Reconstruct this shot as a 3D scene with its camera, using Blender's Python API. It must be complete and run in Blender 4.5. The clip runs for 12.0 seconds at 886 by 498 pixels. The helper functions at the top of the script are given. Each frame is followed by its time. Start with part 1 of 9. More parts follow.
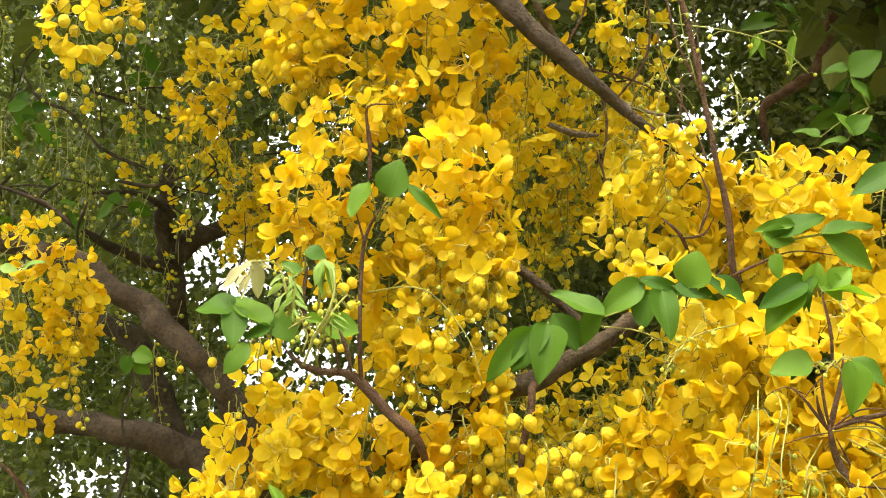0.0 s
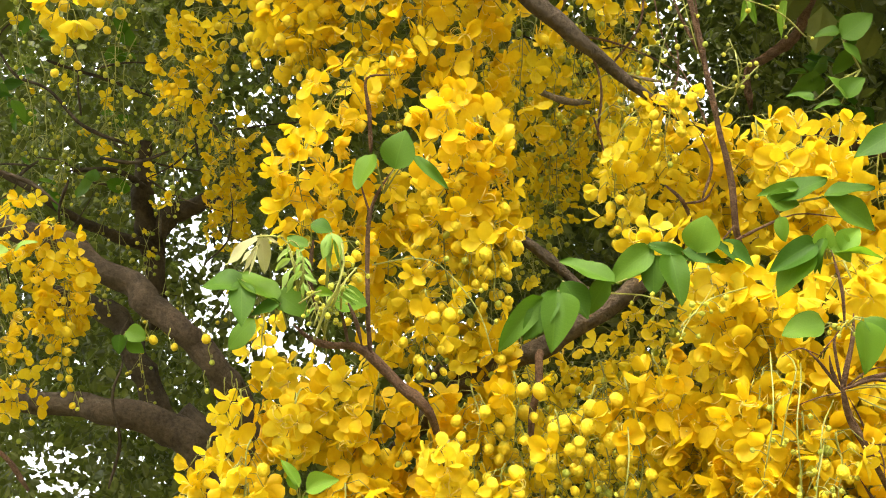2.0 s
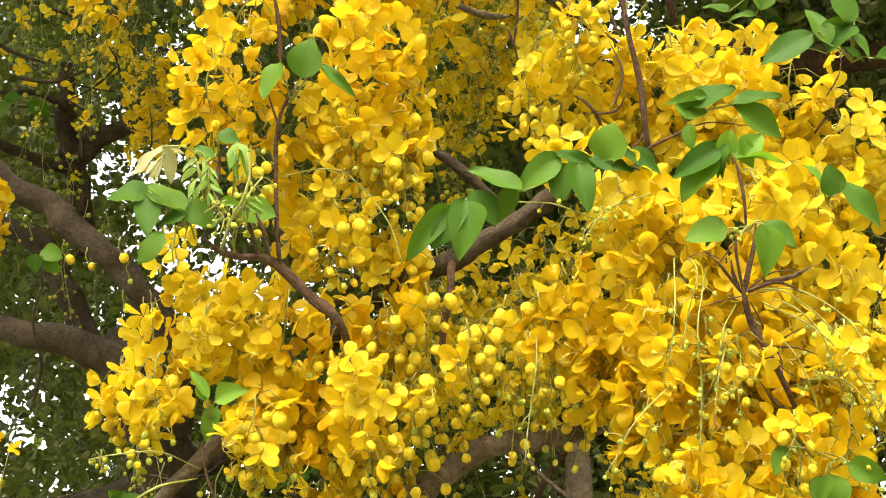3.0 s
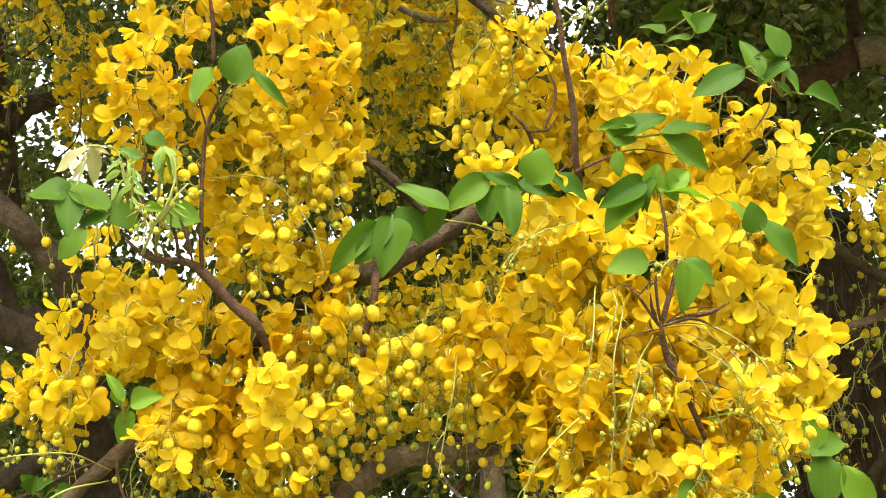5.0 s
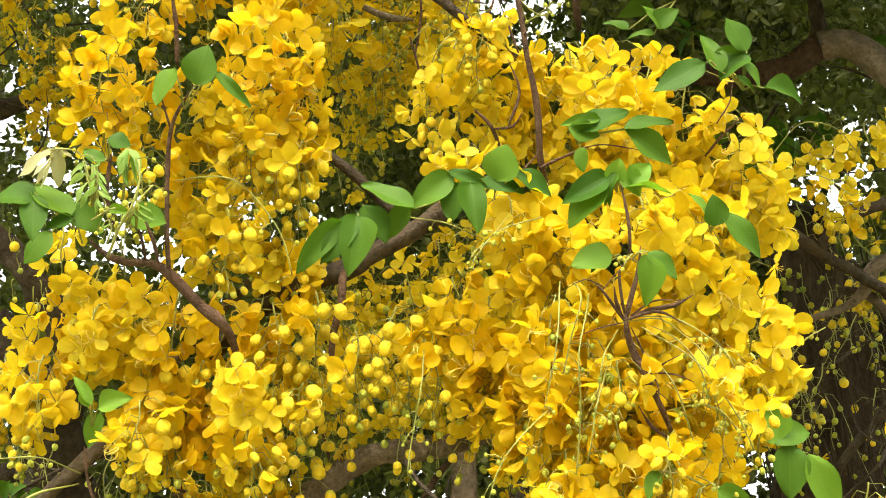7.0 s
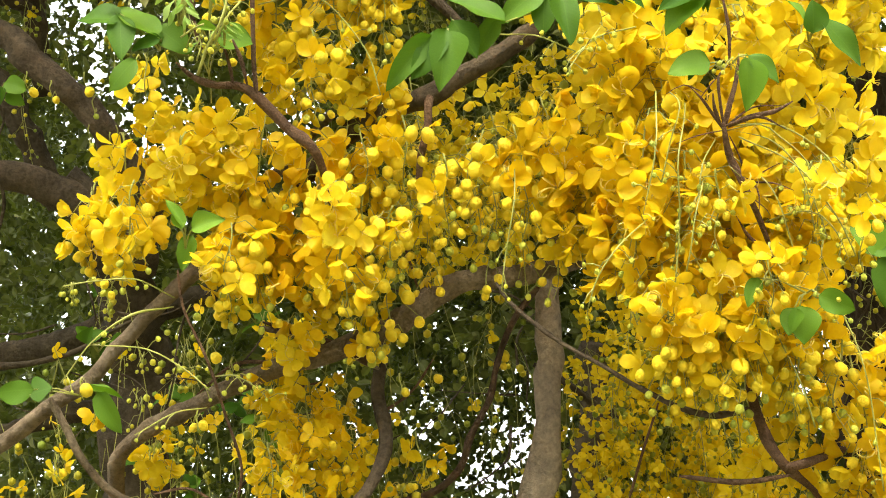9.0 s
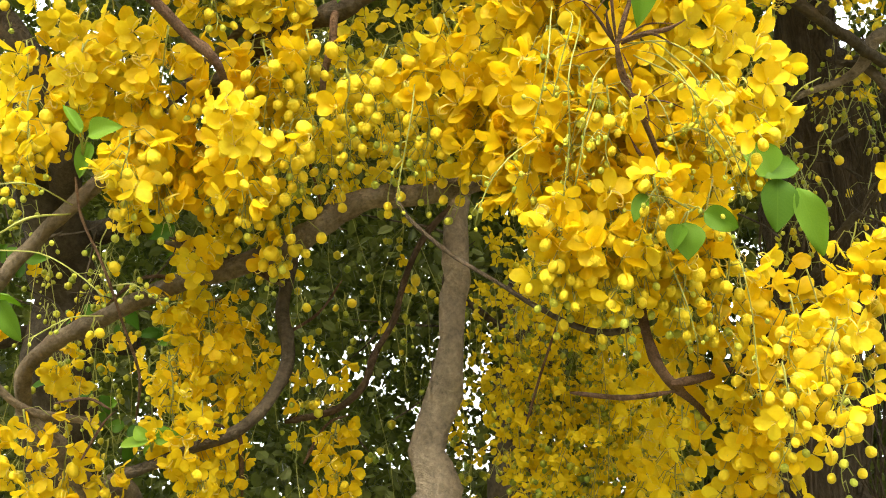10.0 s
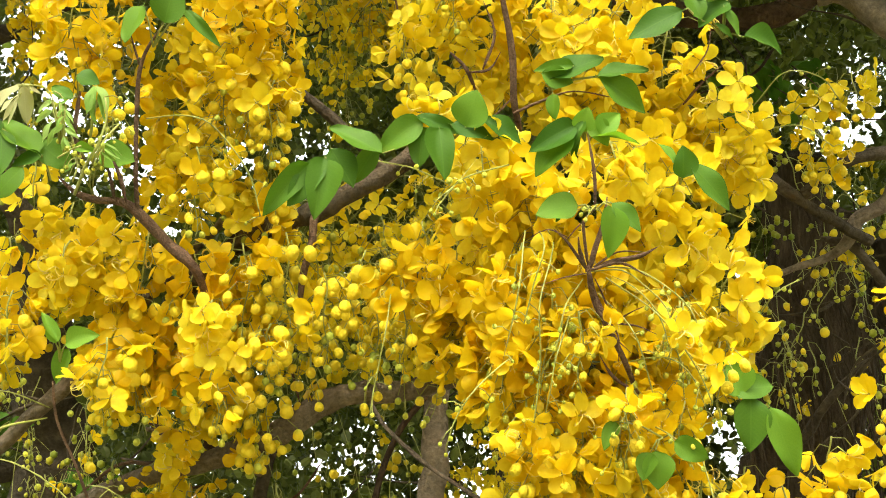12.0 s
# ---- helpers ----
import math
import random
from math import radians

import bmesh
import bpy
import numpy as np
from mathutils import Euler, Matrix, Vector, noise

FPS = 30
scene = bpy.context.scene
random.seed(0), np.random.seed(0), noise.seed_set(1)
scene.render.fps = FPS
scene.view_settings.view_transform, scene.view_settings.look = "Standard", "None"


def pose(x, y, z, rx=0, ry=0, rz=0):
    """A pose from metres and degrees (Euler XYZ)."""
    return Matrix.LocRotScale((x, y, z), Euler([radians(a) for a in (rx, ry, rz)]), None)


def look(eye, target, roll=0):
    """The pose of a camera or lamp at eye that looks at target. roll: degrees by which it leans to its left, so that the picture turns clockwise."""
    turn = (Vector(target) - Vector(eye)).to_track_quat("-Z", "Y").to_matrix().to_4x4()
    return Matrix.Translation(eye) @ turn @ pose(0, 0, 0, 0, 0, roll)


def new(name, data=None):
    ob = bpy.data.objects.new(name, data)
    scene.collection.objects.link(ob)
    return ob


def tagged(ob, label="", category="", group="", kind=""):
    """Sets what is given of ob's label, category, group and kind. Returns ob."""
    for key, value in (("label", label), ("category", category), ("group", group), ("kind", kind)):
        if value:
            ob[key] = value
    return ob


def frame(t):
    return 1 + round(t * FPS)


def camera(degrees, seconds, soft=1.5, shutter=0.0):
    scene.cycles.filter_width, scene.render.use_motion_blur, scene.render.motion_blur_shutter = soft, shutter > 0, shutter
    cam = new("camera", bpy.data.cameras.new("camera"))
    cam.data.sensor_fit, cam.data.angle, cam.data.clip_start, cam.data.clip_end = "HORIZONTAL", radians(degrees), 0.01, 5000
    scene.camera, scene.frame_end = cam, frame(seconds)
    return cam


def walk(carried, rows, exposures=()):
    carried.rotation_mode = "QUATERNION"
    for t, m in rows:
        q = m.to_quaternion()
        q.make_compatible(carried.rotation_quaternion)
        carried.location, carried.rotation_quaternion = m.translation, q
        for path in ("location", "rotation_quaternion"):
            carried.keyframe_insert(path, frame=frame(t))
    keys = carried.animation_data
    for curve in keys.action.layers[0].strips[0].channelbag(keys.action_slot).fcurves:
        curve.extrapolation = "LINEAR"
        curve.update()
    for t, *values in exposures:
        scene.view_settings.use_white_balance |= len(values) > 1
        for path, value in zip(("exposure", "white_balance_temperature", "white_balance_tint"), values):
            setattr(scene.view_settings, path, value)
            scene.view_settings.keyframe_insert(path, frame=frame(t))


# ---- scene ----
# ---- camera and its path ----
cam = camera(40, 12.0, soft=1.0)
# seconds, eye, target, lean
PATH = [
    (0.0, (-0.0721, 0.0151, 1.5606), (-0.3181, 1.8109, 2.4061), 2.364),
    (0.5, (-0.0908, 0.0148, 1.5662), (-0.3285, 1.8412, 2.3457), 1.907),
    (1.0, (-0.1165, 0.0093, 1.5687), (-0.312, 1.8446, 2.3391), 1.584),
    (1.5, (-0.1464, 0.0087, 1.5737), (-0.2941, 1.8353, 2.3749), 0.848),
    (2.0, (-0.1508, 0.0097, 1.5611), (-0.3158, 1.8342, 2.3636), -0.026),
    (2.5, (-0.102, 0.0144, 1.5461), (-0.2641, 1.859, 2.3017), -0.402),
    (3.0, (-0.0903, 0.0355, 1.5253), (-0.1857, 1.9028, 2.2354), -1.204),
    (3.2, (-0.0907, 0.0433, 1.5307), (-0.1728, 1.9191, 2.2196), -1.413),
    (4.8, (-0.1024, 0.0124, 1.5931), (-0.0838, 1.9035, 2.2436), 0.567),
    (5.0, (-0.0731, 0.0088, 1.5996), (-0.0657, 1.9025, 2.2431), 0.619),
    (5.5, (0.0, 0.0, 1.6), (0.0, 1.9085, 2.1979), 0.503),
    (6.0, (0.0331, 0.0071, 1.5931), (0.03, 1.9184, 2.1822), 0.047),
    (6.5, (0.0516, 0.0015, 1.5899), (0.0467, 1.9011, 2.2155), 0.037),
    (6.7, (0.0158, 0.0018, 1.594), (0.0385, 1.8952, 2.2377), -0.073),
    (8.3, (-0.1908, 0.0126, 1.5598), (-0.1344, 1.9076, 2.1967), -1.458),
    (8.5, (-0.1863, 0.0307, 1.5223), (-0.1434, 1.9323, 2.1404), -1.563),
    (9.0, (-0.133, 0.0521, 1.481), (-0.1486, 1.9876, 1.9843), -0.998),
    (9.5, (-0.0785, 0.0575, 1.4343), (-0.0886, 2.003, 1.8979), -0.675),
    (10.0, (-0.0335, 0.0575, 1.4148), (-0.0022, 2.0076, 1.8576), 0.045),
    (10.5, (-0.0746, 0.0455, 1.4845), (0.0335, 2.0019, 1.8856), 0.648),
    (11.0, (-0.069, 0.0175, 1.6054), (0.0711, 1.9738, 1.9966), 0.704),
    (11.5, (-0.0272, -0.009, 1.6581), (0.0843, 1.9359, 2.1108), 1.345),
    (12.0, (0.0154, -0.0006, 1.6174), (0.0246, 1.9276, 2.1482), 0.961)
]
walk(cam, [(t, look(eye, target, lean)) for t, eye, target, lean in PATH], exposures=[(0.0, 1.85, 6500, 13.5), (5.5, 1.85, 6500, 12.5), (8.5, 1.85, 6500, 10), (9.0, 1.85, 6500, 10), (10.5, 1.84, 6500, 8), (11.5, 1.83, 6500, 6), (12.0, 1.83, 6500, 6)])

# ---- light: bright hazy sky, soft high sun from behind the viewer ----
SUN_ELEVATION, SUN_AZIMUTH = radians(60), radians(197)   # azimuth from +y towards +x
world = bpy.data.worlds.new("sky")
scene.world = world
world.use_nodes = True
wn = world.node_tree
wn.nodes.clear()
sky = wn.nodes.new("ShaderNodeTexSky")
sky.sky_type, sky.sun_disc = "NISHITA", False
sky.sun_elevation, sky.sun_rotation = SUN_ELEVATION, SUN_AZIMUTH
sky.air_density, sky.dust_density, sky.ozone_density = 1.2, 9.0, 1.0
sky_bg = wn.nodes.new("ShaderNodeBackground")
sky_bg.inputs["Strength"].default_value = 0.198
sky_out = wn.nodes.new("ShaderNodeOutputWorld")
haze = wn.nodes.new("ShaderNodeMix")   # white summer haze over the whole sky
haze.data_type = "RGBA"
haze.inputs[0].default_value = 0.6
haze.inputs[7].default_value = (9.0, 9.3, 9.7, 1)
wn.links.new(sky.outputs["Color"], haze.inputs[6])
wn.links.new(haze.outputs[2], sky_bg.inputs["Color"])
wn.links.new(sky_bg.outputs["Background"], sky_out.inputs["Surface"])
sun_data = bpy.data.lights.new("sun", "SUN")
sun_data.energy, sun_data.angle, sun_data.color = 1.02, radians(26), (1.0, 0.95, 0.86)
sun = new("sun", sun_data)
sun_from = Vector((math.sin(SUN_AZIMUTH) * math.cos(SUN_ELEVATION), math.cos(SUN_AZIMUTH) * math.cos(SUN_ELEVATION), math.sin(SUN_ELEVATION)))
sun.matrix_world = look(sun_from * 30, (0, 0, 0))


# ---- materials ----
def surface(name):
    m = bpy.data.materials.new(name)
    m.use_nodes = True
    nt = m.node_tree
    return m, nt, nt.nodes["Principled BSDF"]


def ramp(nt, stops, source):
    r = nt.nodes.new("ShaderNodeValToRGB")
    while len(r.color_ramp.elements) < len(stops):
        r.color_ramp.elements.new(0.5)
    for e, (at, c) in zip(r.color_ramp.elements, stops):
        e.position, e.color = at, (*c, 1)
    nt.links.new(source, r.inputs["Fac"])
    return r.outputs["Color"]


def grain(nt, scale, detail=4, rough=0.6, stretch=None):
    n = nt.nodes.new("ShaderNodeTexNoise")
    n.inputs["Scale"].default_value, n.inputs["Detail"].default_value, n.inputs["Roughness"].default_value = scale, detail, rough
    co = nt.nodes.new("ShaderNodeTexCoord")
    out = co.outputs["Object"]
    if stretch:
        mp = nt.nodes.new("ShaderNodeMapping")
        mp.inputs["Scale"].default_value = stretch
        nt.links.new(out, mp.inputs["Vector"])
        out = mp.outputs["Vector"]
    nt.links.new(out, n.inputs["Vector"])
    return n.outputs["Fac"]


def blend(nt, a, b, fac, mode="MIX"):
    mx = nt.nodes.new("ShaderNodeMix")
    mx.data_type, mx.blend_type = "RGBA", mode
    for key, v in (("Factor", fac), ("A", a), ("B", b)):
        socket = [s for s in mx.inputs if s.name == key and (s.type == ("VALUE" if key == "Factor" else "RGBA"))][0]
        if isinstance(v, (int, float)):
            socket.default_value = v
        elif isinstance(v, tuple):
            socket.default_value = (*v, 1)
        else:
            nt.links.new(v, socket)
    return [s for s in mx.outputs if s.type == "RGBA"][0]


def bumped(nt, bsdf, height, strength, distance):
    b = nt.nodes.new("ShaderNodeBump")
    b.inputs["Strength"].default_value, b.inputs["Distance"].default_value = strength, distance
    nt.links.new(height, b.inputs["Height"])
    nt.links.new(b.outputs["Normal"], bsdf.inputs["Normal"])


def thin(nt, bsdf, colour, share):
    """Light also passes through the sheet."""
    tr = nt.nodes.new("ShaderNodeBsdfTranslucent")
    mix = nt.nodes.new("ShaderNodeMixShader")
    mix.inputs["Fac"].default_value = share
    if isinstance(colour, tuple):
        tr.inputs["Color"].default_value = (*colour, 1)
    else:
        nt.links.new(colour, tr.inputs["Color"])
    nt.links.new(bsdf.outputs["BSDF"], mix.inputs[1])
    nt.links.new(tr.outputs["BSDF"], mix.inputs[2])
    nt.links.new(mix.outputs["Shader"], nt.nodes["Material Output"].inputs["Surface"])


def petal_material(name, old, mid, pale):
    m, nt, bsdf = surface(name)
    info = nt.nodes.new("ShaderNodeObjectInfo")
    own = ramp(nt, [(0.0, old), (0.45, mid), (0.88, pale), (1.0, tuple(v * 0.96 for v in old))], info.outputs["Random"])
    island = nt.nodes.new("ShaderNodeNewGeometry")
    each = ramp(nt, [(0.0, (0.92, 0.91, 0.85)), (1.0, (1.0, 1.0, 1.0))], island.outputs["Random Per Island"])
    veins = ramp(nt, [(0.3, (0.93, 0.88, 0.8)), (0.65, (1.0, 1.0, 1.0))], grain(nt, 130, 3, 0.6, (1, 1, 1)))
    c = blend(nt, blend(nt, own, each, 1.0, "MULTIPLY"), veins, 1.0, "MULTIPLY")
    nt.links.new(c, bsdf.inputs["Base Color"])
    bsdf.inputs["Roughness"].default_value = 0.5
    bsdf.inputs["Specular IOR Level"].default_value = 0.2
    bumped(nt, bsdf, grain(nt, 180, 3), 0.25, 0.002)
    thin(nt, bsdf, c, 0.55)
    return m


def bud_material(name, low, high, green):
    m, nt, bsdf = surface(name)
    info = nt.nodes.new("ShaderNodeObjectInfo")
    own = ramp(nt, [(0.0, low), (1.0, high)], info.outputs["Random"])
    spots = ramp(nt, [(0.3, (0.86, 0.88, 0.72)), (0.62, (1, 1, 1))], grain(nt, 90, 3))
    co = nt.nodes.new("ShaderNodeTexCoord")
    xyz = nt.nodes.new("ShaderNodeSeparateXYZ")
    nt.links.new(co.outputs["Object"], xyz.inputs[0])
    span = nt.nodes.new("ShaderNodeMapRange")     # green sepals round the stem end
    span.inputs["From Min"].default_value, span.inputs["From Max"].default_value = 0.001, 0.0105
    nt.links.new(xyz.outputs["Z"], span.inputs["Value"])
    c = blend(nt, blend(nt, own, spots, 1.0, "MULTIPLY"), green, span.outputs["Result"])
    nt.links.new(c, bsdf.inputs["Base Color"])
    bsdf.inputs["Roughness"].default_value = 0.7
    bsdf.inputs["Specular IOR Level"].default_value = 0.25
    bumped(nt, bsdf, grain(nt, 190, 4), 0.8, 0.004)
    return m


def leaf_material(name, low, high, share=0.35, per_island=False, rough=0.55):
    m, nt, bsdf = surface(name)
    if per_island:
        source = nt.nodes.new("ShaderNodeNewGeometry").outputs["Random Per Island"]
    else:
        source = nt.nodes.new("ShaderNodeObjectInfo").outputs["Random"]
    mid = tuple((a + b) / 2 for a, b in zip(low, high))
    own = ramp(nt, [(0.0, low), (0.6, mid), (1.0, high)], source)
    fine = ramp(nt, [(0.3, (0.8, 0.85, 0.75)), (0.7, (1.0, 1.0, 1.0))], grain(nt, 60, 5))
    c = blend(nt, own, fine, 1.0, "MULTIPLY")
    nt.links.new(c, bsdf.inputs["Base Color"])
    bsdf.inputs["Roughness"].default_value = rough
    bsdf.inputs["Specular IOR Level"].default_value = 0.18
    if not per_island:
        co = nt.nodes.new("ShaderNodeTexCoord")
        xyz = nt.nodes.new("ShaderNodeSeparateXYZ")
        nt.links.new(co.outputs["Object"], xyz.inputs[0])

        def sums(kind, a, b):
            n = nt.nodes.new("ShaderNodeMath")
            n.operation = kind
            for k, v in enumerate((a, b)):
                if isinstance(v, (int, float)):
                    n.inputs[k].default_value = v
                else:
                    nt.links.new(v, n.inputs[k])
            return n.outputs[0]

        aside = sums("ABSOLUTE", xyz.outputs["X"], 0.0)
        rib = sums("SINE", sums("MULTIPLY", sums("SUBTRACT", xyz.outputs["Y"], sums("MULTIPLY", aside, 0.9)), 75.0), 0.0)
        vein = sums("POWER", sums("ADD", sums("MULTIPLY", rib, 0.5), 0.5), 6.0)
        middle = sums("LESS_THAN", aside, 0.012)
        mark = sums("MAXIMUM", sums("MULTIPLY", vein, 0.35), middle)
        c = blend(nt, c, tuple(min(1.0, v * 1.5 + 0.02) for v in high), sums("MULTIPLY", mark, 0.07))
        nt.links.new(c, bsdf.inputs["Base Color"])
        bumped(nt, bsdf, sums("SUBTRACT", grain(nt, 40, 5), mark), 0.06, 0.005)
    thin(nt, bsdf, blend(nt, c, (1.0, 1.15, 0.5), 1.0, "MULTIPLY"), share)
    return m


def bark_material(name, dark, light, scale=22, stretch=None):
    m, nt, bsdf = surface(name)
    coarse, fine = grain(nt, scale, 6, 0.65, stretch), grain(nt, scale * 6, 5, 0.7, stretch)
    c = ramp(nt, [(0.3, dark), (0.55, tuple((a + b) / 2 for a, b in zip(dark, light))), (0.75, light)], coarse)
    spots = ramp(nt, [(0.35, (0.62, 0.62, 0.62)), (0.62, (1.05, 1.03, 1.0))], fine)
    nt.links.new(blend(nt, c, spots, 1.0, "MULTIPLY"), bsdf.inputs["Base Color"])
    bsdf.inputs["Roughness"].default_value = 0.9
    bsdf.inputs["Specular IOR Level"].default_value = 0.12
    add = nt.nodes.new("ShaderNodeMath")
    nt.links.new(coarse, add.inputs[0])
    nt.links.new(fine, add.inputs[1])
    bumped(nt, bsdf, add.outputs[0], 0.8, 0.012)
    return m


def plain_material(name, colour, rough=0.6):
    m, nt, bsdf = surface(name)
    c = ramp(nt, [(0.35, tuple(v * 0.75 for v in colour)), (0.65, colour)], grain(nt, 80, 3))
    nt.links.new(c, bsdf.inputs["Base Color"])
    bsdf.inputs["Roughness"].default_value = rough
    return m


PETAL = petal_material("petal", (0.85, 0.590, 0.007), (0.86, 0.650, 0.011), (0.86, 0.705, 0.025))
# lemon and golden copies put some of the sprays' light and shade into colour
PETAL_LEMON = petal_material("petal_lemon", (0.86, 0.645, 0.011), (0.87, 0.705, 0.022), (0.87, 0.755, 0.050))
PETAL_GOLD = petal_material("petal_golden", (0.86, 0.575, 0.007), (0.87, 0.635, 0.010), (0.87, 0.695, 0.020))
STAMEN = plain_material("stamen", (0.84, 0.66, 0.10))
BUD = bud_material("bud_yellow", (0.62, 0.46, 0.012), (0.84, 0.610, 0.018), (0.44, 0.41, 0.03))
BUD_GREEN = bud_material("bud_green", (0.34, 0.38, 0.04), (0.60, 0.55, 0.045), (0.26, 0.33, 0.04))
# darker, greener than BUD: some of the far buds' shade is in this colour
BUD_FAR = leaf_material("bud_far_dim", (0.20, 0.26, 0.03), (0.60, 0.48, 0.022), 0.12, True)
STALK = plain_material("green_stalk", (0.31, 0.32, 0.05), 0.55)
LEAF = leaf_material("leaf_fresh", (0.046, 0.118, 0.007), (0.140, 0.262, 0.018))
LEAF_FRESH = leaf_material("leaf_bright", (0.15, 0.29, 0.02), (0.25, 0.39, 0.04), 0.4)
LEAF_YOUNG = leaf_material("leaf_young", (0.23, 0.38, 0.06), (0.42, 0.53, 0.16), 0.4)
LEAF_COPPER = leaf_material("leaf_copper", (0.40, 0.35, 0.15), (0.56, 0.52, 0.26), 0.4)
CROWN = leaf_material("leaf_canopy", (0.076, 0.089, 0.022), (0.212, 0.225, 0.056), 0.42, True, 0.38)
BARK = bark_material("bark", (0.120, 0.088, 0.050), (0.32, 0.252, 0.158))
BARK_MID = bark_material("bark_brown", (0.040, 0.031, 0.017), (0.135, 0.105, 0.062))
BARK_DARK = bark_material("bark_dark", (0.042, 0.033, 0.019), (0.125, 0.095, 0.056), 14)
BARK_TWIG = bark_material("bark_twig", (0.11, 0.064, 0.034), (0.29, 0.176, 0.098), 60)
BARK_FIBRE = bark_material("bark_fibrous", (0.030, 0.022, 0.012), (0.120, 0.086, 0.050), 30, (1, 1, 0.12))
BARK_WARM = bark_material("bark_warm", (0.060, 0.045, 0.026), (0.170, 0.130, 0.080))
BARK_RED = bark_material("bark_reddish", (0.045, 0.029, 0.016), (0.14, 0.088, 0.050), 18)
BARK_PALE = bark_material("bark_pale", (0.19, 0.150, 0.098), (0.41, 0.335, 0.228), 18)


# ---- builders ----
def part(name, bm, material, parent, label="", smooth=True):
    me = bpy.data.meshes.new(name)
    bm.to_mesh(me)
    bm.free()
    for m in material if isinstance(material, (list, tuple)) else [material]:
        me.materials.append(m)
    if smooth:
        me.shade_smooth()
    ob = new(name, me)
    ob.parent = parent
    ob.matrix_parent_inverse = Matrix.Translation(-parent.location)
    return tagged(ob, label=label)


def spline(points, step):
    """Points and radii along a smooth line through (x, y, z, radius) rows."""
    p = [Vector(q) for q in points]
    p = [p[0] * 2 - p[1]] + p + [p[-1] * 2 - p[-2]]
    out = []
    for i in range(1, len(p) - 2):
        n = max(2, int((p[i + 1].xyz - p[i].xyz).length / step))
        for k in range(n):
            u = k / n
            a, b, c, d = p[i - 1], p[i], p[i + 1], p[i + 2]
            q = 0.5 * (2 * b + (c - a) * u + (2 * a - 5 * b + 4 * c - d) * u * u + (3 * b - a - 3 * c + d) * u ** 3)
            q.w = b.w + (c.w - b.w) * u
            out.append(q)
    out.append(p[-2])
    return [(q.xyz, q.w) for q in out]


def tube(bm, line, sides, rough=0.0, seed=0.0, index=0):
    """A tapering tube along (place, radius) rows, closed at both ends."""
    rings, side = [], None
    for i, (c, r) in enumerate(line):
        way = (line[min(i + 1, len(line) - 1)][0] - line[max(i - 1, 0)][0]).normalized()
        if side is None:
            side = way.orthogonal().normalized()
        side = (side - way * side.dot(way)).normalized()
        up = way.cross(side)
        ring = []
        for k in range(sides):
            a = 2 * math.pi * k / sides
            d = side * math.cos(a) + up * math.sin(a)
            rr = r
            if rough:
                rr *= 1 + rough * noise.noise(c * 9 + d * 1.3 + Vector((seed, 0, 0))) + 0.5 * rough * noise.noise(c * 40 + d * 2)
            ring.append(bm.verts.new(c + d * rr))
        rings.append(ring)
    for a, b in zip(rings, rings[1:]):
        for k in range(sides):
            bm.faces.new((a[k], a[(k + 1) % sides], b[(k + 1) % sides], b[k])).material_index = index
    bm.faces.new(rings[0][::-1]).material_index = index
    bm.faces.new(rings[-1]).material_index = index


def wood(tree, name, points, material=None, label=""):
    """A limb, branch or twig of a tree along (x, y, z, radius) rows, with knots."""
    thick = max(q[3] for q in points)
    bm = bmesh.new()
    line = spline(points, max(0.008, thick * 0.55))
    knot = random.random() * 50
    line = [(c + Vector((noise.noise(c * 14 + Vector((knot, 0, 0))), noise.noise(c * 14 + Vector((0, knot, 0))), noise.noise(c * 14 + Vector((0, 0, knot))))) * thick * (0.5 if thick < 0.012 else 0.4),
             r * (1 + 0.5 * max(0, noise.noise(c * 34 + Vector((knot, 3, 0))) - 0.15))) for c, r in line]
    if name in ("twig", "branch"):   # worn, rounded ends
        n = len(line)
        line = [(c, r * min(1.0, 0.55 + 0.25 * i, 0.4 + 0.2 * (n - 1 - i))) for i, (c, r) in enumerate(line)]
    tube(bm, line, 14 if thick > 0.012 else 8, 0.22, knot)
    return part(name, bm, material or BARK, tree, label)


def petal_sheet(bm, length, width, cup, place, wave):
    """One paddle-shaped, cupped petal with a soft uneven rim, from its narrow claw at the origin along +y."""
    nu, nv = 5, 4
    curl, droop, notch = 0.30 * math.sin(wave * 2.3), 0.26 * math.sin(wave * 5.1), 0.05 * (1 + math.sin(wave * 3.7))
    grid = []
    for i in range(nu + 1):
        u = math.sin(0.5 * math.pi * (i / nu)) ** 1.1
        if u < 0.56:
            half = 0.06 + 0.94 * math.sin(0.5 * math.pi * u / 0.56) ** 1.1
        else:
            half = math.sqrt(max(0.03, 1 - ((u - 0.56) / 0.445) ** 2))
        half *= width * 0.5
        row = []
        for j in range(nv + 1):
            v = j / nv * 2 - 1
            rim = 1 + 0.09 * math.sin(wave + 3.1 * u + 1.9 * v) + 0.05 * math.sin(2 * wave + 8 * u)
            y = length * (u * (1 - 0.06 * v * v * (1 - u)) - notch * u ** 6 * max(0.0, 1 - abs(v - 0.2 * math.sin(wave)) * 2.2))
            z = cup * length * u * u * 0.5 + cup * 0.75 * half * v * v - droop * length * u ** 3
            z += curl * half * v * u + length * u * (0.035 * math.sin(wave + 5 * u + 3.3 * v) + 0.030 * abs(v) * math.sin(3 * wave + 11 * u * (1 if v > 0 else 1.3)))
            row.append(bm.verts.new(place @ Vector((half * v * rim, y, z))))
        grid.append(row)
    for i in range(nu):
        for j in range(nv):
            bm.faces.new((grid[i][j], grid[i][j + 1], grid[i + 1][j + 1], grid[i + 1][j]))


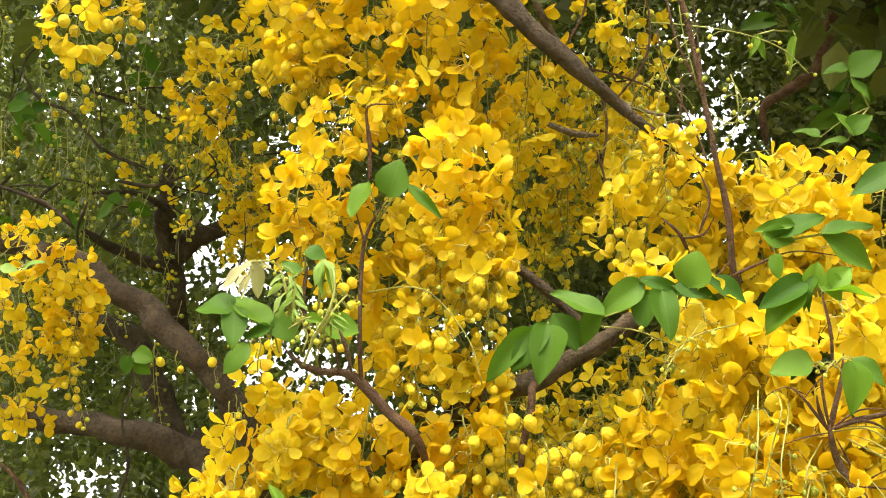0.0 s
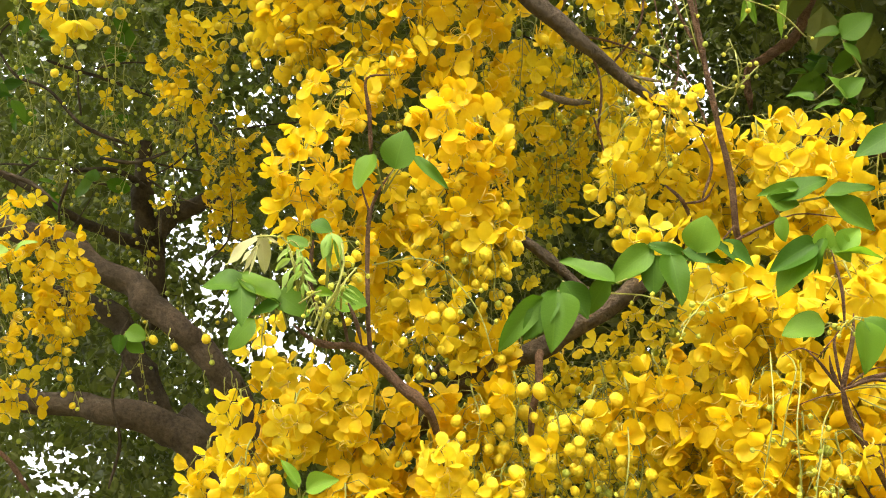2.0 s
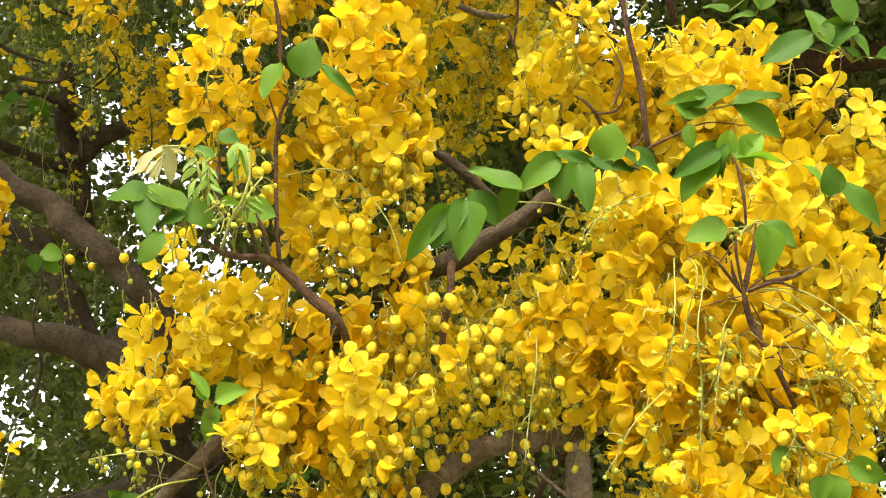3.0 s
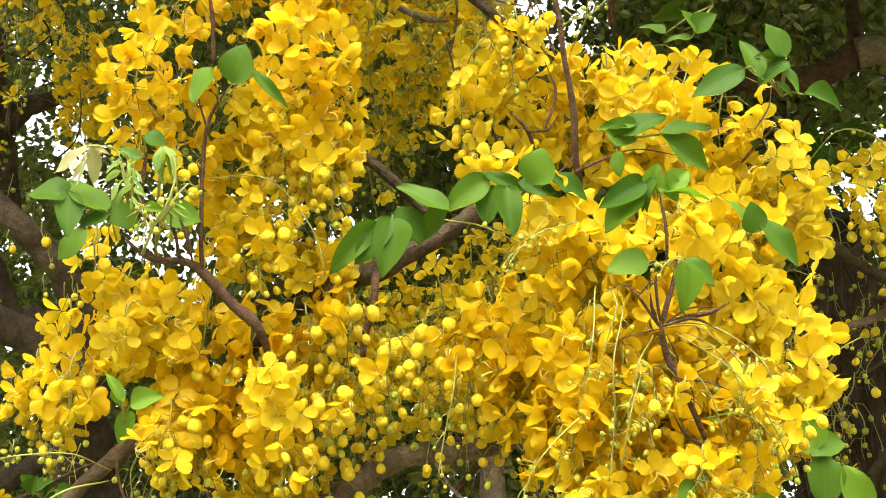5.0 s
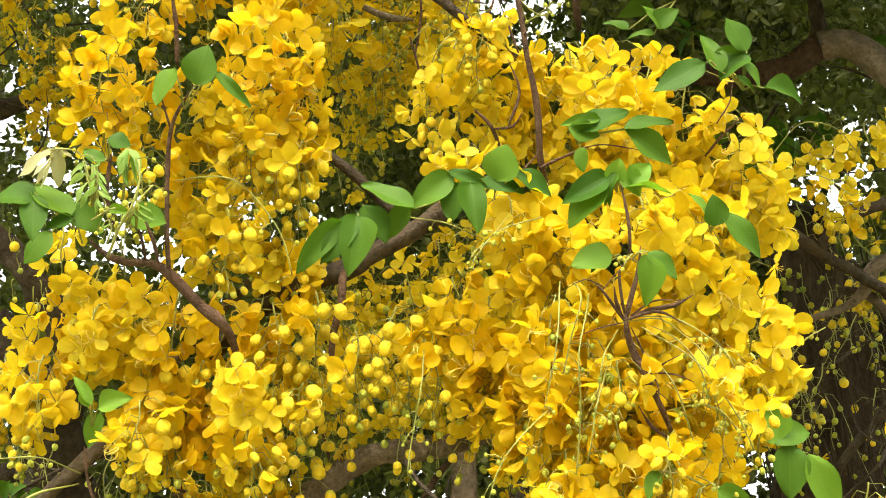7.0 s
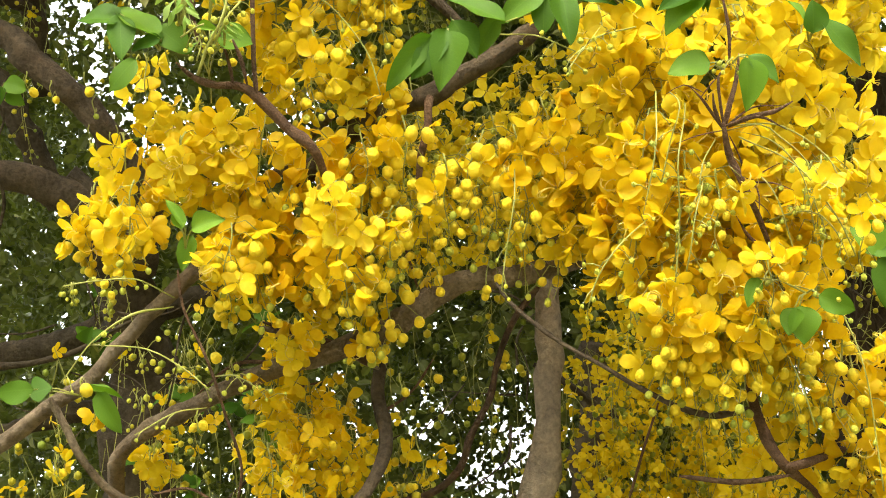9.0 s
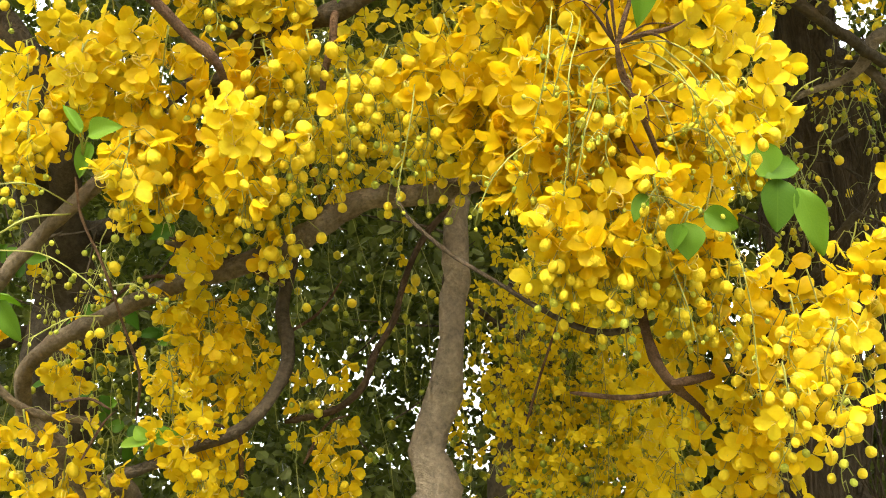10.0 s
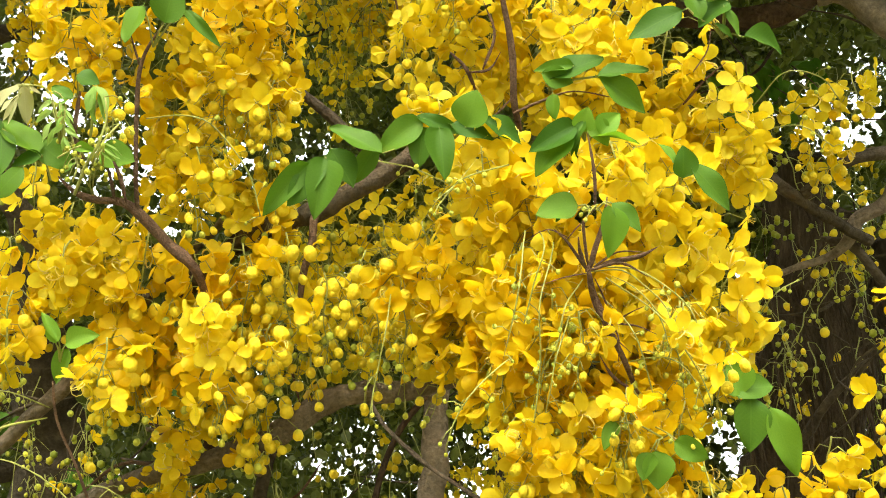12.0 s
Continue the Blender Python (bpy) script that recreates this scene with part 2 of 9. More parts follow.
def flower_mesh(cup, spread, seed, petal):
    """A five-petalled flower 54 mm across that faces +z, with three long curled stamens."""
    rnd = random.Random(seed)
    bm = bmesh.new()
    for k in range(5):
        turn = Matrix.Rotation(radians(72 * k + rnd.uniform(-24, 24)), 4, "Z")
        lift = Matrix.Rotation(radians(spread + rnd.uniform(-38, 34)), 4, "X")
        twist = Matrix.Rotation(radians(rnd.uniform(-45, 45)), 4, "Y")
        size = rnd.uniform(0.76, 1.10)
        petal_sheet(bm, 0.0285 * size, 0.0222 * size * rnd.uniform(0.9, 1.12), cup * rnd.uniform(0.4, 1.6), turn @ Matrix.Translation((0, 0.002, 0)) @ lift @ twist, rnd.uniform(0, 6))
    for k in range((3, 0, 0, 2, 0, 0, 3, 0)[seed % 8]):
        a = rnd.uniform(-0.5, 0.5) + 4.4
        side = Vector((math.cos(a + 0.35 * k), math.sin(a + 0.35 * k), 0))
        line = []
        for i in range(8):
            u = i / 7
            bend = u * 4.4
            line.append((side * (0.0095 * (1 - math.cos(bend)) + 0.004 * k * u) + Vector((0, 0, 0.012 * math.sin(bend) + 0.010 * u)), 0.00075 if i < 7 else 0.0013))
        tube(bm, line, 3, index=1)
    for k in range(3):
        a = k * 2.1
        tip = Vector((0.004 * math.cos(a), 0.004 * math.sin(a), 0.010))
        tube(bm, [(Vector((0, 0, 0)), 0.0006), (tip * 0.7, 0.0005), (tip, 0.0011)], 3, index=1)
    me = bpy.data.meshes.new("flower")
    bm.to_mesh(me)
    bm.free()
    me.materials.append(petal)
    me.materials.append(STAMEN)
    me.shade_smooth()
    return me


def bud_mesh(material, seed):
    """A plump bud, 20 mm long, hanging along -z, with the seams of its folded petals."""
    rnd = random.Random(seed)
    bm = bmesh.new()
    rings = []
    n, sides = 7, 10
    top, low = bm.verts.new((0, 0, 0.0098)), bm.verts.new((0, 0, -0.0108))
    for i in range(1, n):
        a = math.pi * i / n
        z = 0.0108 * math.cos(a) - 0.0006
        ring = []
        for k in range(sides):
            b = 2 * math.pi * k / sides
            r = 0.0090 * math.sin(a) * (1 + 0.10 * math.cos(b * 2 + seed) + 0.05 * math.cos(b * 5 + 2 * seed) - 0.05 * math.cos(a)) * rnd.uniform(0.94, 1.06)
            ring.append(bm.verts.new((r * math.cos(b), r * math.sin(b), z)))
        rings.append(ring)
    for k in range(sides):
        bm.faces.new((top, rings[0][k], rings[0][(k + 1) % sides]))
        bm.faces.new((low, rings[-1][(k + 1) % sides], rings[-1][k]))
    for a, b in zip(rings, rings[1:]):
        for k in range(sides):
            bm.faces.new((a[k], b[k], b[(k + 1) % sides], a[(k + 1) % sides]))
    me = bpy.data.meshes.new("bud")
    bm.to_mesh(me)
    bm.free()
    me.materials.append(material)
    me.shade_smooth()
    return me


SHAPES = [(0.22, 4), (0.35, 16), (0.18, 30), (0.45, 42), (0.28, 10), (0.15, -14), (0.5, 58), (0.25, 22), (0.2, -4), (0.3, 34), (0.55, 12), (0.6, 28), (0.4, 66), (0.3, 0)]
FLOWERS, LEMON, GOLD = ([flower_mesh(c, s, i, petal) for i, (c, s) in enumerate(SHAPES)] for petal in (PETAL, PETAL_LEMON, PETAL_GOLD))
BUDS = [bud_mesh(BUD, i) for i in range(3)]
GREEN_BUDS = [bud_mesh(BUD_GREEN, i + 5) for i in range(2)]


def child(name, mesh, parent, m):
    ob = new(name, mesh)
    ob.parent = parent
    ob.matrix_basis = m
    return ob


def facing(place, normal, spin, size):
    """A pose at place whose +z points along normal."""
    q = Vector(normal).to_track_quat("Z", "Y")
    return Matrix.Translation(place) @ q.to_matrix().to_4x4() @ Matrix.Rotation(spin, 4, "Z") @ Matrix.Diagonal((size, size, size, 1))


def raceme(tree, top, tip, reach, flowers, buds, size=1.0, seed=0, open_to=0.72, bud_size=1.0, bud_from=0.45, kinds=FLOWERS):
    """A hanging spray: a green stalk with open flowers on long stems, and buds that grow smaller towards its tip."""
    rnd = random.Random(seed * 7 + 3)
    top, tip = Vector(top), Vector(tip)
    bend = Vector((rnd.uniform(-1, 1), rnd.uniform(-1, 1), 0)) * (tip - top).length * 0.11
    axis = lambda s: top.lerp(tip, s) + bend * math.sin(math.pi * s) + Vector((math.sin(9 * s + seed), math.cos(8 * s), 0)) * min(0.004, 0.03 * (tip - top).length)
    bm = bmesh.new()
    tube(bm, [(axis(i / 12), 0.0014 - 0.0008 * i / 12) for i in range(13)], 5)
    made = []
    for i in range(flowers):
        s = open_to * (i + rnd.random()) / max(1, flowers)
        a = i * 2.39996 + rnd.uniform(-0.6, 0.6)
        out = Vector((math.cos(a), math.sin(a), 0))
        far = reach * (0.35 + 0.65 * rnd.random() ** 0.6) * (1.0 - 0.3 * s)
        place = axis(s) + out * far + Vector((0, 0, -far * rnd.uniform(-0.1, 0.5)))
        n = out + Vector((rnd.uniform(-0.8, 0.8), rnd.uniform(-0.8, 0.8), rnd.uniform(-1.25, 0.4)))
        made.append(("flower", rnd.choice(kinds), place, n, rnd.uniform(0, 6.28), size * rnd.uniform(0.86, 1.1), s))
    for i in range(buds):
        s = bud_from + (1 - bud_from) * (i + rnd.random()) / max(1, buds)
        a = i * 2.39996 + rnd.uniform(-0.6, 0.6)
        out = Vector((math.cos(a), math.sin(a), 0))
        late = (s - bud_from) / (1 - bud_from)
        far = reach * rnd.uniform(0.35, 0.95) * (1 - 0.55 * late)
        place = axis(s) + out * far + Vector((0, 0, -far * rnd.uniform(0.2, 0.7)))
        grown = 1.08 * bud_size * (1.05 - 0.5 * late) * rnd.uniform(0.75, 1.12)
        mesh = rnd.choice(GREEN_BUDS if grown < 0.62 * bud_size or bud_size < 0.76 else BUDS)
        made.append(("bud", mesh, place, -out * 0.4 + Vector((rnd.uniform(-0.4, 0.4), rnd.uniform(-0.4, 0.4), 1)), rnd.uniform(0, 6.28), grown, s))
    for kind, mesh, place, n, spin, grown, s in made:
        foot = axis(max(0.0, s - 0.06))
        back = place + (Vector((0, 0, 0.008)) if kind == "bud" else -Vector(n).normalized() * 0.003)
        mid = foot.lerp(back, 0.55) + Vector((0, 0, 0.010))
        tube(bm, [(foot, 0.0007), (mid, 0.0007), (back, 0.0009)], 3)
    ob = part("flower_spray", bm, STALK, tree, "hanging spray of golden yellow flowers and round buds" if flowers > 4 else "hanging string of round yellow-green buds")
    for kind, mesh, place, n, spin, grown, s in made:
        child(kind, mesh, ob, facing(place, n, spin, grown))
    return ob


def far_sprays(tree, seed, count, x0, x1, y0, y1, z0, z1, flowers, buds, size, label, long=(0.16, 0.34)):
    """Many hanging sprays deep in the shade, too small to be picked apart: low petals, buds and stalks in one mesh."""
    g = random.Random(seed)
    verts, faces, kinds = [], [], []
    petal = [(0, 0.05, 0), (0.36, 0.42, 0.05), (0.34, 0.82, 0.10), (0, 1.0, 0.06), (-0.34, 0.82, 0.10), (-0.36, 0.42, 0.05)]

    def add(points, sheets, kind):
        n = len(verts)
        verts.extend(points)
        faces.extend([tuple(n + i for i in f) for f in sheets])
        kinds.extend([kind] * len(sheets))

    def thread(a, b, r):
        side = Vector((r, 0, 0)), Vector((-0.5 * r, 0.87 * r, 0)), Vector((-0.5 * r, -0.87 * r, 0))
        add([p + d for p in (a, b) for d in side], [(0, 1, 4, 3), (1, 2, 5, 4), (2, 0, 3, 5)], 2)

    for n in range(count):
        top = Vector((g.uniform(x0, x1), g.uniform(y0, y1), g.uniform(z0, z1)))
        fall, lean, bow = g.uniform(*long), Vector((g.uniform(-0.3, 0.3), g.uniform(-0.3, 0.3), -1)), Vector((g.uniform(-0.35, 0.35), g.uniform(-0.35, 0.35), 0))
        axis = [top + (lean * k / 6 + bow * (k / 6) * (1 - k / 6)) * fall + Vector((0.006 * math.sin(k + n), 0.006 * math.cos(1.3 * k + n), 0)) for k in range(7)]
        for a, b in zip(axis, axis[1:]):
            thread(a, b, 0.0008)
        share = g.uniform(0.5, 1.3)
        for k in range(int(flowers * share + g.random())):
            at = axis[min(5, int(g.random() * 4.6))] + Vector((g.uniform(-1, 1), g.uniform(-1, 1), g.uniform(-0.8, 0.5))) * 0.038 * (0.4 + size)
            turn = Vector((g.uniform(-1, 1), g.uniform(-1.3, 0.7), g.uniform(-1.2, 0.5))).to_track_quat("Z", "Y").to_matrix()
            for p in range(5):
                m = turn @ Matrix.Rotation(radians(72 * p + g.uniform(-20, 20)), 3, "Z") @ Matrix.Rotation(radians(g.uniform(-25, 50)), 3, "X") @ Matrix.Rotation(radians(g.uniform(-40, 40)), 3, "Y")
                r = 0.0285 * size * g.uniform(0.75, 1.1)
                add([at + m @ (Vector(q) * r) for q in petal], [(0, 1, 2, 3), (0, 3, 4, 5)], 0)
        for k in range(int(buds * share + g.random())):
            u = 0.25 + 0.75 * g.random()
            foot = axis[min(5, int(u * 6))]
            at = foot + Vector((g.uniform(-1, 1), g.uniform(-1, 1), g.uniform(-1, 0.1))) * 0.034 * (0.5 + size)
            r = 0.0092 * size * (1.35 - 0.7 * u) * g.uniform(0.8, 1.25)
            thread(foot, at, 0.0006)
            rings = [at + Vector((r * math.cos(1.047 * i + j), r * math.sin(1.047 * i + j), z * r)) for j, z in ((0, 0.5), (0.5, -0.6)) for i in range(6)]
            sheets = [(i, 6 + i, 6 + (i + 1) % 6, (i + 1) % 6) for i in range(6)] + [(12, i, (i + 1) % 6) for i in range(6)] + [(13, 6 + (i + 1) % 6, 6 + i) for i in range(6)]
            add(rings + [at + Vector((0, 0, 1.1 * r)), at - Vector((0, 0, 1.25 * r))], sheets, 1)
    me = bpy.data.meshes.new("far_spray")
    me.from_pydata(verts, [], faces)
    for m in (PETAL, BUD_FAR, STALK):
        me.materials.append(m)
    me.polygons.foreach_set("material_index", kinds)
    me.shade_smooth()
    ob = new("far_spray", me)
    ob.parent = tree
    ob.matrix_parent_inverse = Matrix.Translation(-tree.location)
    return tagged(ob, label=label, kind="stuff")


def leaf_mesh(material, seed, ratio=0.62):
    """An ovate leaflet of length 1 along +y, folded a little along its midrib."""
    rnd = random.Random(seed)
    bm = bmesh.new()
    nu, nv = 10, 6
    sag, wave, bow, turn = rnd.uniform(0.08, 0.36), rnd.uniform(0, 6), rnd.uniform(-0.09, 0.09), rnd.uniform(-0.6, 0.6)
    folds = rnd.uniform(0.0, 0.85), rnd.uniform(0.0, 0.85)
    blunt = rnd.uniform(0.55, 0.85)
    rows = []
    for i in range(nu + 1):
        u = i / nu
        half = 0.5 * ratio * max(0.015, (math.sin(math.pi * u ** 0.80) ** (blunt + 0.06 * u) if 0 < u < 1 else 0.0))
        row = []
        for j in range(nv + 1):
            v = j / nv * 2 - 1
            z = folds[v > 0] * half * abs(v) ** 1.3 - sag * u * u + turn * half * v * u + 0.034 * math.sin(wave + 9 * u + 2 * v) * v * v
            row.append(bm.verts.new((half * v + bow * math.sin(math.pi * u), u, z)))
        rows.append(row)
    for i in range(nu):
        for j in range(nv):
            bm.faces.new((rows[i][j], rows[i][j + 1], rows[i + 1][j + 1], rows[i + 1][j]))
    rib = [(Vector((bow * math.sin(math.pi * u), u, -sag * u * u - 0.003)), 0.007 * (1 - 0.8 * u)) for u in (0.0, 0.2, 0.4, 0.6, 0.8, 0.96)]
    tube(bm, [(Vector((0, -0.06, 0.004)), 0.010)] + rib, 4)
    me = bpy.data.meshes.new("leaflet")
    bm.to_mesh(me)
    bm.free()
    me.materials.append(material)
    me.shade_smooth()
    return me


LEAFLETS = [leaf_mesh(LEAF, i) for i in range(9)]
FRESH = [leaf_mesh(LEAF_FRESH, i + 40) for i in range(3)]
YOUNG = [leaf_mesh(LEAF_YOUNG, i + 20, 0.5) for i in range(3)]
COPPER = [leaf_mesh(LEAF_COPPER, 31, 0.55)]


def leaf_spray(tree, node, leaflets, meshes=None, label=""):
    """A compound leaf: its stalks from a node, and its leaflets as rows of base, tip, width, tilt."""
    node = Vector(node)
    bm = bmesh.new()
    for base, tip, width, tilt in leaflets:
        base = Vector(base)
        mid = node.lerp(base, 0.5) + Vector((0, 0, 0.006))
        tube(bm, [(node, 0.0016), (mid, 0.0013), (base, 0.0010)], 4)
    ob = part("leaf_spray", bm, STALK, tree, label or "compound leaf of smooth mid-green leaflets")
    for k, (base, tip, width, tilt) in enumerate(leaflets):
        base, tip = Vector(base), Vector(tip)
        along = tip - base
        y = along.normalized()
        z = Vector((0.05, -1, 0.35))
        z = (z - y * z.dot(y)).normalized()
        z = Matrix.Rotation(radians(tilt), 3, y) @ z
        x = y.cross(z)
        m = Matrix((x, y, z)).transposed().to_4x4()
        m.translation = base
        size = along.length * 0.97
        kinds = meshes or LEAFLETS
        child("leaflet", kinds[(k * 3 + int(abs(base.x) * 977)) % len(kinds)], ob, m @ Matrix.Diagonal((width / 0.55, size, size, 1)))
    return ob


def stalk(tree, points, buds, seed, size=0.45):
    """A bare arching green flower stalk whose young buds stand on short stems towards its tip."""
    rnd = random.Random(seed)
    line = spline(points, 0.012)
    line = [(c + Vector((noise.noise(c * 9 + Vector((seed, 0, 0))), noise.noise(c * 9 + Vector((0, seed, 0))), 0.4 * noise.noise(c * 9 + Vector((0, 0, seed))))) * 0.009, r) for c, r in line]
    bm = bmesh.new()
    tube(bm, line, 5)
    spots = []
    for i in range(buds):
        s = 0.45 + 0.55 * (i + 0.5) / buds
        at = line[min(len(line) - 1, int(s * len(line)))][0]
        away = Vector((rnd.uniform(-1, 1), rnd.uniform(-1, 1), rnd.uniform(-0.9, 0.3))).normalized() * rnd.uniform(0.012, 0.03)
        tube(bm, [(at, 0.0007), (at + away * 0.5 + Vector((0, 0, 0.003)), 0.0007), (at + away, 0.0008)], 3)
        spots.append((at + away, size * (1.1 - 0.5 * s) * rnd.uniform(0.8, 1.15)))
    ob = part("flower_stalk", bm, STALK, tree, "thin arching green stalk with tiny buds")
    for place, grown in spots:
        child("bud", rnd.choice(GREEN_BUDS), ob, facing(place, (rnd.uniform(-0.5, 0.5), rnd.uniform(-0.5, 0.5), 1), rnd.uniform(0, 6), grown))
    return ob


def crown(tree, name, clumps, leaf_length, material, seed, spread=0.2, per_clump=46, gaps=()):
    """A mass of small leaves in loose clumps with gaps between them; clumps: rows of places."""
    g = np.random.default_rng(seed)
    centres = np.repeat(np.array(clumps), per_clump, 0)
    n = len(centres)
    place = centres + g.normal(0, 1, (n, 3)) * spread * np.array([1, 1, 0.8])
    across, high = place[:, 0] * 4.5 / place[:, 1], 1.6 + (place[:, 2] - 1.6) * 4.5 / place[:, 1]
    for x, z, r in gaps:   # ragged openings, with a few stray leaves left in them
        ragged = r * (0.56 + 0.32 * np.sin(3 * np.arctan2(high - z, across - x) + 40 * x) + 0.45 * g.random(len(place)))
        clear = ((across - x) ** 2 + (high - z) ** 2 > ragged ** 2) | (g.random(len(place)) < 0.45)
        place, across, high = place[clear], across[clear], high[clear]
    n = len(place)
    way = g.normal(0, 1, (n, 3)) + np.array([0, 0, -0.5])
    way /= np.linalg.norm(way, axis=1)[:, None]
    other = g.normal(0, 1, (n, 3))
    side = np.cross(way, other)
    side /= np.linalg.norm(side, axis=1)[:, None]
    up = np.cross(side, way)
    size = leaf_length * g.uniform(0.6, 1.25, (n, 1))
    shape = [(0, 0, 0), (0.30, 0.30, 0.06), (0.26, 0.68, 0.05), (0, 1, -0.06), (-0.26, 0.68, 0.05), (-0.30, 0.30, 0.06)]
    verts = np.stack([place + size * (a * side + b * way + c * up) for a, b, c in shape], 1).reshape(-1, 3)
    base = np.arange(n)[:, None] * 6
    faces = np.concatenate([base + [0, 1, 2, 3], base + [0, 3, 4, 5]], 0)
    me = bpy.data.meshes.new(name)
    me.from_pydata(verts.tolist(), [], faces.tolist())
    me.materials.append(material)
    ob = new(name, me)
    ob.parent = tree
    ob.matrix_parent_inverse = Matrix.Translation(-tree.location)
    return tagged(ob, kind="stuff")


def thing(name, at, label, category, group=""):
    ob = new(name)
    ob.empty_display_size = 0.2
    tagged(ob, label, category, group)
    ob.location = at
    return ob


def field(seed, count, x0, x1, y0, y1, z0, z1, keep=None):
    """Scattered clump places within a block of space."""
    g = random.Random(seed)
    out = []
    while len(out) < count:
        p = (g.uniform(x0, x1), g.uniform(y0, y1), g.uniform(z0, z1))
        if keep is None or keep(p, g.random()):
            out.append(p)
    return out


# ---- ground ----
def ground_sheet():
    bm = bmesh.new()
    edges = [-400, -120, -40, -16, -8, -4, -2, 0, 2, 4, 8, 16, 40, 120, 400]
    grid = [[bm.verts.new((x, y, 0.04 * noise.noise(Vector((x * 0.4, y * 0.4, 0))) if abs(x) < 30 and abs(y) < 30 else 0)) for x in edges] for y in edges]
    for a, b in zip(grid, grid[1:]):
        for k in range(len(edges) - 1):
            bm.faces.new((a[k], a[k + 1], b[k + 1], b[k]))
    m, nt, bsdf = surface("dry_earth_and_grass")
    c = ramp(nt, [(0.3, (0.16, 0.12, 0.075)), (0.5, (0.12, 0.12, 0.05)), (0.7, (0.22, 0.17, 0.11))], grain(nt, 1.6, 8))
    nt.links.new(c, bsdf.inputs["Base Color"])
    bsdf.inputs["Roughness"].default_value = 0.95
    bumped(nt, bsdf, grain(nt, 30, 6), 0.6, 0.03)
    me = bpy.data.meshes.new("ground")
    bm.to_mesh(me)
    bm.free()
    me.materials.append(m)
    return tagged(new("ground", me), "dry earth with thin grass under the trees", "ground", kind="structure")


ground_sheet()

# ---- the flowering tree: trunk and limbs ----
tree = thing("golden_shower_tree", (-0.60, 2.54, 0), "golden shower tree in full bloom with hanging yellow flower sprays", "tree")
wood(tree, "trunk", [(-0.597, 2.544, -0.05, 0.06), (-0.597, 2.544, 0.5, 0.045), (-0.561, 2.383, 1.373, 0.03), (-0.616, 2.2, 1.492, 0.022), (-0.7, 2.106, 1.583, 0.016)], BARK)
wood(tree, "limb", [(-0.662, 2.15, 1.528, 0.014), (-0.7, 2.104, 1.592, 0.014), (-0.669, 2.034, 1.668, 0.013), (-0.566, 1.961, 1.719, 0.013), (-0.412, 1.887, 1.773, 0.014), (-0.278, 1.84, 1.802, 0.016), (-0.2, 1.811, 1.837, 0.017), (-0.124, 1.8, 1.885, 0.016), (-0.007, 1.797, 1.902, 0.015), (0.107, 1.839, 1.945, 0.014), (0.245, 1.915, 2.059, 0.011)], BARK)
wood(tree, "limb", [(-1.013, 1.976, 1.56, 0.016), (-0.763, 1.89, 1.709, 0.012), (-0.675, 1.849, 1.757, 0.012), (-0.593, 1.809, 1.838, 0.011), (-0.5, 1.79, 1.922, 0.011), (-0.415, 1.813, 2.043, 0.009), (-0.311, 1.787, 2.151, 0.007)], BARK)
wood(tree, "limb", [(-0.414, 1.818, 1.987, 0.014), (-0.307, 1.756, 2.082, 0.014), (-0.237, 1.724, 2.119, 0.014), (-0.16, 1.697, 2.138, 0.014), (-0.078, 1.682, 2.186, 0.014), (0.004, 1.704, 2.25, 0.012), (0.065, 1.76, 2.338, 0.01)], BARK_WARM)
wood(tree, "branch", [(-0.064, 1.736, 2.214, 0.007), (-0.09, 1.737, 2.243, 0.007), (-0.141, 1.714, 2.284, 0.008), (-0.206, 1.699, 2.333, 0.008), (-0.273, 1.701, 2.394, 0.007), (-0.364, 1.709, 2.435, 0.006)], BARK_WARM)
wood(tree, "branch", [(-0.154, 1.695, 2.143, 0.0065), (-0.164, 1.682, 2.121, 0.006), (-0.167, 1.682, 2.082, 0.0055), (-0.176, 1.685, 2.040, 0.005), (-0.179, 1.70, 1.98, 0.004)], BARK_TWIG)
wood(tree, "twig", [(-0.499, 1.566, 2.141, 0.002), (-0.474, 1.568, 2.12, 0.004), (-0.447, 1.576, 2.111, 0.005), (-0.416, 1.581, 2.11, 0.006), (-0.389, 1.592, 2.092, 0.007), (-0.355, 1.612, 2.06, 0.007), (-0.327, 1.615, 2.04, 0.007), (-0.311, 1.639, 2.016, 0.006), (-0.301, 1.707, 1.97, 0.005)], BARK_TWIG)
wood(tree, "twig", [(-0.393, 1.589, 2.098, 0.003), (-0.395, 1.562, 2.154, 0.003), (-0.394, 1.539, 2.229, 0.003), (-0.388, 1.516, 2.279, 0.003), (-0.376, 1.504, 2.308, 0.002), (-0.35, 1.483, 2.336, 0.001)], BARK_TWIG)
wood(tree, "twig", [(-0.388, 1.516, 2.279, 0.002), (-0.399, 1.498, 2.314, 0.001), (-0.401, 1.477, 2.334, 0.001)], BARK_TWIG)
wood(tree, "twig", [(-0.424, 1.579, 2.111, 0.003), (-0.43, 1.562, 2.146, 0.002), (-0.44, 1.535, 2.177, 0.002)], BARK_TWIG)
wood(tree, "twig", [(-0.399, 1.576, 2.409, 0.003), (-0.398, 1.551, 2.462, 0.003), (-0.4, 1.529, 2.507, 0.002), (-0.356, 1.515, 2.502, 0.001)], BARK_TWIG)
wood(tree, "limb", [(-0.289, 1.5, 2.769, 0.016), (-0.227, 1.515, 2.703, 0.0155), (-0.169, 1.535, 2.652, 0.015), (-0.111, 1.565, 2.604, 0.013), (-0.069, 1.59, 2.573, 0.01), (-0.027, 1.62, 2.55, 0.009), (0.032, 1.645, 2.508, 0.006), (0.098, 1.66, 2.462, 0.0045)], BARK_WARM)
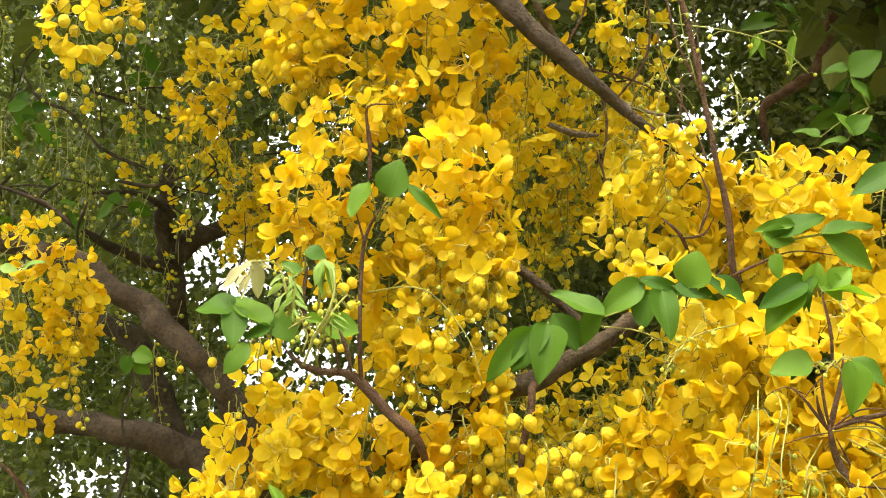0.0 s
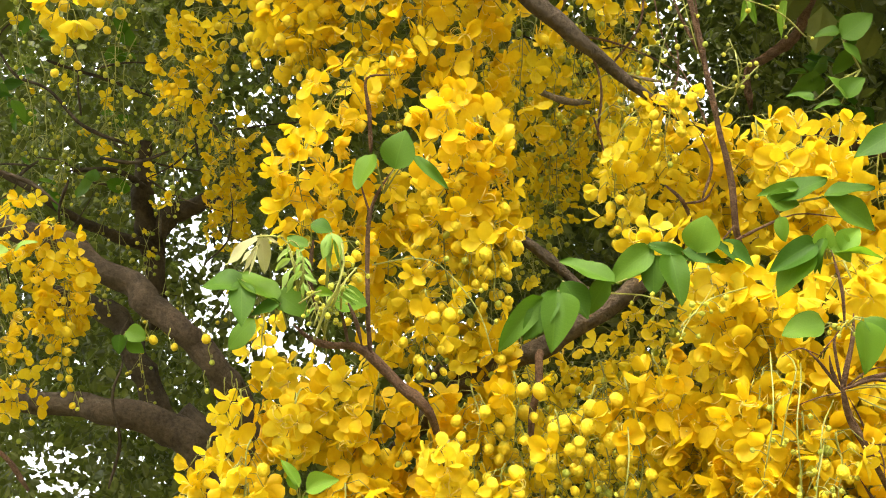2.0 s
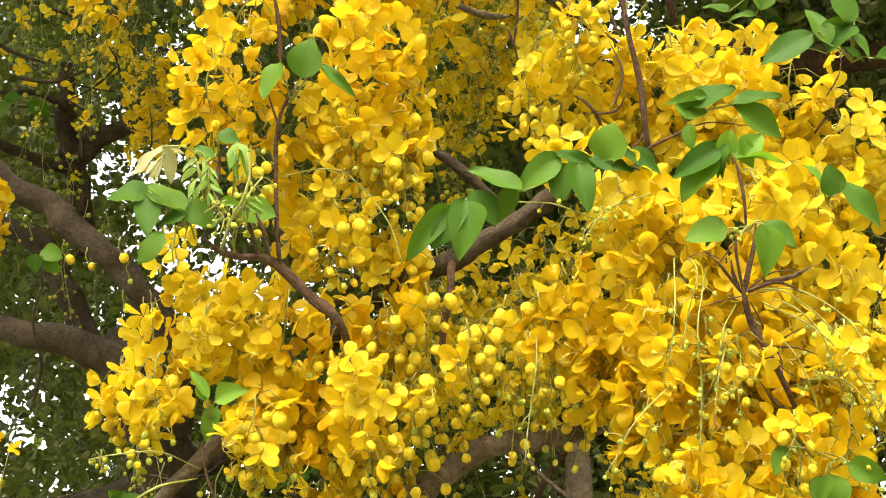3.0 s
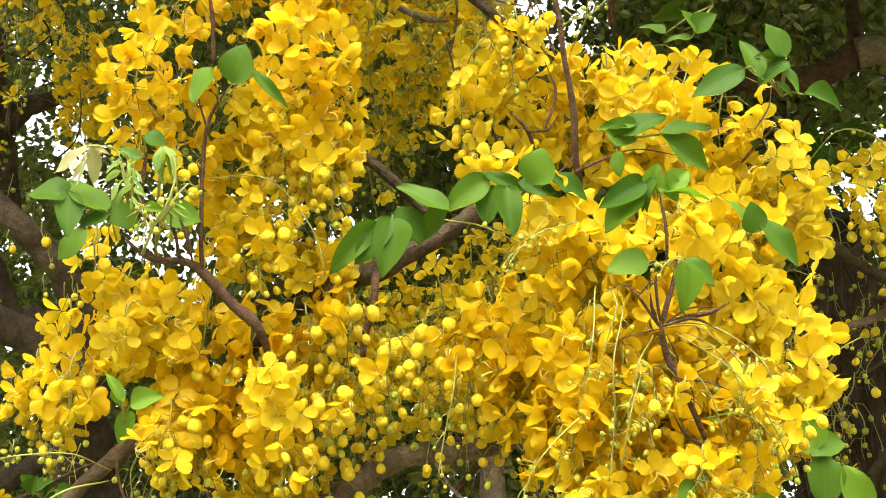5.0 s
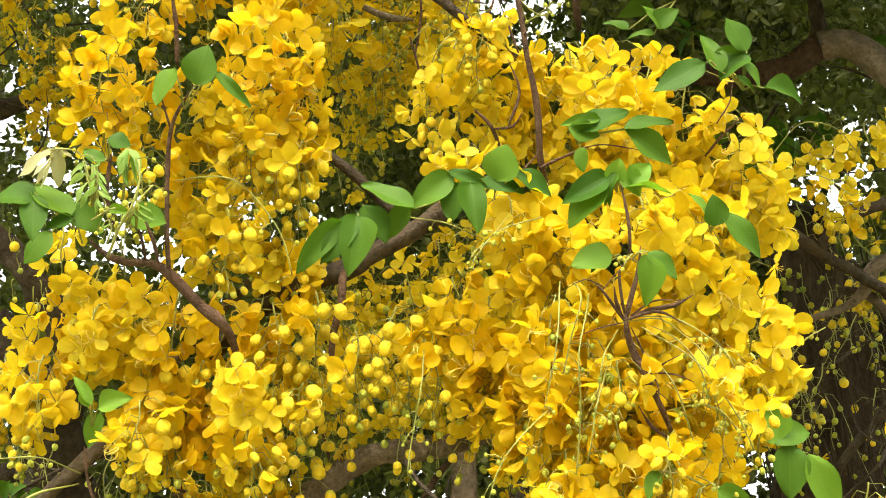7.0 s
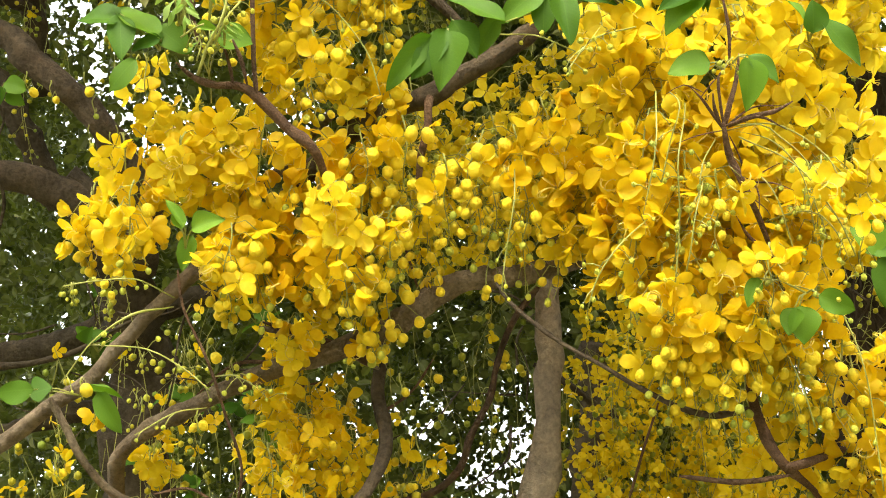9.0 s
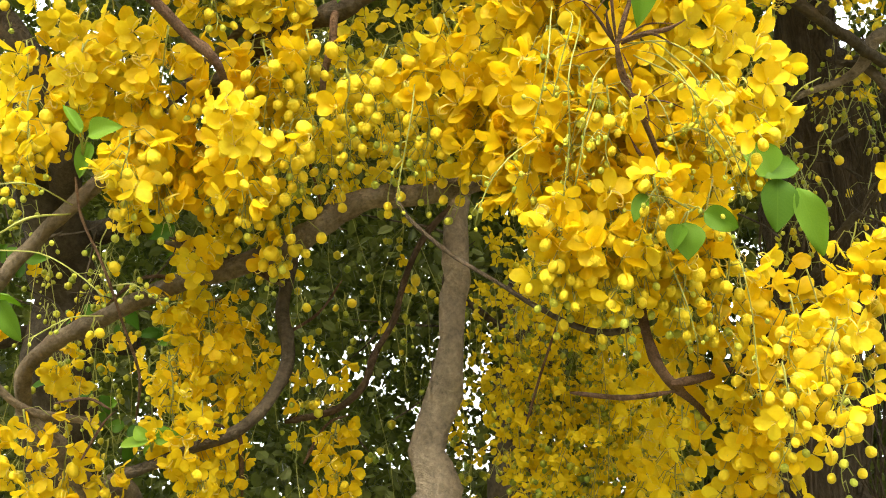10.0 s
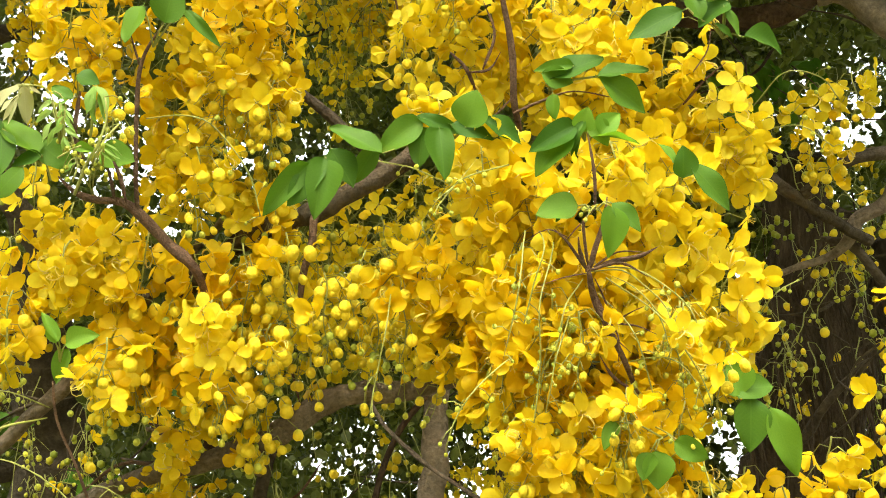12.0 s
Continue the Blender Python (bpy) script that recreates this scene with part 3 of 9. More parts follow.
wood(tree, "branch", [(-0.105, 1.707, 2.688, 0.007), (-0.15, 1.668, 2.758, 0.006), (-0.172, 1.638, 2.816, 0.005)], BARK)
wood(tree, "branch", [(-0.06, 1.71, 2.649, 0.005), (-0.005, 1.732, 2.618, 0.003), (0.058, 1.745, 2.608, 0.003)], BARK)
wood(tree, "twig", [(0.041, 1.428, 2.662, 0.003), (0.063, 1.461, 2.598, 0.004), (0.086, 1.506, 2.485, 0.004), (0.103, 1.54, 2.394, 0.004), (0.117, 1.572, 2.331, 0.005), (0.12, 1.599, 2.274, 0.005), (0.136, 1.643, 2.232, 0.003)], BARK_TWIG)
wood(tree, "twig", [(0.085, 1.511, 2.497, 0.003), (0.051, 1.485, 2.567, 0.002), (0.037, 1.464, 2.631, 0.002)], BARK_TWIG)
wood(tree, "twig", [(0.119, 1.597, 2.257, 0.003), (0.155, 1.592, 2.273, 0.002), (0.2, 1.568, 2.28, 0.001), (0.253, 1.552, 2.265, 0.001)], BARK_TWIG)
wood(tree, "twig", [(0.028, 1.627, 2.362, 0.002), (0.053, 1.634, 2.338, 0.003), (0.07, 1.664, 2.311, 0.003)], BARK_TWIG)
wood(tree, "twig", [(0.053, 1.635, 2.334, 0.002), (0.086, 1.634, 2.339, 0.002), (0.102, 1.626, 2.363, 0.001)], BARK_TWIG)
wood(tree, "branch", [(-0.157, 1.828, 2.654, 0.005), (-0.108, 1.842, 2.638, 0.006), (-0.06, 1.849, 2.636, 0.005)], BARK)
wood(tree, "twig", [(-0.066, 1.684, 2.513, 0.002), (-0.055, 1.702, 2.478, 0.002), (-0.05, 1.716, 2.45, 0.002)], BARK_TWIG)
wood(tree, "twig", [(0.099, 1.561, 2.443, 0.002), (0.09, 1.546, 2.519, 0.002), (0.08, 1.508, 2.644, 0.001), (0.075, 1.484, 2.694, 0.001)], BARK_TWIG)
wood(tree, "twig", [(0.092, 1.578, 2.429, 0.002), (0.066, 1.571, 2.507, 0.001), (0.037, 1.559, 2.571, 0.001), (0.025, 1.543, 2.649, 0.001)], BARK_TWIG)
wood(tree, "twig", [(-0.115, 1.694, 2.713, 0.003), (-0.082, 1.688, 2.783, 0.002), (-0.075, 1.662, 2.84, 0.002)], BARK_TWIG)
wood(tree, "twig", [(-0.068, 1.703, 2.662, 0.002), (-0.048, 1.734, 2.6, 0.002), (-0.058, 1.768, 2.525, 0.002)], BARK_TWIG)
wood(tree, "twig", [(-0.033, 1.715, 2.622, 0.002), (0.013, 1.677, 2.668, 0.002), (0.023, 1.651, 2.726, 0.002), (0.011, 1.619, 2.791, 0.001)], BARK_TWIG)
wood(tree, "twig", [(0.041, 1.647, 2.504, 0.002), (0.063, 1.628, 2.551, 0.002), (0.06, 1.598, 2.613, 0.001)], BARK_TWIG)
wood(tree, "twig", [(-0.087, 1.712, 2.685, 0.002), (-0.022, 1.725, 2.674, 0.002), (0.051, 1.748, 2.648, 0.001), (0.104, 1.754, 2.601, 0.001)], BARK_TWIG)
stalk(tree, [(-0.079, 1.725, 2.564, 0.001), (-0.043, 1.658, 2.574, 0.001), (0.009, 1.668, 2.568, 0.001), (0.044, 1.691, 2.529, 0.001)], 4, 11, 0.45)
stalk(tree, [(-0.107, 1.756, 2.488, 0.001), (-0.062, 1.686, 2.51, 0.001), (-0.035, 1.678, 2.534, 0.001), (-0.009, 1.688, 2.52, 0.001)], 5, 12, 0.45)
stalk(tree, [(0.087, 1.549, 2.63, 0.001), (0.053, 1.505, 2.571, 0.001), (0.028, 1.523, 2.526, 0.001), (0.011, 1.545, 2.474, 0.001)], 4, 13, 0.45)
stalk(tree, [(0.097, 1.597, 2.531, 0.001), (0.132, 1.558, 2.482, 0.001), (0.172, 1.551, 2.51, 0.001)], 3, 14, 0.45)
stalk(tree, [(0.108, 1.582, 2.478, 0.001), (0.077, 1.5, 2.51, 0.001), (0.063, 1.476, 2.561, 0.001), (0.055, 1.453, 2.612, 0.001)], 9, 15, 0.45)
stalk(tree, [(0.121, 1.605, 2.453, 0.001), (0.13, 1.531, 2.472, 0.001), (0.129, 1.512, 2.516, 0.001)], 6, 16, 0.45)
stalk(tree, [(0.025, 1.713, 2.562, 0.001), (-0.016, 1.674, 2.495, 0.001), (-0.038, 1.691, 2.451, 0.001), (-0.048, 1.712, 2.403, 0.001)], 9, 17, 0.45)
stalk(tree, [(0.041, 1.697, 2.552, 0.001), (0.021, 1.664, 2.474, 0.001), (-0.001, 1.68, 2.434, 0.001)], 6, 18, 0.45)
stalk(tree, [(-0.009, 1.723, 2.584, 0.001), (0.005, 1.652, 2.598, 0.001), (0.04, 1.648, 2.615, 0.001), (0.075, 1.661, 2.591, 0.001)], 6, 19, 0.45)
wood(tree, "twig", [(0.204, 1.471, 2.004, 0.004), (0.208, 1.483, 1.985, 0.004), (0.216, 1.499, 1.967, 0.005), (0.231, 1.508, 1.937, 0.005), (0.256, 1.54, 1.903, 0.004), (0.278, 1.573, 1.865, 0.003), (0.295, 1.606, 1.826, 0.003), (0.316, 1.644, 1.772, 0.002)], BARK_TWIG)
wood(tree, "twig", [(0.206, 1.479, 1.997, 0.002), (0.187, 1.466, 2.021, 0.002), (0.176, 1.457, 2.033, 0.002), (0.16, 1.448, 2.045, 0.001)], BARK_TWIG)
wood(tree, "twig", [(0.176, 1.457, 2.033, 0.001), (0.186, 1.448, 2.045, 0.001), (0.198, 1.444, 2.057, 0.001)], BARK_TWIG)
wood(tree, "twig", [(0.203, 1.477, 2.001, 0.003), (0.194, 1.466, 2.021, 0.003), (0.191, 1.456, 2.036, 0.002)], BARK_TWIG)
wood(tree, "twig", [(0.206, 1.477, 2.001, 0.002), (0.2, 1.459, 2.027, 0.002), (0.197, 1.445, 2.055, 0.002), (0.209, 1.441, 2.068, 0.001)], BARK_TWIG)
wood(tree, "twig", [(0.208, 1.478, 1.999, 0.003), (0.213, 1.471, 2.023, 0.004), (0.22, 1.468, 2.048, 0.003), (0.225, 1.467, 2.07, 0.003), (0.228, 1.465, 2.094, 0.002)], BARK_TWIG)
wood(tree, "twig", [(0.21, 1.441, 2.068, 0.002), (0.208, 1.42, 2.102, 0.002), (0.202, 1.41, 2.136, 0.002), (0.198, 1.404, 2.154, 0.001)], BARK_TWIG)
wood(tree, "twig", [(0.211, 1.478, 2.001, 0.003), (0.236, 1.47, 2.01, 0.003), (0.268, 1.468, 2.016, 0.003), (0.29, 1.464, 2.027, 0.002)], BARK_TWIG)
wood(tree, "twig", [(0.211, 1.472, 2.003, 0.002), (0.239, 1.461, 2.02, 0.001), (0.273, 1.456, 2.019, 0.001)], BARK_TWIG)
wood(tree, "twig", [(0.205, 1.479, 1.997, 0.001), (0.172, 1.471, 1.988, 0.001), (0.144, 1.469, 1.977, 0.001)], BARK_TWIG)
wood(tree, "twig", [(0.24, 1.517, 1.941, 0.002), (0.262, 1.503, 1.953, 0.001), (0.277, 1.496, 1.959, 0.001)], BARK_TWIG)
wood(tree, "twig", [(0.242, 1.517, 1.941, 0.002), (0.27, 1.508, 1.936, 0.001), (0.294, 1.506, 1.925, 0.001)], BARK_TWIG)
wood(tree, "twig", [(0.214, 1.486, 1.992, 0.001), (0.227, 1.498, 1.97, 0.001), (0.239, 1.516, 1.945, 0.002)], BARK_TWIG)
wood(tree, "twig", [(0.227, 1.52, 1.931, 0.002), (0.25, 1.519, 1.916, 0.001), (0.263, 1.518, 1.903, 0.001)], BARK_TWIG)
stalk(tree, [(0.213, 1.512, 2.008, 0.001), (0.247, 1.454, 1.994, 0.001), (0.272, 1.458, 1.979, 0.001), (0.3, 1.467, 1.949, 0.001), (0.308, 1.482, 1.903, 0)], 3, 20, 0.45)
stalk(tree, [(0.219, 1.489, 2.081, 0.001), (0.209, 1.431, 2.068, 0.001), (0.213, 1.429, 2.072, 0.001)], 6, 21, 0.4)
stalk(tree, [(0.14, 1.498, 2.053, 0.001), (0.143, 1.447, 2.016, 0.001), (0.132, 1.459, 1.976, 0.001), (0.124, 1.473, 1.929, 0.001)], 5, 22, 0.45)
stalk(tree, [(0.202, 1.515, 1.998, 0.001), (0.178, 1.467, 1.949, 0.001), (0.171, 1.48, 1.909, 0.001), (0.153, 1.492, 1.869, 0)], 5, 23, 0.45)
wood(tree, "twig", [(0.274, 1.554, 1.859, 0.002), (0.245, 1.548, 1.876, 0.002), (0.225, 1.53, 1.901, 0.001)], BARK_TWIG)
wood(tree, "twig", [(0.373, 1.666, 2.303, 0.002), (0.4, 1.656, 2.334, 0.002), (0.434, 1.647, 2.363, 0.001)], BARK_TWIG)
wood(tree, "twig", [(-0.508, 1.657, 1.876, 0.002), (-0.5, 1.669, 1.825, 0.002), (-0.476, 1.682, 1.772, 0.002), (-0.463, 1.7, 1.736, 0.002), (-0.452, 1.743, 1.687, 0.002), (-0.439, 1.8, 1.622, 0.002), (-0.458, 1.875, 1.564, 0.002)], BARK_TWIG)
wood(tree, "branch", [(-0.436, 1.911, 1.845, 0.005), (-0.366, 1.916, 1.827, 0.005), (-0.302, 1.902, 1.801, 0.005), (-0.248, 1.888, 1.771, 0.005)], BARK)
wood(tree, "limb", [(-0.467, 1.870, 1.490, 0.0073), (-0.375, 1.860, 1.523, 0.0081), (-0.303, 1.850, 1.551, 0.0092), (-0.265, 1.860, 1.589, 0.0101), (-0.245, 1.880, 1.635, 0.0107), (-0.242, 1.900, 1.691, 0.0108), (-0.251, 1.920, 1.737, 0.0106), (-0.249, 1.950, 1.787, 0.0099), (-0.248, 2.000, 1.843, 0.0092)], BARK_WARM)
wood(tree, "twig", [(-0.311, 1.919, 1.555, 0.005), (-0.308, 1.927, 1.523, 0.004), (-0.31, 1.963, 1.457, 0.004)], BARK_TWIG)
wood(tree, "twig", [(-0.311, 1.919, 1.555, 0.003), (-0.36, 1.916, 1.566, 0.002), (-0.396, 1.914, 1.576, 0.002)], BARK_TWIG)
wood(tree, "twig", [(-0.317, 1.92, 1.553, 0.002), (-0.343, 1.926, 1.524, 0.002), (-0.365, 1.934, 1.491, 0.002)], BARK_TWIG)
wood(tree, "twig", [(-0.074, 1.704, 1.86, 0.003), (-0.051, 1.692, 1.824, 0.003), (0.002, 1.683, 1.778, 0.003), (0.077, 1.674, 1.728, 0.003), (0.122, 1.681, 1.702, 0.004), (0.167, 1.686, 1.68, 0.004), (0.211, 1.679, 1.668, 0.005), (0.264, 1.677, 1.678, 0.005)], BARK_WARM)
wood(tree, "branch", [(0.26, 1.693, 1.741, 0.006), (0.264, 1.651, 1.657, 0.007), (0.278, 1.641, 1.612, 0.007), (0.309, 1.668, 1.588, 0.006), (0.341, 1.713, 1.573, 0.004), (0.372, 1.779, 1.555, 0.003)], BARK_TWIG)
wood(tree, "branch", [(0.289, 1.645, 1.596, 0.006), (0.331, 1.664, 1.605, 0.006), (0.412, 1.761, 1.631, 0.005)], BARK_TWIG)
wood(tree, "branch", [(0.169, 1.727, 1.593, 0.003), (0.234, 1.669, 1.58, 0.004), (0.296, 1.647, 1.586, 0.004)], BARK_TWIG)
wood(tree, "branch", [(0.005, 2.176, 1.821, 0.006), (0.064, 2.185, 1.786, 0.007), (0.134, 2.197, 1.735, 0.006), (0.203, 2.209, 1.687, 0.005)], BARK_DARK)
wood(tree, "twig", [(0.165, 1.844, 1.707, 0.002), (0.144, 1.88, 1.641, 0.002), (0.124, 1.929, 1.565, 0.002)], BARK_TWIG)
wood(tree, "branch", [(-0.728, 1.834, 1.73, 0.006), (-0.707, 1.844, 1.689, 0.006), (-0.681, 1.879, 1.629, 0.006), (-0.628, 1.921, 1.582, 0.006), (-0.537, 1.976, 1.57, 0.006)], BARK)
wood(tree, "twig", [(-0.207, 1.784, 1.951, 0.002), (-0.195, 1.794, 1.91, 0.002), (-0.184, 1.804, 1.87, 0.002)], BARK_TWIG)
wood(tree, "twig", [(0.274, 1.776, 1.994, 0.003), (0.295, 1.79, 1.937, 0.002), (0.327, 1.8, 1.896, 0.002)], BARK_TWIG)
wood(tree, "branch", [(-0.258, 1.89, 1.777, 0.006), (-0.302, 1.89, 1.804, 0.006), (-0.357, 1.9, 1.825, 0.005), (-0.43, 1.91, 1.852, 0.004)], BARK_RED)
# ---- sprays of flowers ----
raceme(tree, (-0.843, 1.398, 2.741), (-0.855, 1.498, 2.524), 0.051, 20, 10, 0.95, 24, kinds=LEMON)
raceme(tree, (-0.812, 1.438, 2.783), (-0.806, 1.513, 2.624), 0.044, 11, 12, 0.95, 25, kinds=LEMON)
raceme(tree, (-0.703, 1.758, 2.962), (-0.738, 1.869, 2.717), 0.078, 26, 12, 0.8, 26)
raceme(tree, (-0.808, 1.95, 2.954), (-0.824, 2, 2.638), 0.065, 54, 14, 0.72, 27, bud_size=0.8)
raceme(tree, (-0.55, 1.561, 2.834), (-0.564, 1.685, 2.566), 0.060, 26, 22, 0.95, 28)
raceme(tree, (-0.466, 1.531, 2.804), (-0.485, 1.662, 2.519), 0.058, 31, 18, 0.95, 29)
raceme(tree, (-0.403, 1.527, 2.831), (-0.391, 1.674, 2.523), 0.067, 30, 4, 1.03, 30, open_to=0.95)
raceme(tree, (-0.337, 1.511, 2.814), (-0.338, 1.65, 2.518), 0.066, 32, 4, 1.03, 31, open_to=0.95)
raceme(tree, (-0.282, 1.501, 2.803), (-0.279, 1.658, 2.47), 0.066, 32, 4, 1.03, 32, open_to=0.95)
raceme(tree, (-0.233, 1.539, 2.831), (-0.23, 1.692, 2.508), 0.067, 32, 4, 1.03, 33, open_to=0.95)
raceme(tree, (-0.191, 1.576, 2.859), (-0.193, 1.739, 2.512), 0.068, 30, 4, 1.03, 34, open_to=0.95)
raceme(tree, (-0.311, 1.578, 2.868), (-0.321, 1.702, 2.601), 0.069, 14, 3, 1.03, 36, open_to=0.95)
raceme(tree, (-0.415, 1.543, 2.556), (-0.486, 1.6, 2.415), 0.060, 20, 8, 0.95, 38)
raceme(tree, (-0.486, 1.538, 2.429), (-0.501, 1.607, 2.278), 0.054, 28, 6, 0.95, 39, open_to=0.95)
raceme(tree, (-0.452, 1.604, 2.416), (-0.454, 1.655, 2.308), 0.047, 15, 4, 0.95, 40, open_to=0.95)
raceme(tree, (-0.281, 1.524, 2.471), (-0.277, 1.612, 2.286), 0.057, 31, 8, 0.95, 41, open_to=0.9, kinds=GOLD)
raceme(tree, (-0.241, 1.542, 2.443), (-0.233, 1.648, 2.221), 0.053, 31, 14, 0.95, 42, open_to=0.75, kinds=GOLD)
raceme(tree, (-0.341, 1.662, 2.444), (-0.326, 1.734, 2.294), 0.053, 23, 8, 0.95, 43, kinds=LEMON)
raceme(tree, (-0.402, 1.726, 2.409), (-0.415, 1.824, 2.197), 0.054, 31, 4, 1.0, 44, open_to=0.98)
raceme(tree, (-0.306, 1.63, 2.332), (-0.293, 1.725, 2.135), 0.063, 9, 34, 0.95, 45, open_to=0.5, bud_from=0.1)
raceme(tree, (-0.238, 1.627, 2.311), (-0.232, 1.695, 2.168), 0.050, 8, 24, 0.95, 46, open_to=0.4, bud_from=0.1)
raceme(tree, (-0.362, 1.712, 2.285), (-0.342, 1.766, 2.176), 0.043, 6, 18, 0.85, 47, bud_from=0.2)
raceme(tree, (-0.789, 2.2, 2.822), (-0.804, 2.31, 2.592), 0.056, 70, 8, 0.68, 48, open_to=0.9, bud_size=0.7)
raceme(tree, (-0.124, 2.081, 2.917), (-0.13, 2.239, 2.58), 0.068, 22, 12, 0.68, 49, bud_size=0.7)
raceme(tree, (-0.178, 2.046, 2.857), (-0.194, 2.167, 2.596), 0.061, 35, 10, 0.71, 50, bud_size=0.7)
raceme(tree, (-0.057, 2.156, 2.896), (-0.049, 2.256, 2.687), 0.063, 20, 16, 0.81, 51)
raceme(tree, (-1.07, 2.213, 2.954), (-1.073, 2.282, 2.807), 0.075, 8, 12, 0.68, 52, open_to=0.95, bud_size=0.58)
raceme(tree, (-1.17, 2.222, 2.905), (-1.187, 2.332, 2.667), 0.069, 0, 18, 0.76, 53, bud_size=0.55, bud_from=0.1)
raceme(tree, (-0.894, 2.096, 2.781), (-0.897, 2.174, 2.614), 0.058, 3, 7, 0.71, 54, open_to=0.95, bud_size=0.58)
raceme(tree, (-1.255, 2.186, 2.958), (-1.259, 2.291, 2.732), 0.075, 0, 16, 0.76, 55, bud_size=0.55, bud_from=0.1)
raceme(tree, (0.018, 1.939, 2.906), (0.014, 2.029, 2.714), 0.064, 9, 26, 0.81, 56)
raceme(tree, (-0.08, 1.873, 3.018), (-0.074, 1.991, 2.768), 0.058, 10, 12, 0.71, 57, bud_size=0.7, bud_from=0.2)
raceme(tree, (-0.019, 1.848, 2.969), (-0.013, 1.968, 2.716), 0.057, 10, 12, 0.71, 58, bud_size=0.7, bud_from=0.2)
raceme(tree, (0.04, 1.901, 2.994), (0.046, 2.015, 2.754), 0.058, 10, 12, 0.71, 59, bud_size=0.7, bud_from=0.2)
raceme(tree, (-0.112, 2.021, 2.813), (-0.111, 2.141, 2.558), 0.060, 20, 16, 0.71, 60, bud_size=0.7, bud_from=0.2)
raceme(tree, (0.002, 1.905, 2.737), (0.009, 1.971, 2.599), 0.056, 20, 16, 0.71, 61, bud_size=0.7, bud_from=0.2)
raceme(tree, (-0.037, 1.667, 2.757), (-0.04, 1.696, 2.695), 0.013, 3, 1, 0.85, 62)
raceme(tree, (0.04, 1.625, 2.516), (0.048, 1.645, 2.474), 0.026, 4, 2, 0.95, 63, open_to=1.0)
raceme(tree, (-1.059, 1.865, 2.513), (-1.076, 2.045, 2.127), 0.059, 58, 10, 0.78, 64, open_to=0.92, bud_size=0.8)
raceme(tree, (-1.019, 1.9, 2.451), (-1.028, 1.981, 2.276), 0.059, 63, 10, 0.78, 67, open_to=0.92, bud_size=0.8)
raceme(tree, (-1.001, 1.958, 2.332), (-0.984, 2.038, 2.167), 0.036, 2, 16, 0.85, 69, bud_size=0.9, bud_from=0.1)
raceme(tree, (-0.572, 1.666, 2.2), (-0.581, 1.689, 2.105), 0.029, 7, 0, 0.95, 70, open_to=1.0, kinds=LEMON)
raceme(tree, (-0.606, 1.692, 2.09), (-0.625, 1.747, 1.861), 0.039, 24, 22, 1.04, 71, open_to=0.75)
raceme(tree, (-0.531, 1.738, 2.16), (-0.551, 1.788, 1.948), 0.040, 22, 10, 0.95, 72, kinds=LEMON)
raceme(tree, (-0.451, 1.686, 2.12), (-0.455, 1.748, 1.86), 0.039, 22, 16, 1.06, 73, open_to=0.85, bud_from=0.3)
raceme(tree, (-0.388, 1.651, 2.096), (-0.391, 1.719, 1.811), 0.047, 29, 18, 1.06, 74, open_to=0.85, bud_from=0.3)
raceme(tree, (-0.335, 1.676, 2.079), (-0.339, 1.731, 1.846), 0.048, 28, 16, 1.06, 75, open_to=0.9, bud_from=0.3, kinds=GOLD)
raceme(tree, (-0.284, 1.712, 2.102), (-0.279, 1.778, 1.822), 0.042, 22, 24, 1.03, 76, open_to=0.8, bud_from=0.2, kinds=GOLD)
raceme(tree, (-0.246, 1.738, 2.165), (-0.251, 1.824, 1.806), 0.037, 19, 28, 0.95, 77, open_to=0.6, bud_from=0.35, kinds=GOLD)
raceme(tree, (-0.362, 1.718, 2.248), (-0.364, 1.753, 2.101), 0.043, 17, 4, 0.95, 78, kinds=LEMON)
raceme(tree, (-0.285, 1.708, 2.206), (-0.282, 1.733, 2.101), 0.037, 11, 6, 0.95, 79, kinds=LEMON)
raceme(tree, (-0.405, 1.722, 1.969), (-0.402, 1.749, 1.859), 0.039, 15, 8, 0.95, 80, open_to=0.9, kinds=GOLD)
raceme(tree, (-0.668, 1.794, 2.049), (-0.674, 1.83, 1.9), 0.027, 10, 14, 0.85, 81)
raceme(tree, (-0.471, 1.77, 1.942), (-0.464, 1.798, 1.821), 0.030, 6, 12, 0.95, 82, kinds=GOLD)
raceme(tree, (-0.324, 1.79, 1.946), (-0.326, 1.823, 1.807), 0.037, 11, 16, 0.85, 83, kinds=GOLD)
raceme(tree, (-0.217, 1.65, 2.174), (-0.224, 1.681, 2.097), 0.021, 6, 5, 0.9, 84, open_to=0.9, kinds=GOLD)
raceme(tree, (-0.448, 1.67, 2.103), (-0.45, 1.69, 1.996), 0.034, 13, 3, 1.0, 560, open_to=0.9, kinds=LEMON)
raceme(tree, (-0.289, 1.6, 1.982), (-0.29, 1.62, 1.893), 0.03, 11, 3, 1.0, 561, open_to=0.9, kinds=LEMON)
raceme(tree, (-0.503, 1.66, 2.078), (-0.505, 1.68, 1.984), 0.03, 9, 3, 1.0, 563, open_to=0.9, kinds=LEMON)
# olive shade of the central sprays is put into green buds, lemon petals
raceme(tree, (-0.195, 1.855, 2.234), (-0.208, 1.934, 1.903), 0.058, 28, 20, 0.66, 85, open_to=0.9, bud_size=0.66, bud_from=0.2, kinds=LEMON)
raceme(tree, (-0.142, 1.888, 2.228), (-0.146, 1.956, 1.945), 0.059, 28, 20, 0.66, 86, open_to=0.9, bud_size=0.66, bud_from=0.2, kinds=LEMON)
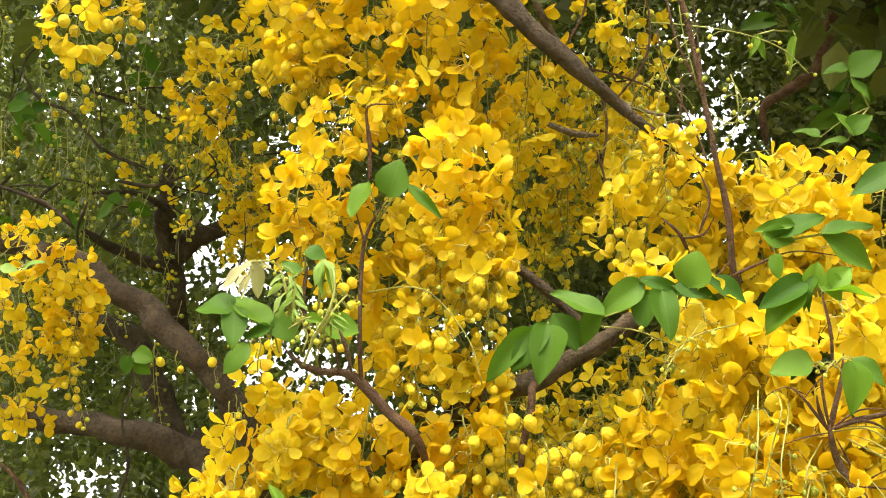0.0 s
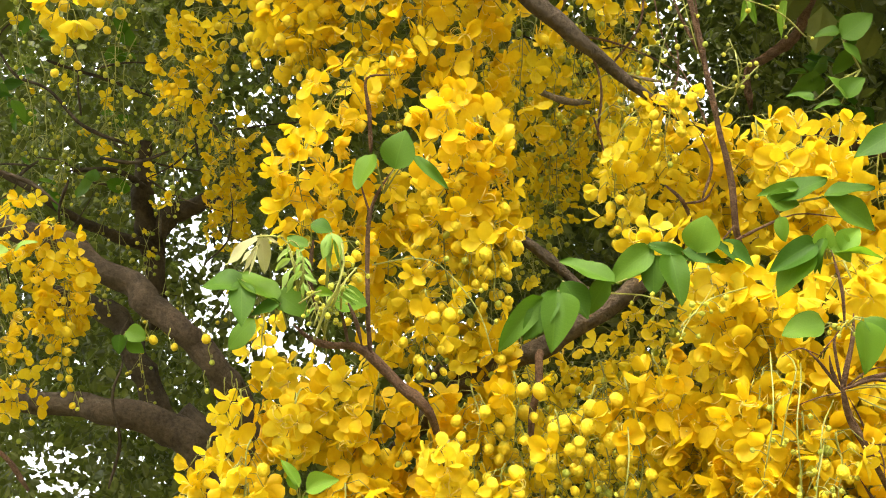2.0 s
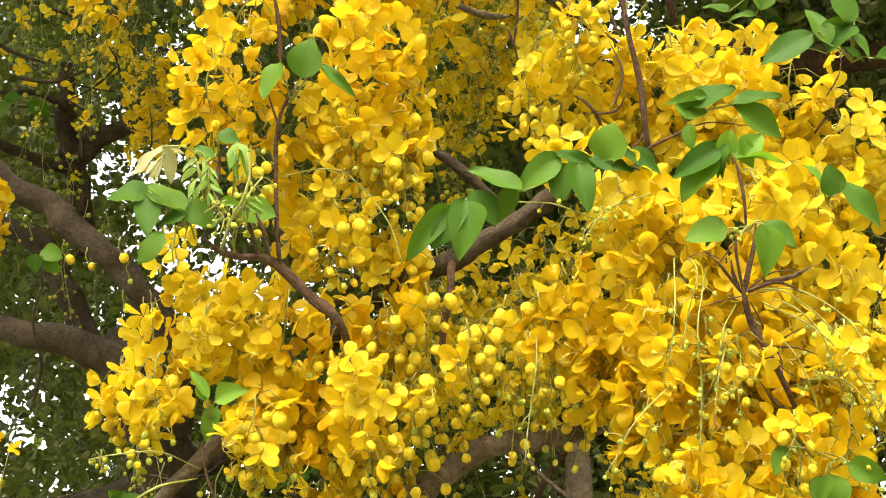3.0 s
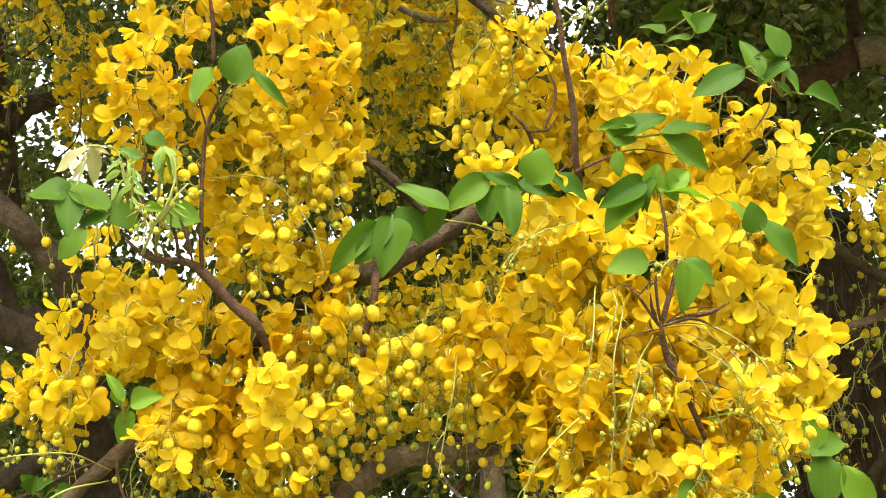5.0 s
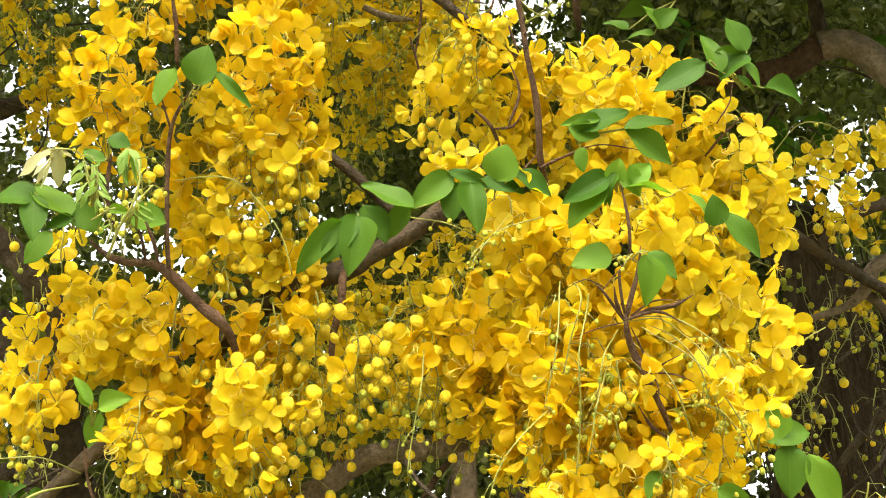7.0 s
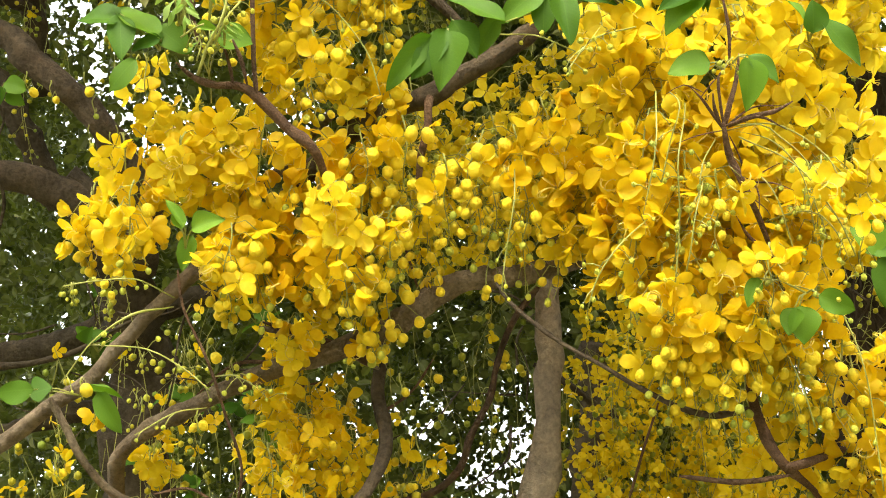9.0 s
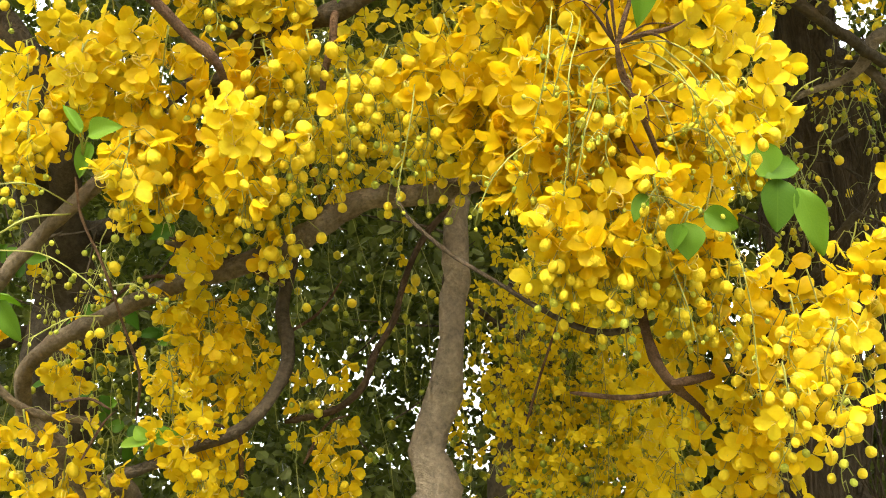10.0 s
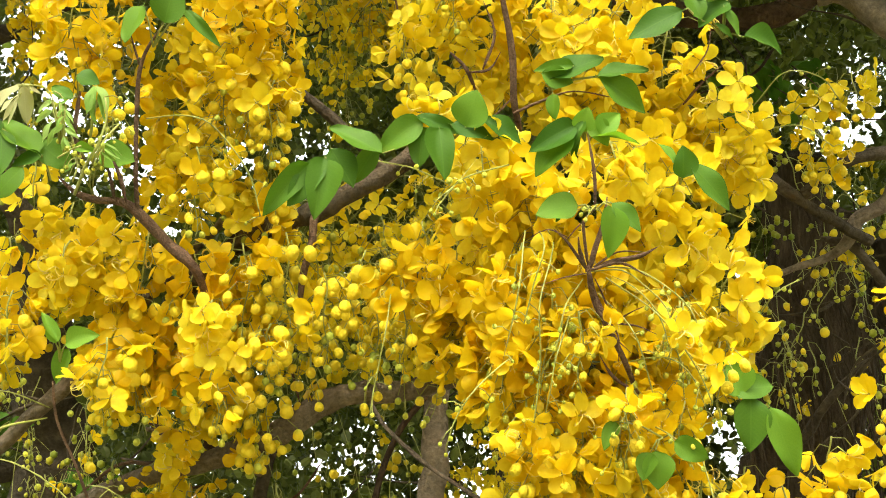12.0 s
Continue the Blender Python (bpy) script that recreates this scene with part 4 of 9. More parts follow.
raceme(tree, (-0.087, 1.828, 2.221), (-0.082, 1.9, 1.92), 0.057, 28, 20, 0.66, 87, open_to=0.9, bud_size=0.66, bud_from=0.2, kinds=LEMON)
raceme(tree, (-0.024, 1.862, 2.254), (-0.028, 1.929, 1.973), 0.059, 28, 20, 0.66, 88, open_to=0.9, bud_size=0.66, bud_from=0.2, kinds=LEMON)
raceme(tree, (0.03, 1.845, 2.284), (0.018, 1.911, 2.005), 0.058, 28, 20, 0.66, 89, open_to=0.9, bud_size=0.66, bud_from=0.2, kinds=LEMON)
raceme(tree, (-0.202, 1.718, 2.077), (-0.201, 1.766, 1.877), 0.070, 2, 16, 0.95, 90, open_to=0.4, bud_size=1.08, bud_from=0.05)
raceme(tree, (-0.154, 1.745, 2.051), (-0.153, 1.789, 1.866), 0.070, 2, 16, 0.95, 91, open_to=0.4, bud_size=1.08, bud_from=0.05)
raceme(tree, (-0.092, 1.7, 2.068), (-0.09, 1.751, 1.855), 0.069, 2, 16, 0.95, 92, open_to=0.4, bud_size=1.08, bud_from=0.05)
raceme(tree, (-0.038, 1.714, 2.099), (-0.033, 1.771, 1.859), 0.070, 2, 16, 0.95, 93, open_to=0.4, bud_size=1.08, bud_from=0.05)
raceme(tree, (0.009, 1.716, 2.004), (0.007, 1.754, 1.846), 0.069, 2, 16, 0.95, 94, open_to=0.4, bud_size=1.08, bud_from=0.05)
raceme(tree, (-0.223, 1.777, 1.915), (-0.228, 1.808, 1.786), 0.070, 2, 16, 0.95, 95, open_to=0.4, bud_size=1.08, bud_from=0.05)
raceme(tree, (-0.219, 1.938, 2.191), (-0.223, 2.004, 1.911), 0.054, 24, 14, 0.66, 96, open_to=0.9, bud_size=0.66, bud_from=0.2, kinds=LEMON)
raceme(tree, (-0.164, 1.959, 2.189), (-0.167, 2.022, 1.924), 0.055, 24, 14, 0.66, 97, open_to=0.9, bud_size=0.66, bud_from=0.2, kinds=LEMON)
raceme(tree, (-0.107, 1.936, 2.199), (-0.111, 2.003, 1.918), 0.054, 24, 14, 0.66, 98, open_to=0.9, bud_size=0.66, bud_from=0.2, kinds=LEMON)
raceme(tree, (-0.051, 1.944, 2.211), (-0.055, 2.009, 1.938), 0.054, 24, 14, 0.66, 99, open_to=0.9, bud_size=0.66, bud_from=0.2, kinds=LEMON)
raceme(tree, (0.005, 1.937, 2.198), (0.001, 2.004, 1.917), 0.054, 24, 14, 0.66, 100, open_to=0.9, bud_size=0.66, bud_from=0.2, kinds=LEMON)
raceme(tree, (0.051, 1.908, 2.234), (0.047, 1.966, 1.992), 0.053, 24, 14, 0.66, 101, open_to=0.9, bud_size=0.66, bud_from=0.2, kinds=LEMON)
raceme(tree, (-0.008, 1.63, 2.106), (-0.001, 1.641, 2.061), 0.031, 5, 1, 1.0, 103, open_to=1.0)
raceme(tree, (0, 1.662, 2.06), (0.007, 1.684, 1.968), 0.040, 12, 2, 1.0, 104, open_to=0.9)
raceme(tree, (-0.359, 1.813, 1.848), (-0.364, 1.832, 1.767), 0.034, 8, 5, 0.85, 105, open_to=0.9)
raceme(tree, (-0.248, 1.789, 1.867), (-0.249, 1.812, 1.77), 0.037, 5, 10, 0.9, 106, bud_size=1.1)
raceme(tree, (-0.04, 1.657, 2.45), (-0.035, 1.7, 2.312), 0.038, 11, 10, 0.95, 107, kinds=LEMON)
raceme(tree, (0.011, 1.728, 2.557), (0.021, 1.782, 2.385), 0.054, 18, 14, 0.9, 108, kinds=LEMON)
raceme(tree, (-0.17, 2.24, 2.761), (-0.168, 2.323, 2.497), 0.069, 17, 30, 0.66, 109, bud_size=0.7, kinds=LEMON)
raceme(tree, (0.071, 1.673, 2.498), (0.073, 1.727, 2.324), 0.059, 32, 4, 1.03, 110, open_to=0.95, kinds=LEMON)
raceme(tree, (0.133, 1.694, 2.5), (0.14, 1.751, 2.316), 0.060, 32, 4, 1.03, 111, open_to=0.95, kinds=LEMON)
raceme(tree, (0.184, 1.673, 2.499), (0.194, 1.738, 2.292), 0.059, 32, 4, 1.03, 112, open_to=0.95, kinds=LEMON)
raceme(tree, (0.242, 1.655, 2.49), (0.252, 1.724, 2.269), 0.058, 24, 4, 1.03, 113, open_to=0.95, kinds=LEMON)
raceme(tree, (0.305, 1.678, 2.483), (0.316, 1.748, 2.26), 0.059, 26, 4, 1.03, 114, open_to=0.95, kinds=LEMON)
raceme(tree, (0.354, 1.67, 2.441), (0.369, 1.739, 2.221), 0.058, 32, 4, 1.03, 115, open_to=0.95, kinds=LEMON)
raceme(tree, (0.401, 1.667, 2.384), (0.416, 1.73, 2.182), 0.058, 32, 4, 1.03, 116, open_to=0.95, kinds=LEMON)
raceme(tree, (0.21, 1.618, 2.405), (0.22, 1.678, 2.215), 0.056, 32, 4, 1.03, 117, open_to=0.95, kinds=LEMON)
raceme(tree, (0.268, 1.623, 2.39), (0.278, 1.683, 2.2), 0.056, 32, 4, 1.03, 118, open_to=0.95, kinds=LEMON)
raceme(tree, (0.454, 1.732, 2.311), (0.468, 1.768, 2.195), 0.059, 32, 4, 1.03, 119, open_to=0.95, kinds=LEMON)
raceme(tree, (0.003, 1.609, 2.3), (-0.004, 1.631, 2.231), 0.041, 9, 2, 0.95, 120, open_to=1.0, kinds=LEMON)
raceme(tree, (0.065, 1.554, 2.21), (0.075, 1.616, 2.011), 0.053, 35, 6, 1.07, 121, open_to=0.9, bud_size=0.8, kinds=LEMON)
raceme(tree, (0.111, 1.537, 2.195), (0.12, 1.615, 1.948), 0.052, 35, 6, 1.07, 122, open_to=0.9, bud_size=0.8, kinds=LEMON)
raceme(tree, (0.156, 1.535, 2.171), (0.158, 1.619, 1.903), 0.052, 35, 6, 1.07, 123, open_to=0.9, bud_size=0.8, kinds=LEMON)
raceme(tree, (0.205, 1.57, 2.159), (0.215, 1.653, 1.894), 0.053, 26, 5, 1.07, 124, open_to=0.9, bud_size=0.8, kinds=LEMON)
raceme(tree, (0.248, 1.537, 2.197), (0.258, 1.628, 1.905), 0.052, 35, 6, 1.07, 125, open_to=0.9, bud_size=0.8, kinds=LEMON)
raceme(tree, (0.294, 1.532, 2.212), (0.304, 1.624, 1.92), 0.052, 35, 6, 1.07, 126, open_to=0.9, bud_size=0.8, kinds=LEMON)
raceme(tree, (0.34, 1.562, 2.183), (0.351, 1.662, 1.865), 0.053, 35, 6, 1.07, 127, open_to=0.9, bud_size=0.8, kinds=LEMON)
raceme(tree, (0.393, 1.626, 2.114), (0.403, 1.711, 1.842), 0.054, 35, 6, 1.07, 128, open_to=0.9, bud_size=0.8, kinds=LEMON)
raceme(tree, (0.425, 1.649, 2.039), (0.434, 1.692, 1.903), 0.054, 26, 5, 1.07, 129, open_to=0.9, bud_size=0.8, kinds=LEMON)
raceme(tree, (0.131, 1.54, 2.053), (0.134, 1.616, 1.811), 0.051, 35, 6, 1.07, 130, open_to=0.9, bud_size=0.8)
raceme(tree, (0.187, 1.573, 2.048), (0.189, 1.65, 1.801), 0.052, 35, 6, 1.07, 131, open_to=0.9, bud_size=0.8, kinds=GOLD)
raceme(tree, (0.237, 1.616, 2.012), (0.243, 1.685, 1.791), 0.053, 24, 5, 1.07, 132, open_to=0.9, bud_size=0.8, kinds=GOLD)
raceme(tree, (0.295, 1.635, 2.017), (0.305, 1.71, 1.779), 0.053, 26, 5, 1.07, 133, open_to=0.9, bud_size=0.8, kinds=GOLD)
raceme(tree, (0.346, 1.664, 1.993), (0.356, 1.73, 1.781), 0.054, 18, 5, 1.07, 134, open_to=0.9, bud_size=0.8, kinds=GOLD)
raceme(tree, (0.044, 1.617, 2.075), (0.05, 1.682, 1.866), 0.053, 35, 6, 1.07, 135, open_to=0.9, bud_size=0.8)
raceme(tree, (0.083, 1.616, 2.011), (0.088, 1.676, 1.819), 0.053, 35, 6, 1.07, 136, open_to=0.9, bud_size=0.8)
raceme(tree, (0.109, 1.556, 1.935), (0.11, 1.613, 1.752), 0.037, 6, 12, 0.95, 137, open_to=0.4, bud_size=0.62, bud_from=0.15)
raceme(tree, (0.165, 1.519, 1.987), (0.16, 1.588, 1.765), 0.036, 6, 12, 0.95, 138, open_to=0.4, bud_size=0.62, bud_from=0.15)
raceme(tree, (0.259, 1.575, 1.941), (0.261, 1.633, 1.756), 0.037, 6, 12, 0.95, 139, open_to=0.4, bud_size=0.62, bud_from=0.15)
raceme(tree, (0.333, 1.562, 1.984), (0.339, 1.615, 1.813), 0.037, 6, 12, 0.95, 140, open_to=0.4, bud_size=0.62, bud_from=0.15)
raceme(tree, (0.132, 1.558, 1.849), (0.132, 1.597, 1.688), 0.045, 12, 16, 0.95, 141, open_to=0.6, bud_size=1.0, bud_from=0.3)
raceme(tree, (0.162, 1.552, 1.832), (0.16, 1.587, 1.686), 0.044, 12, 16, 0.95, 142, open_to=0.6, bud_size=1.0, bud_from=0.3)
raceme(tree, (0.206, 1.549, 1.846), (0.207, 1.591, 1.671), 0.044, 12, 16, 0.95, 143, open_to=0.6, bud_size=1.0, bud_from=0.3)
raceme(tree, (0.253, 1.567, 1.857), (0.258, 1.609, 1.681), 0.045, 12, 16, 0.95, 144, open_to=0.6, bud_size=1.0, bud_from=0.3)
raceme(tree, (0.301, 1.592, 1.841), (0.306, 1.636, 1.655), 0.046, 12, 16, 0.95, 145, open_to=0.6, bud_size=1.0, bud_from=0.3)
raceme(tree, (0.351, 1.601, 1.889), (0.355, 1.657, 1.657), 0.046, 12, 16, 0.95, 146, open_to=0.6, bud_size=1.0, bud_from=0.3)
raceme(tree, (0.345, 1.666, 1.789), (0.342, 1.725, 1.544), 0.049, 17, 14, 0.95, 147, open_to=0.85, bud_size=1.1, bud_from=0.3)
raceme(tree, (0.392, 1.652, 1.762), (0.389, 1.715, 1.498), 0.048, 17, 14, 0.95, 148, open_to=0.85, bud_size=1.1, bud_from=0.3)
raceme(tree, (0.438, 1.649, 1.776), (0.434, 1.719, 1.483), 0.048, 11, 14, 0.95, 149, open_to=0.85, bud_size=1.1, bud_from=0.3)
raceme(tree, (0.49, 1.673, 1.765), (0.487, 1.729, 1.527), 0.049, 11, 14, 0.95, 150, open_to=0.85, bud_size=1.1, bud_from=0.3)
raceme(tree, (0.535, 1.677, 1.75), (0.533, 1.719, 1.571), 0.049, 11, 14, 0.95, 151, open_to=0.85, bud_size=1.1, bud_from=0.3)
raceme(tree, (0.598, 1.709, 1.787), (0.595, 1.756, 1.589), 0.050, 11, 14, 0.95, 152, open_to=0.85, bud_size=1.1, bud_from=0.3)
raceme(tree, (0.386, 1.734, 1.59), (0.384, 1.777, 1.409), 0.049, 17, 14, 0.95, 153, open_to=0.85, bud_size=1.1, bud_from=0.3)
raceme(tree, (0.45, 1.711, 1.602), (0.455, 1.757, 1.409), 0.049, 17, 14, 0.95, 154, open_to=0.85, bud_size=1.1, bud_from=0.3)
raceme(tree, (0.327, 1.785, 1.808), (0.324, 1.838, 1.584), 0.051, 18, 10, 0.9, 155, open_to=0.9)
raceme(tree, (0.349, 1.835, 1.6), (0.346, 1.876, 1.425), 0.051, 18, 10, 0.9, 156, open_to=0.9)
raceme(tree, (0.317, 1.947, 1.646), (0.314, 1.992, 1.459), 0.054, 23, 10, 0.74, 157, open_to=0.9)
raceme(tree, (0.555, 1.66, 1.82), (0.561, 1.69, 1.736), 0.04, 8, 4, 0.95, 158, open_to=0.95)
raceme(tree, (0.645, 1.577, 2.034), (0.655, 1.61, 1.891), 0.036, 12, 3, 0.95, 159, open_to=0.92, bud_from=0.3)
raceme(tree, (0.689, 1.597, 2.024), (0.701, 1.646, 1.811), 0.036, 8, 5, 0.95, 160, open_to=0.92, bud_from=0.3)
raceme(tree, (0.623, 1.61, 1.898), (0.634, 1.634, 1.793), 0.036, 5, 10, 0.95, 161, open_to=0.92, bud_from=0.3)
raceme(tree, (0.658, 1.598, 1.897), (0.667, 1.625, 1.778), 0.035, 5, 12, 0.95, 162, open_to=0.92, bud_from=0.3)
raceme(tree, (0.631, 1.631, 1.808), (0.64, 1.655, 1.702), 0.036, 4, 8, 0.95, 163, open_to=0.92, bud_from=0.3)
raceme(tree, (0.69, 1.651, 1.795), (0.696, 1.679, 1.673), 0.036, 7, 6, 0.95, 164, open_to=0.92, bud_from=0.3)
raceme(tree, (0.627, 1.872, 2.431), (0.624, 1.92, 2.278), 0.040, 11, 6, 0.86, 165)
raceme(tree, (0.698, 1.866, 2.45), (0.699, 1.895, 2.359), 0.038, 7, 3, 0.86, 166)
raceme(tree, (0.672, 1.916, 2.357), (0.664, 1.948, 2.257), 0.038, 6, 6, 0.86, 167)
raceme(tree, (-0.399, 1.877, 1.793), (-0.397, 1.915, 1.633), 0.045, 22, 7, 0.74, 178, open_to=0.92, bud_size=0.8)
raceme(tree, (-0.356, 1.883, 1.767), (-0.359, 1.927, 1.583), 0.045, 31, 8, 0.74, 179, open_to=0.92, bud_size=0.8)
raceme(tree, (-0.314, 1.892, 1.733), (-0.321, 1.94, 1.575), 0.045, 26, 8, 0.74, 180, open_to=0.92, bud_size=0.8)
raceme(tree, (-0.41, 1.865, 1.662), (-0.409, 1.904, 1.498), 0.044, 31, 8, 0.74, 181, open_to=0.92, bud_size=0.8)
raceme(tree, (-0.355, 1.839, 1.592), (-0.356, 1.878, 1.432), 0.043, 31, 8, 0.74, 182, open_to=0.92, bud_size=0.8)
raceme(tree, (-0.335, 1.92, 1.566), (-0.332, 1.92, 1.432), 0.044, 20, 8, 0.74, 183, open_to=0.92, bud_size=0.8)
raceme(tree, (-0.174, 2, 1.582), (-0.172, 2.01, 1.429), 0.04, 24, 8, 0.74, 184, open_to=0.92, bud_size=0.8)
raceme(tree, (-0.197, 1.946, 1.686), (-0.198, 1.971, 1.584), 0.046, 5, 4, 0.74, 185, open_to=0.92, bud_size=0.8)
raceme(tree, (-0.691, 1.907, 1.577), (-0.693, 1.936, 1.453), 0.043, 12, 5, 0.81, 186, open_to=0.95)
raceme(tree, (-0.632, 1.905, 1.585), (-0.633, 1.937, 1.452), 0.043, 12, 5, 0.81, 187, open_to=0.95)
raceme(tree, (-0.58, 1.94, 1.57), (-0.578, 1.972, 1.435), 0.043, 12, 5, 0.81, 188, open_to=0.95)
raceme(tree, (-0.76, 1.951, 1.607), (-0.762, 1.983, 1.471), 0.044, 12, 5, 0.81, 189, open_to=0.95)
raceme(tree, (-0.525, 1.967, 1.545), (-0.526, 1.993, 1.434), 0.044, 12, 5, 0.81, 190, open_to=0.95)
raceme(tree, (-0.648, 2.137, 1.689), (-0.639, 2.153, 1.623), 0.034, 8, 2, 0.85, 191)
raceme(tree, (-0.689, 1.924, 1.721), (-0.693, 1.929, 1.7), 0.016, 2, 0, 0.95, 192)
raceme(tree, (-0.413, 2.09, 1.894), (-0.424, 2.11, 1.809), 0.044, 11, 6, 0.85, 193)
raceme(tree, (-0.477, 1.724, 1.789), (-0.474, 1.731, 1.758), 0.017, 0, 1, 0.81, 194, open_to=0.9, bud_size=0.9, bud_from=0.3)
raceme(tree, (-0.489, 1.725, 1.697), (-0.487, 1.732, 1.667), 0.017, 0, 2, 0.81, 195, open_to=0.9, bud_size=0.9, bud_from=0.3)
raceme(tree, (-0.357, 1.674, 1.999), (-0.354, 1.682, 1.968), 0.017, 0, 2, 0.81, 196, open_to=0.9, bud_size=0.9, bud_from=0.3)
raceme(tree, (-0.215, 1.816, 1.754), (-0.212, 1.823, 1.721), 0.018, 0, 1, 0.81, 197, open_to=0.9, bud_size=0.9, bud_from=0.3)
raceme(tree, (-0.653, 1.733, 1.744), (-0.651, 1.741, 1.713), 0.017, 0, 1, 0.81, 198, open_to=0.9, bud_size=0.9, bud_from=0.3)
raceme(tree, (-0.316, 2.04, 1.674), (-0.313, 2.048, 1.638), 0.020, 2, 1, 0.81, 199, open_to=0.9, bud_size=0.9, bud_from=0.3)
raceme(tree, (-0.63, 2.039, 1.668), (-0.627, 2.048, 1.632), 0.020, 4, 0, 0.81, 200, open_to=0.9, bud_size=0.9, bud_from=0.3)
raceme(tree, (-0.733, 1.889, 1.652), (-0.73, 1.896, 1.619), 0.019, 2, 2, 0.81, 201, open_to=0.9, bud_size=0.9, bud_from=0.3)
raceme(tree, (-0.228, 2.09, 1.679), (-0.225, 2.099, 1.642), 0.021, 2, 2, 0.81, 202, open_to=0.9, bud_size=0.9, bud_from=0.3)
raceme(tree, (-0.181, 2.097, 1.651), (-0.178, 2.106, 1.614), 0.021, 2, 1, 0.81, 203, open_to=0.9, bud_size=0.9, bud_from=0.3)
raceme(tree, (-0.369, 1.995, 1.863), (-0.366, 2.003, 1.827), 0.020, 6, 2, 0.81, 204, open_to=0.9, bud_size=0.9, bud_from=0.3)
raceme(tree, (-0.296, 1.999, 1.844), (-0.292, 2.008, 1.808), 0.020, 3, 3, 0.81, 205, open_to=0.9, bud_size=0.9, bud_from=0.3)
raceme(tree, (-0.425, 2.069, 1.764), (-0.422, 2.078, 1.727), 0.021, 8, 1, 0.81, 206, open_to=0.9, bud_size=0.9, bud_from=0.3)
raceme(tree, (-0.176, 2.21, 1.824), (-0.173, 2.22, 1.785), 0.022, 0, 3, 0.81, 207, open_to=0.9, bud_size=0.9, bud_from=0.3)
raceme(tree, (-0.055, 2.104, 1.843), (-0.052, 2.113, 1.805), 0.021, 0, 3, 0.81, 208, open_to=0.9, bud_size=0.9, bud_from=0.3)
raceme(tree, (0.008, 2.015, 1.787), (0.011, 2.023, 1.751), 0.020, 0, 1, 0.81, 209, open_to=0.9, bud_size=0.9, bud_from=0.3)
raceme(tree, (-0.467, 1.857, 1.79), (-0.464, 1.865, 1.757), 0.019, 0, 5, 0.81, 210, open_to=0.9, bud_size=0.5, bud_from=0.3)
raceme(tree, (-0.632, 1.952, 1.82), (-0.629, 1.96, 1.785), 0.020, 0, 6, 0.81, 211, open_to=0.9, bud_size=0.5, bud_from=0.3)
raceme(tree, (-0.669, 1.882, 1.896), (-0.666, 1.89, 1.862), 0.019, 0, 8, 0.81, 212, open_to=0.9, bud_size=0.5, bud_from=0.3)
raceme(tree, (-0.738, 1.926, 1.926), (-0.735, 1.934, 1.891), 0.020, 0, 8, 0.81, 213, open_to=0.9, bud_size=0.5, bud_from=0.3)
raceme(tree, (-0.601, 2.027, 1.722), (-0.598, 2.035, 1.686), 0.020, 3, 4, 0.81, 214, open_to=0.9, bud_size=0.5, bud_from=0.3)
raceme(tree, (-0.676, 2.114, 1.784), (-0.672, 2.123, 1.746), 0.021, 0, 6, 0.81, 215, open_to=0.9, bud_size=0.5, bud_from=0.3)
wood(tree, "twig", [(-0.446, 1.94, 1.725, 0.003), (-0.384, 1.934, 1.75, 0.003), (-0.331, 1.931, 1.762, 0.002)], BARK_TWIG)
wood(tree, "twig", [(-0.496, 1.871, 1.581, 0.002), (-0.529, 1.867, 1.597, 0.002), (-0.579, 1.868, 1.59, 0.002)], BARK_TWIG)
wood(tree, "branch", [(-1.005, 2.3, 1.855, 0.007), (-0.92, 2.3, 1.862, 0.006), (-0.841, 2.28, 1.875, 0.005), (-0.771, 2.25, 1.905, 0.004), (-0.692, 2.22, 1.934, 0.003)], BARK_DARK)
wood(tree, "twig", [(-0.262, 2.044, 1.72, 0.003), (-0.206, 2.036, 1.756, 0.002), (-0.168, 2.024, 1.809, 0.002)], BARK_TWIG)
wood(tree, "twig", [(-0.398, 1.905, 1.785, 0.003), (-0.472, 1.924, 1.79, 0.003), (-0.539, 1.954, 1.747, 0.002)], BARK_TWIG)
wood(tree, "twig", [(-0.22, 1.992, 1.508, 0.003), (-0.184, 1.978, 1.568, 0.002), (-0.148, 1.975, 1.584, 0.002)], BARK_TWIG)
wood(tree, "twig", [(-0.538, 1.888, 1.508, 0.002), (-0.504, 1.875, 1.564, 0.002), (-0.487, 1.871, 1.58, 0.001)], BARK_TWIG)
raceme(tree, (-0.257, 1.66, 2.079), (-0.261, 1.7, 1.934), 0.055, 3, 17, 0.9, 501, open_to=0.4, bud_size=1.05, bud_from=0.05)
raceme(tree, (-0.198, 1.66, 2.096), (-0.193, 1.7, 1.951), 0.055, 3, 17, 0.9, 502, open_to=0.4, bud_size=1.05, bud_from=0.05)
raceme(tree, (-0.145, 1.66, 2.038), (-0.143, 1.7, 1.91), 0.055, 3, 17, 0.9, 503, open_to=0.4, bud_size=1.05, bud_from=0.05)
raceme(tree, (-0.09, 1.66, 2.072), (-0.088, 1.7, 1.927), 0.055, 3, 17, 0.9, 504, open_to=0.4, bud_size=1.05, bud_from=0.05)
raceme(tree, (-0.035, 1.66, 2.047), (-0.034, 1.7, 1.902), 0.055, 3, 17, 0.9, 505, open_to=0.4, bud_size=1.05, bud_from=0.05)
raceme(tree, (-0.214, 1.66, 1.963), (-0.213, 1.7, 1.885), 0.055, 3, 17, 0.9, 506, open_to=0.4, bud_size=1.05, bud_from=0.05)
raceme(tree, (0.02, 1.66, 2.014), (0.024, 1.7, 1.903), 0.055, 3, 17, 0.9, 507, open_to=0.4, bud_size=1.05, bud_from=0.05)
